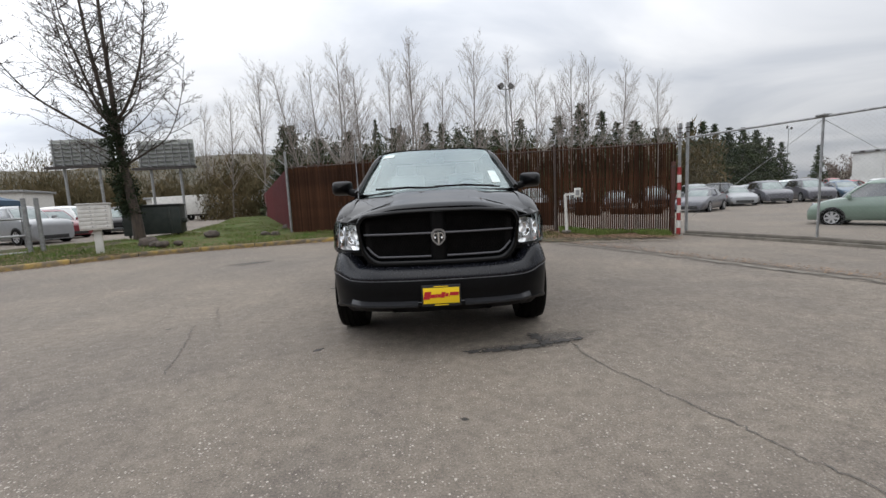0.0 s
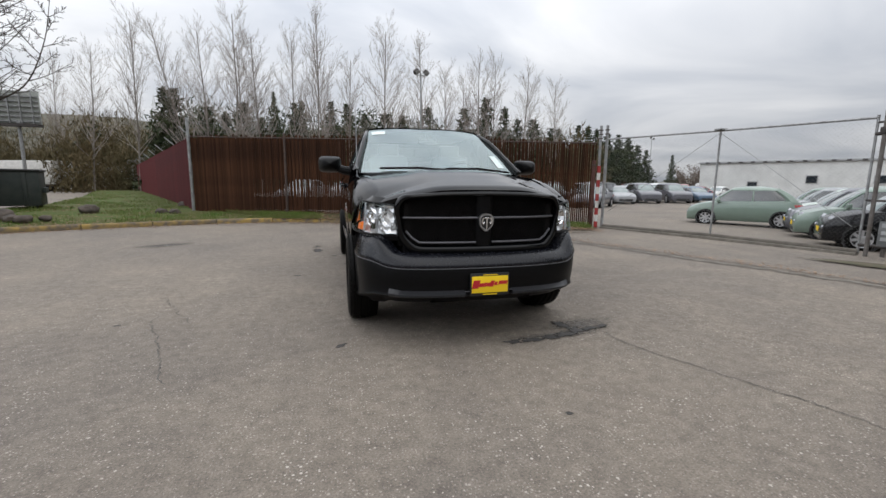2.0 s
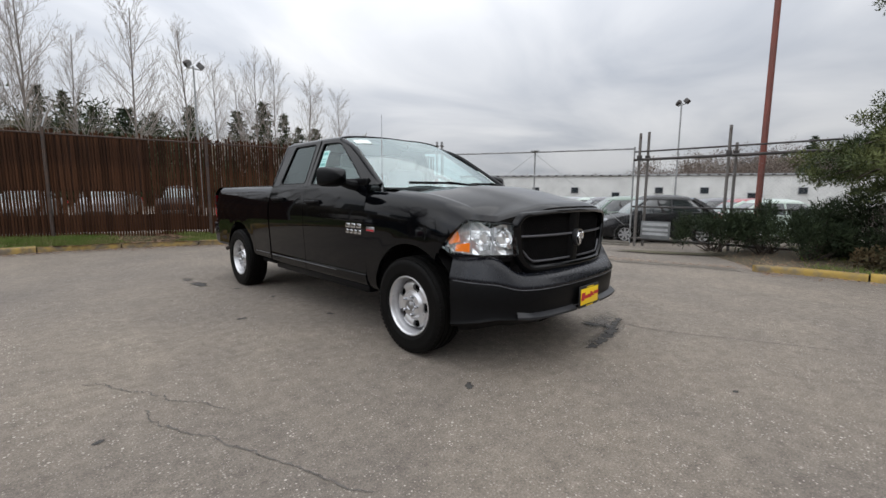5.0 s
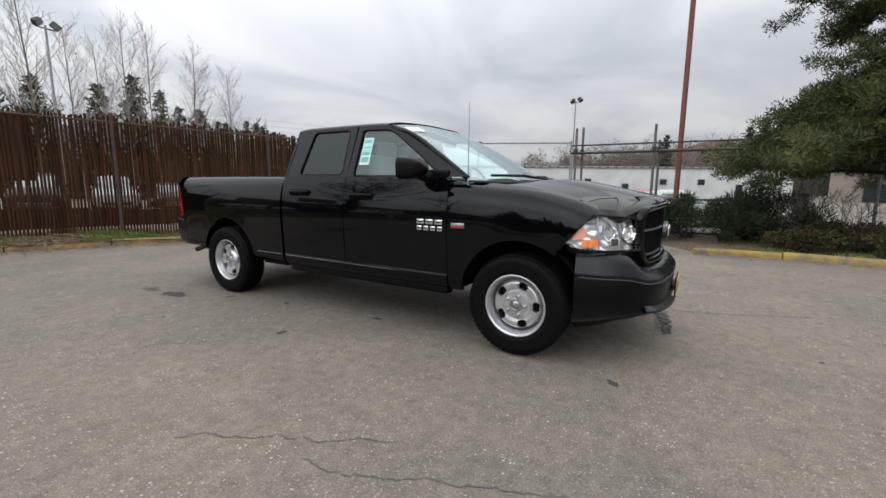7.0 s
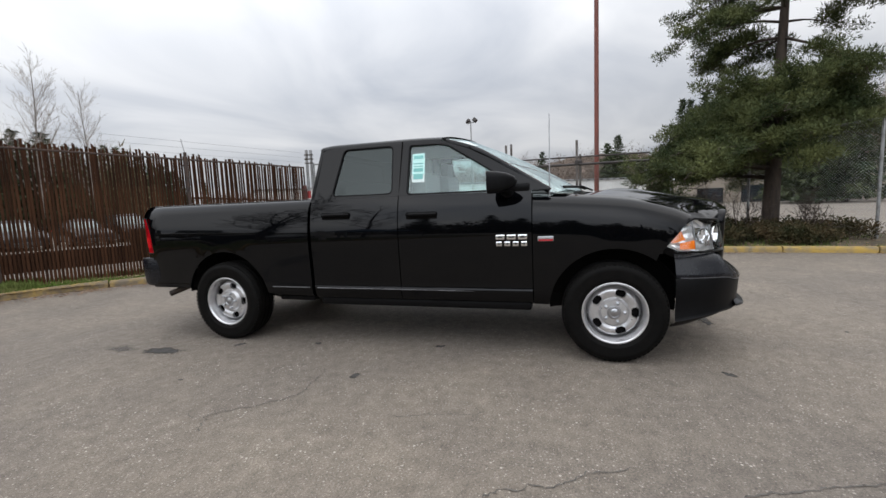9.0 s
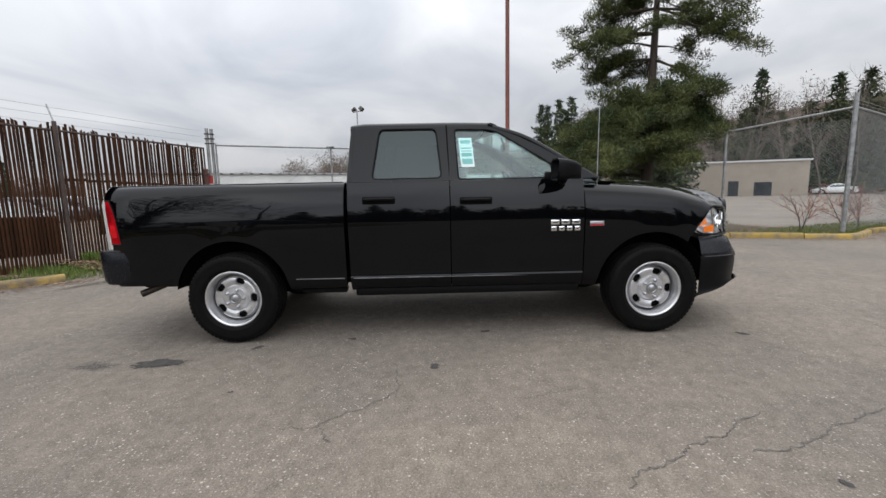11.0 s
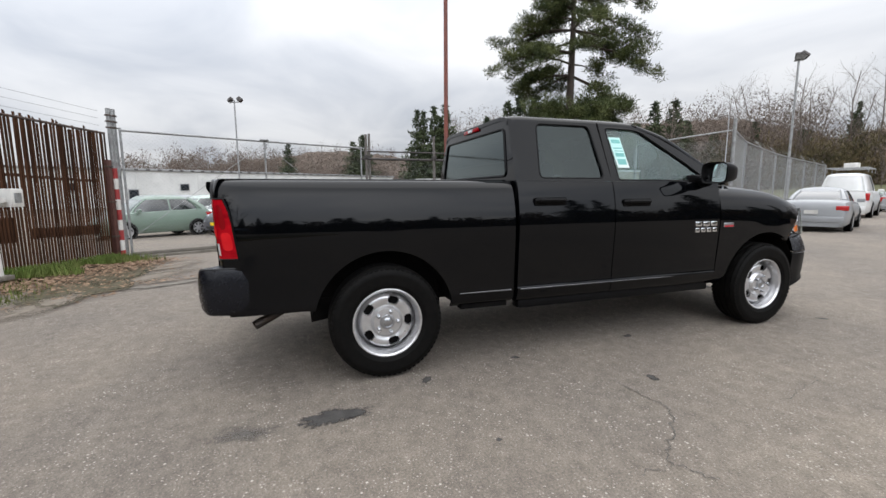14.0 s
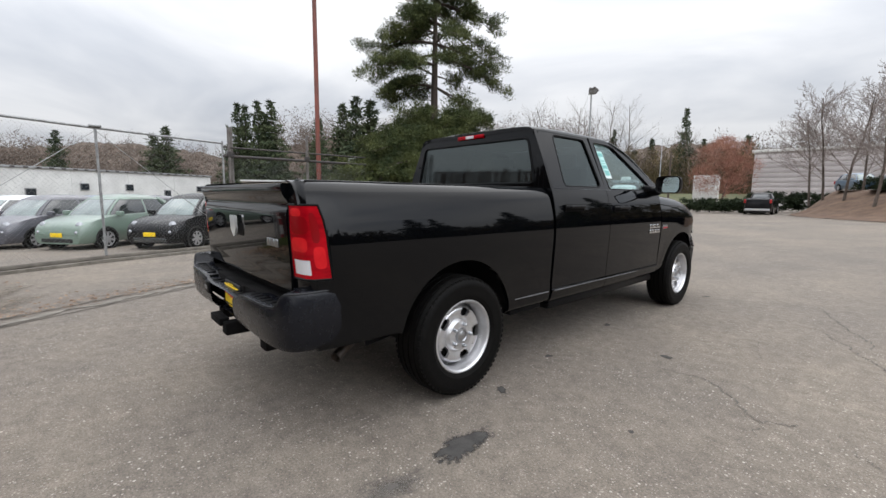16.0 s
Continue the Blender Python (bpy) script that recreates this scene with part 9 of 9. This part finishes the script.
for i in range(9):
    f = i / 8.0
    pine_limb(5.1 + 2.7 * f, (2.4 if i % 2 else 5.5) + rnd.uniform(-0.6, 0.6), rnd.uniform(1.5, 2.5) * (1 - 0.25 * f), 0.4, 0.10, 7, 0.25, 0.4)
for i in range(15):
    f = i / 14.0
    pine_limb(7.5 + 1.8 * f, i * 2.399 + rnd.uniform(-0.3, 0.3), rnd.uniform(1.1, 1.7) * (1 - 0.75 * f), 0.1, 0.10, 7, 0.27, 0.2)
tufts.append((0.0, 0.0, 9.2, 0.30))
raw("trunk", *branch_mesh(trunk, 8), M_BARK_DARK, pine, "dark scaly trunk and limbs", smooth=True)
blades("crown", tuft_cloud(tufts, 74, 0.25, 0.090, 3, 0.60, -0.25, 0.13), M_NEEDLE, pine, "green needles in rounded pads", "", 3)

# shrubs behind the east kerb
for i, (x, y, h, w) in enumerate(((8.6, 0.1, 0.95, 0.7), (8.8, -0.9, 1.15, 0.8), (8.2, -1.7, 1.15, 0.75), (8.4, -2.6, 1.25, 0.85), (7.9, -3.7, 0.42, 0.95), (8.3, -4.7, 0.45, 1.0), (8.0, -5.6, 0.45, 0.8), (9.3, -2.2, 1.0, 0.6), (9.3, -4.0, 0.45, 1.1), (7.3, -3.0, 0.32, 0.5), (7.2, -4.6, 0.36, 0.6))):
    sh = thing("evergreen_shrub", "dense dark evergreen shrub behind the yellow kerb", "shrub", "shrubs by the kerb", at=(x, y, 0.0))
    r2 = random.Random(i)
    cl = []
    for _ in range(30 if h < 0.6 else 22):
        a, rr = r2.uniform(0, 6.28), w * r2.random() ** 0.5
        cl.append((rr * math.cos(a), rr * math.sin(a), 0.15 + (h - 0.15) * r2.random() * (1 - 0.45 * (rr / w) ** 2), r2.uniform(0.16, 0.30)))
    raw("stem", *branch_mesh([(Vector((r2.uniform(-.15, .15), r2.uniform(-.15, .15), -0.05)), Vector(c[:3]), 0.016, 0.006) for c in cl], 5), M_BARK_DARK, sh)
    if h > 0.6:
        blades("leaves", tuft_cloud(cl, 260, 0.24, 0.085, i, 0.9, -0.5, 0.09), M_HEDGE, sh)
    else:
        blades("leaves", tuft_cloud(cl, 150, 0.24, 0.05, i, 0.8), M_GROUNDCOVER, sh)

for i, (x, y, h) in enumerate(((7.7, -2.9, 1.3), (8.0, -3.9, 1.2), (7.5, -5.2, 0.9), (8.6, -5.4, 1.2), (8.9, -3.2, 1.4))):
    bare_tree("bare_bush", "thin leafless brown bush among the low shrubs", (x, y, 0.05), h, 0.016, (0.05, 0.12, (40, 40), (9, 6), (0.7, 0.5)), 2, 160 + i, M_TWIG, M_TWIG, "bushes at the fence", boles=3)

# brush along the chain-link corner
for i, (x, y) in enumerate(((6.6, -9.0), (7.2, -10.0), (6.3, -7.6), (7.9, -11.8), (8.8, -13.6))):
    bare_tree("bare_bush", "low leafless reddish bush at the chain-link fence", (x, y, 0.05), 1.1, 0.02, (0.02, 0.12, (40, 40), (9, 6), (0.7, 0.5)), 2, 60 + i, M_TWIG, M_REDBUSH, "bushes at the fence", boles=3)


# conifers behind the fence and round the place
def conifer_proto(seed, mat):
    rnd = random.Random(seed)
    t = thing("conifer_tree", "dark green conical conifer", "tree", "far conifers", at=(0, 0, -80 - seed))
    cl, tr = [], [(Vector((0, 0, -0.3)), Vector((0, 0, 9.8)), 0.16, 0.02)]
    z, w = 0.7, 0
    while z < 9.75:
        f = (z - 0.7) / 9.1
        reach = 2.35 * (1 - f) ** 0.9 + 0.06
        n = 7 if f < 0.6 else 5
        for j in range(n):
            a = 2 * math.pi * (j + 0.5 * (w % 2)) / n + rnd.uniform(-0.3, 0.3)
            if rnd.random() < 0.14:
                continue
            L = reach * rnd.uniform(0.55, 1.28)
            for q in (0.35, 0.68, 1.0) if L > 0.7 else (0.6, 1.0):
                r = L * q
                cl.append((r * math.cos(a), r * math.sin(a), z - 0.10 * r + 0.05 * r * r / (L + 0.1), 0.15 + 0.24 * L / 2.3 * (1.25 - q * 0.5)))
            tr.append((Vector((0, 0, z)), Vector((L * math.cos(a), L * math.sin(a), z - 0.06 * L)), 0.022, 0.006))
        z += 0.34 + 0.16 * (1 - f) + rnd.uniform(-0.04, 0.06)
        w += 1
    raw("trunk", *branch_mesh(tr, 5), M_BARK_DARK, t)
    blades("crown", tuft_cloud(cl, 13, 0.27, 0.34, seed, 0.5, 0.45, 0.24), mat, t, "", "", 3)
    return t


cprotos = [conifer_proto(i, M_CONIFER) for i in range(3)]


def conifer(az, el, dist, eye=EYE0, z0=-0.5, fat=1.0):
    h = eye.z + dist * math.tan(radians(el)) - z0
    c = copy_thing(rnd.choice(cprotos), Matrix.Translation(polar(az, dist, z0, eye)) @ Matrix.Rotation(rnd.uniform(0, 6.28), 4, "Z"))
    k = h / 10.0
    c.scale = (k * fat * rnd.uniform(0.9, 1.2), k * fat * rnd.uniform(0.9, 1.2), k)


for az, el, dist, fat in ((-19.0, 9.9, 46, 1.1), (-18.0, 9.9, 47, 1.1), (-14.8, 8.6, 50, 1.3), (-11.1, 9.4, 52, 1.1), (-7.6, 10.6, 56, 0.55), (-5.3, 9.4, 56, 1.0), (-4.5, 9.7, 57, 0.9), (-1.0, 9.9, 55, 1.0), (1.0, 9.7, 58, 1.1), (3.2, 8.6, 58, 1.2), (5.8, 9.0, 60, 1.2), (8.0, 8.6, 55, 1.0), (11.2, 9.7, 52, 1.0), (15.9, 9.5, 52, 1.35), (18.6, 11.2, 50, 0.95), (21.1, 9.7, 52, 0.85), (22.8, 8.5, 53, 0.95), (24.8, 8.1, 53, 1.4), (27.2, 7.0, 60, 1.1), (28.1, 7.2, 62, 0.9), (30.6, 7.3, 66, 1.0), (31.8, 7.2, 68, 1.0), (32.9, 6.8, 75, 1.1), (34.2, 6.2, 78, 1.1), (35.5, 6.0, 82, 1.1), (36.7, 5.6, 86, 1.1), (37.8, 4.9, 90, 1.1), (38.8, 4.1, 95, 1.0), (41.7, 3.6, 110, 0.8), (-24.5, 5.6, 90, 1.4), (-25.3, 5.4, 90, 1.4), (-9.0, 7.6, 60, 1.3), (-12.9, 7.8, 58, 1.2)):
    conifer(az, el, dist, fat=fat)
EYE1 = Vector((-2.8, 5.4, 1.28))
for az, el, dist, fat in ((106.3, 10.6, 88, 0.6), (107.1, 10.8, 87, 0.55), (108.5, 11.0, 88, 0.6), (110.0, 11.2, 89, 0.65), (109.2, 9.8, 90, 0.7), (97.8, 6.5, 100, 0.8), (99.0, 7.4, 100, 0.7), (89.8, 6.1, 100, 0.7), (118.5, 11.5, 62, 0.6), (120.2, 12.4, 60, 0.7), (122.0, 12.4, 60, 0.8), (115.5, 9.7, 80, 0.6), (152.9, 8.2, 100, 0.7), (160.5, 10.1, 96, 0.6), (157.1, 7.0, 102, 0.9), (155.2, 5.8, 104, 1.1), (162.4, 6.6, 104, 1.0), (164.6, 6.0, 104, 1.0), (149.4, 6.0, 104, 1.0), (166.5, 7.0, 104, 0.9)):
    conifer(az, el, dist, EYE1, fat=fat * (1.55 if az < 130 else 1.0))
EYE2 = Vector((-4.46, 1.84, 1.25))
for az, el, dist, fat in ((126.9, 11.9, 85, 0.75), (125.4, 7.6, 84, 1.1), (128.8, 7.4, 84, 1.2), (131.0, 8.4, 86, 1.0), (133.0, 10.5, 84, 0.85), (135.1, 10.8, 84, 0.8), (136.6, 8.0, 92, 1.0), (139.3, 6.6, 96, 1.1), (143.0, 7.6, 98, 0.9), (147.0, 6.2, 98, 1.0), (150.8, 7.4, 98, 0.8)):
    conifer(az, el, dist, EYE2, fat=fat * 1.15)
for i in range(18):
    conifer(-172 + 104 * (i + rnd.random()) / 18, rnd.uniform(8, 17), rnd.uniform(44, 60), Vector((0, 0, 1.2)), fat=rnd.uniform(0.7, 1.1))
for p in cprotos:
    for ch in list(p.children):
        bpy.data.objects.remove(ch)
    bpy.data.objects.remove(p)


# leafless brown trees on the far hillside and along the road
M_TWIG_BROWN = material("brown_twigs", (0.095, 0.076, 0.062), 0.9, second=(0.165, 0.135, 0.115), scale=2)
wprotos = [bare_tree("leafless_tree", "tall slender leafless brown tree on the hillside", (0, 0, -300 - 30 * i), 14.0, 0.085, (0.09, 0.06, (40, 40), (28, 9), (0.36, 0.46)), 2, 140 + i, M_TWIG_BROWN, M_TWIG_BROWN, "leafless hillside trees") for i in range(4)]
rnd = random.Random(5)
for az0, az1, n, el0, el1, d0, d1, eye in ((120, 138, 24, 7.0, 10.0, 74, 98, EYE2), (141, 152, 12, 8.5, 11.2, 88, 104, EYE2), (146, 174, 18, 4.8, 8.4, 84, 100, EYE1), (84, 104, 10, 4.0, 6.2, 105, 125, EYE1)):
    for i in range(n):
        az = az0 + (az1 - az0) * (i + rnd.random()) / n
        d = rnd.uniform(d0, d1)
        h = 1.8 + d * math.tan(radians(rnd.uniform(el0, el1)))
        c = copy_thing(rnd.choice(wprotos), Matrix.Translation(polar(az, d, -0.5, eye)) @ Matrix.Rotation(rnd.uniform(0, 6.28), 4, "Z"))
        c.scale = (h / 14 * rnd.uniform(1.0, 1.4), h / 14 * rnd.uniform(1.0, 1.4), h / 14)
for p in wprotos:
    for ch in list(p.children):
        bpy.data.objects.remove(ch)
    bpy.data.objects.remove(p)


# far woods: rings of brushwood and hills that close the place on every side
def far_woods(name, mat, label, az0, az1, dist, jitter, height, n, seed, blade, count=60, width=0.10, upright=0.4, base=-0.6):
    rnd = random.Random(seed)
    cl = []
    for i in range(n):
        az = rnd.uniform(az0, az1)
        d = dist + rnd.uniform(-jitter, jitter)
        h = height * rnd.uniform(0.5, 1.1)
        x, y, _ = polar(az, d, 0, Vector((0, 0, 0)))
        for k in range(4):
            f = (k + rnd.random()) / 4
            cl.append((x + rnd.uniform(-1, 1) * h * 0.2, y + rnd.uniform(-1, 1) * h * 0.2, base + h * f * 0.9, h * 0.22 * (1.25 - 0.6 * f)))
    blades(name, tuft_cloud(cl, count, height * 0.2, blade, seed, 1.1, -upright, width, 0.15), mat, None, label, "stuff", 3)["category"] = "woods"


M_BRUSH_GREEN = material("mixed_woods", (0.058, 0.056, 0.028), 0.9, second=(0.165, 0.125, 0.070), scale=0.22, detail=4, spec=0.1)
far_woods("hedge_woods", M_BRUSH_GREEN, "brown and olive brushwood behind the fences", -30, 34, 60, 9, 8.6, 360, 1, 0.6, 95, 0.10, 0.8)
far_woods("evergreen_woods", M_CONIFER, "dark evergreen belt behind the slatted fence", -19.5, 13, 68, 7, 12.6, 230, 31, 0.6, 85, 0.15, 0.5)
far_woods("evergreen_woods", M_CONIFER, "lower evergreen belt behind the end of the fence", 12, 30, 66, 6, 9.2, 130, 33, 0.6, 85, 0.15, 0.5)
far_woods("evergreen_woods", M_CONIFER, "dark evergreens beyond the car lot", 28, 38.5, 88, 6, 9.4, 130, 34, 0.7, 85, 0.15, 0.5)
far_woods("north_woods", M_BRUSH_GREEN, "brown and olive wooded slope beyond the fence", -48, 4, 100, 8, 13.5, 300, 21, 0.9, 80, 0.06, 1.0)
far_woods("brushwood", M_BRUSH, "pale brown leafless thicket beyond the warehouse", 44, 71, 120, 14, 6.8, 240, 2, 0.40, 100, 0.20, 0.4)
far_woods("brushwood", M_BRUSH, "pale brown leafless woods beyond the warehouse", 69, 86, 120, 14, 10.5, 170, 22, 0.42, 95, 0.20, 0.4)
far_woods("brushwood", M_BRUSH, "tall brown leafless woods beyond the warehouse", 80, 114, 122, 14, 13.0, 340, 12, 0.42, 95, 0.20, 0.4)
far_woods("hill_woods", M_BRUSH, "brown leafless hillside trees beyond the tan building", 112, 150, 102, 12, 16.0, 340, 3, 0.46, 100, 0.20, 0.5)
far_woods("road_woods", M_BRUSH, "brown leafless woods at the end of the road", 141, 190, 94, 10, 11.5, 330, 4, 0.42, 95, 0.20, 0.5)
far_woods("road_hedge", M_BRUSH_GREEN, "olive undergrowth at the end of the road", 141, 172, 90, 6, 11.0, 280, 8, 0.6, 110, 0.10, 0.9)
far_woods("ridge_woods", M_BRUSH, "brown leafless trees along the ridge beyond the warehouse", 74, 122, 168, 16, 11.0, 300, 44, 0.48, 80, 0.22, 0.4, 5.5)
far_woods("ridge_woods", M_BRUSH, "brown leafless trees along the slope beyond the road", 146, 184, 146, 12, 13.0, 220, 45, 0.48, 75, 0.22, 0.4, 5.5)
far_woods("ridge_woods", M_BRUSH, "brown leafless trees on the hill beyond the tan building", 108, 150, 150, 14, 15.0, 290, 46, 0.48, 75, 0.22, 0.4, 13.0)
far_woods("west_woods", M_BRUSH_GREEN, "mixed woods beyond the west car park", -75, -24, 108, 14, 9.0, 300, 5, 0.9, 90, 0.06, 1.0)
far_woods("south_woods", M_BRUSH_GREEN, "low mixed woods closing the south-west", -174, -68, 56, 8, 9.5, 300, 6, 1.4, 45, 0.14, 0.8)


def hill(name, az0, az1, dist, depth, height, seed, label, mat=M_HILL, n=70, fuzz=0.0):
    verts, faces = [], []
    m = 9
    for i in range(n + 1):
        az = az0 + (az1 - az0) * i / n
        e = math.sin(math.pi * i / n) ** 0.4
        for j in range(m + 1):
            f = j / m
            d = dist + depth * f
            x, y, _ = polar(az, d, 0, Vector((0, 0, 0)))
            z = -1 + (height * e * (0.8 + 0.35 * noise.noise((az * 0.06 + seed, f * 1.5, seed))) + 1) * math.sin(math.pi * min(1, f * 0.62)) ** 1.0
            z += 0.9 * noise.noise((x * 0.08, y * 0.08, seed)) + fuzz * noise.noise((x * 0.45, y * 0.45, seed)) * f
            verts.append((x, y, z))
    for i in range(n):
        for j in range(m):
            a = i * (m + 1) + j
            faces.append((a, a + m + 1, a + m + 2, a + 1))
    raw(name, verts, faces, mat, None, label, "structure", smooth=True)["category"] = "hill"


hill("backdrop_hill_north", -60, 40, 110, 160, 33, 1, "low wooded hill beyond the car lot")
hill("backdrop_hill_east", 40, 115, 180, 160, 10, 2, "low wooded ridge in the east")
hill("backdrop_hill_south", 112, 185, 130, 160, 18, 3, "wooded hillside in the south-east")
M_THICKET = material("thicket", (0.044, 0.036, 0.028), 0.95, second=(0.168, 0.132, 0.110), scale=0.55, detail=10, bump=1.0, bump_scale=1.2, stretch=(1, 1, 0.22), spec=0.05)
hill("backdrop_thicket_east", 72, 126, 128, 60, 19.5, 5, "brown leafless thicket rising beyond the warehouse", M_THICKET, 220, 1.6)
hill("backdrop_thicket_hill", 102, 156, 116, 60, 30.0, 7, "brown leafless woods on the hill beyond the tan building", M_THICKET, 220, 1.8)
hill("backdrop_thicket_south", 136, 190, 112, 60, 20.0, 6, "brown leafless woods on the slope beyond the road", M_THICKET, 220, 1.8)
hill("backdrop_hill_west", 185, 300, 110, 160, 16, 4, "wooded rise in the south-west")

# the mulch bank with bare trees by the far bend of the road
bm = bmesh.new()
BANK_F = [(4.6, -42.0), (4.2, -36.5), (3.2, -33.6), (1.0, -30.6), (-1.5, -28.2), (-5.0, -26.0), (-9.5, -24.5)]
BANK_B = [(2.2, -44.0), (1.4, -41.5), (0.2, -40.2), (-1.6, -38.6), (-4.0, -37.0), (-7.4, -35.6), (-12.0, -35.0)]


def bank(u, v):
    k = u * 6
    i = min(int(k), 5)
    f = k - i
    p = np.array(BANK_F[i]) * (1 - f) + np.array(BANK_F[i + 1]) * f
    q = np.array(BANK_B[i]) * (1 - f) + np.array(BANK_B[i + 1]) * f
    w = p + (q - p) * v
    return Vector((w[0], w[1], 0.02 + 1.95 * (v * v * (3 - 2 * v)) + 0.08 * noise.noise((w[0] * 0.8, w[1] * 0.8, 1))))


sheet(bm, bank, list(np.linspace(0, 1, 50)), list(np.linspace(0, 1, 20)))
part("mulch_bank", bm, M_BANK, None, "brown bark-mulched bank beside the road", kind="structure", smooth=80)["category"] = "bank"
bm = bmesh.new()
sheet(bm, lambda x, y: Vector((x, y, 1.93)), [-40, -12, -6, 0, 2], [-60, -50, -44, -39.5, -36.8], keep=lambda x, y: y < -39.2 - 0.75 * x or x < -6)
part("upper_lot", bm, M_ASPHALT, None, "grey asphalt of the upper car park", kind="structure")["category"] = "asphalt"
M_TWIG_GREY = material("grey_twigs", (0.19, 0.16, 0.145), 0.9, second=(0.28, 0.24, 0.22), scale=2)
THIN[0] = 0.012
for i, (x, y, h) in enumerate(((-0.6, -33.6, 7.8), (1.2, -37.0, 8.4), (-3.2, -31.8, 8.0), (2.6, -39.5, 8.4), (-6.5, -31.0, 7.5), (-1.6, -37.6, 8.4), (4.0, -43.5, 8.6), (0.6, -41.0, 8.6))):
    bare_tree("bare_street_tree", "leafless spreading street tree on the mulch bank", (x, y, 0.7), h, 0.10, (0.04, 0.07, (44, 42, 42), (22, 12, 6), (0.56, 0.45, 0.45)), 3, 80 + i, M_BARK, M_TWIG_GREY, "trees on the bank")
rb_ = bare_tree("red_twig_tree", "rounded leafless tree with reddish twigs", (12.2, -48.4, 0.0), 6.0, 0.14, (0.02, 0.09, (55, 46, 44), (24, 8, 4), (0.6, 0.48, 0.45)), 3, 91, M_BARK, M_REDBUSH)
r2 = random.Random(92)
cl = []
for _ in range(120):
    a, z = r2.uniform(0, 6.28), r2.uniform(1.8, 7.4)
    rr = 3.3 * math.sqrt(max(0.05, 1 - ((z - 4.2) / 3.4) ** 2)) * r2.random() ** 0.5
    cl.append((rr * math.cos(a), rr * math.sin(a), z, r2.uniform(0.4, 0.8)))
blades("outer_crown", tuft_cloud(cl, 75, 0.6, 0.55, 93, 0.9, -0.6, 0.022), M_REDBUSH, rb_, "dense reddish twigs", "", 3)
for i, (x, y, w) in enumerate(((10.6, -42.2, 1.6), (9.0, -43.2, 1.6), (12.2, -41.4, 1.5), (-2.5, -46.5, 1.5), (-5.0, -46.2, 1.5), (0.0, -47.0, 1.5), (6.6, -47.2, 1.4), (4.6, -47.6, 1.4), (8.2, -46.8, 1.2))):
    hg = thing("clipped_hedge", "low clipped dark green hedge", "hedge", "hedges", at=(x, y, 1.93 if 2 < i < 6 else 0.0))
    r2 = random.Random(i + 200)
    cl = [(r2.uniform(-w, w), r2.uniform(-0.7, 0.7), r2.uniform(0.15, 1.0) * (1.7 if i > 5 else 1.0), 0.32) for _ in range(60 if i > 5 else 40)]
    blades("leaves", tuft_cloud(cl, 60, 0.3, 0.14, i + 5, 0.8), M_HEDGE, hg)
bm = bmesh.new()
sheet(bm, lambda x, y: Vector((x, y, 0.05 + 1.9 * max(0, min(1, (-y - 58) / 18)))), list(np.linspace(14, 52, 14)), list(np.linspace(-58, -84, 10)))
part("grass_slope", bm, material("lawn_slope", (0.070, 0.082, 0.032), 0.95, second=(0.115, 0.112, 0.056), scale=0.6, bump=0.6, bump_scale=8), None, "green grass slope at the end of the road", kind="structure")["category"] = "grass slope"
ut = thing("utility_pole", "tall wooden utility pole at the end of the road", "pole", at=(19.0, -52.0, 0))
bm = bmesh.new()
tube(bm, [(0, 0, 0), (0, 0, 7.0)], [0.14, 0.10], 8)
part("shaft", bm, M_BARK, ut)
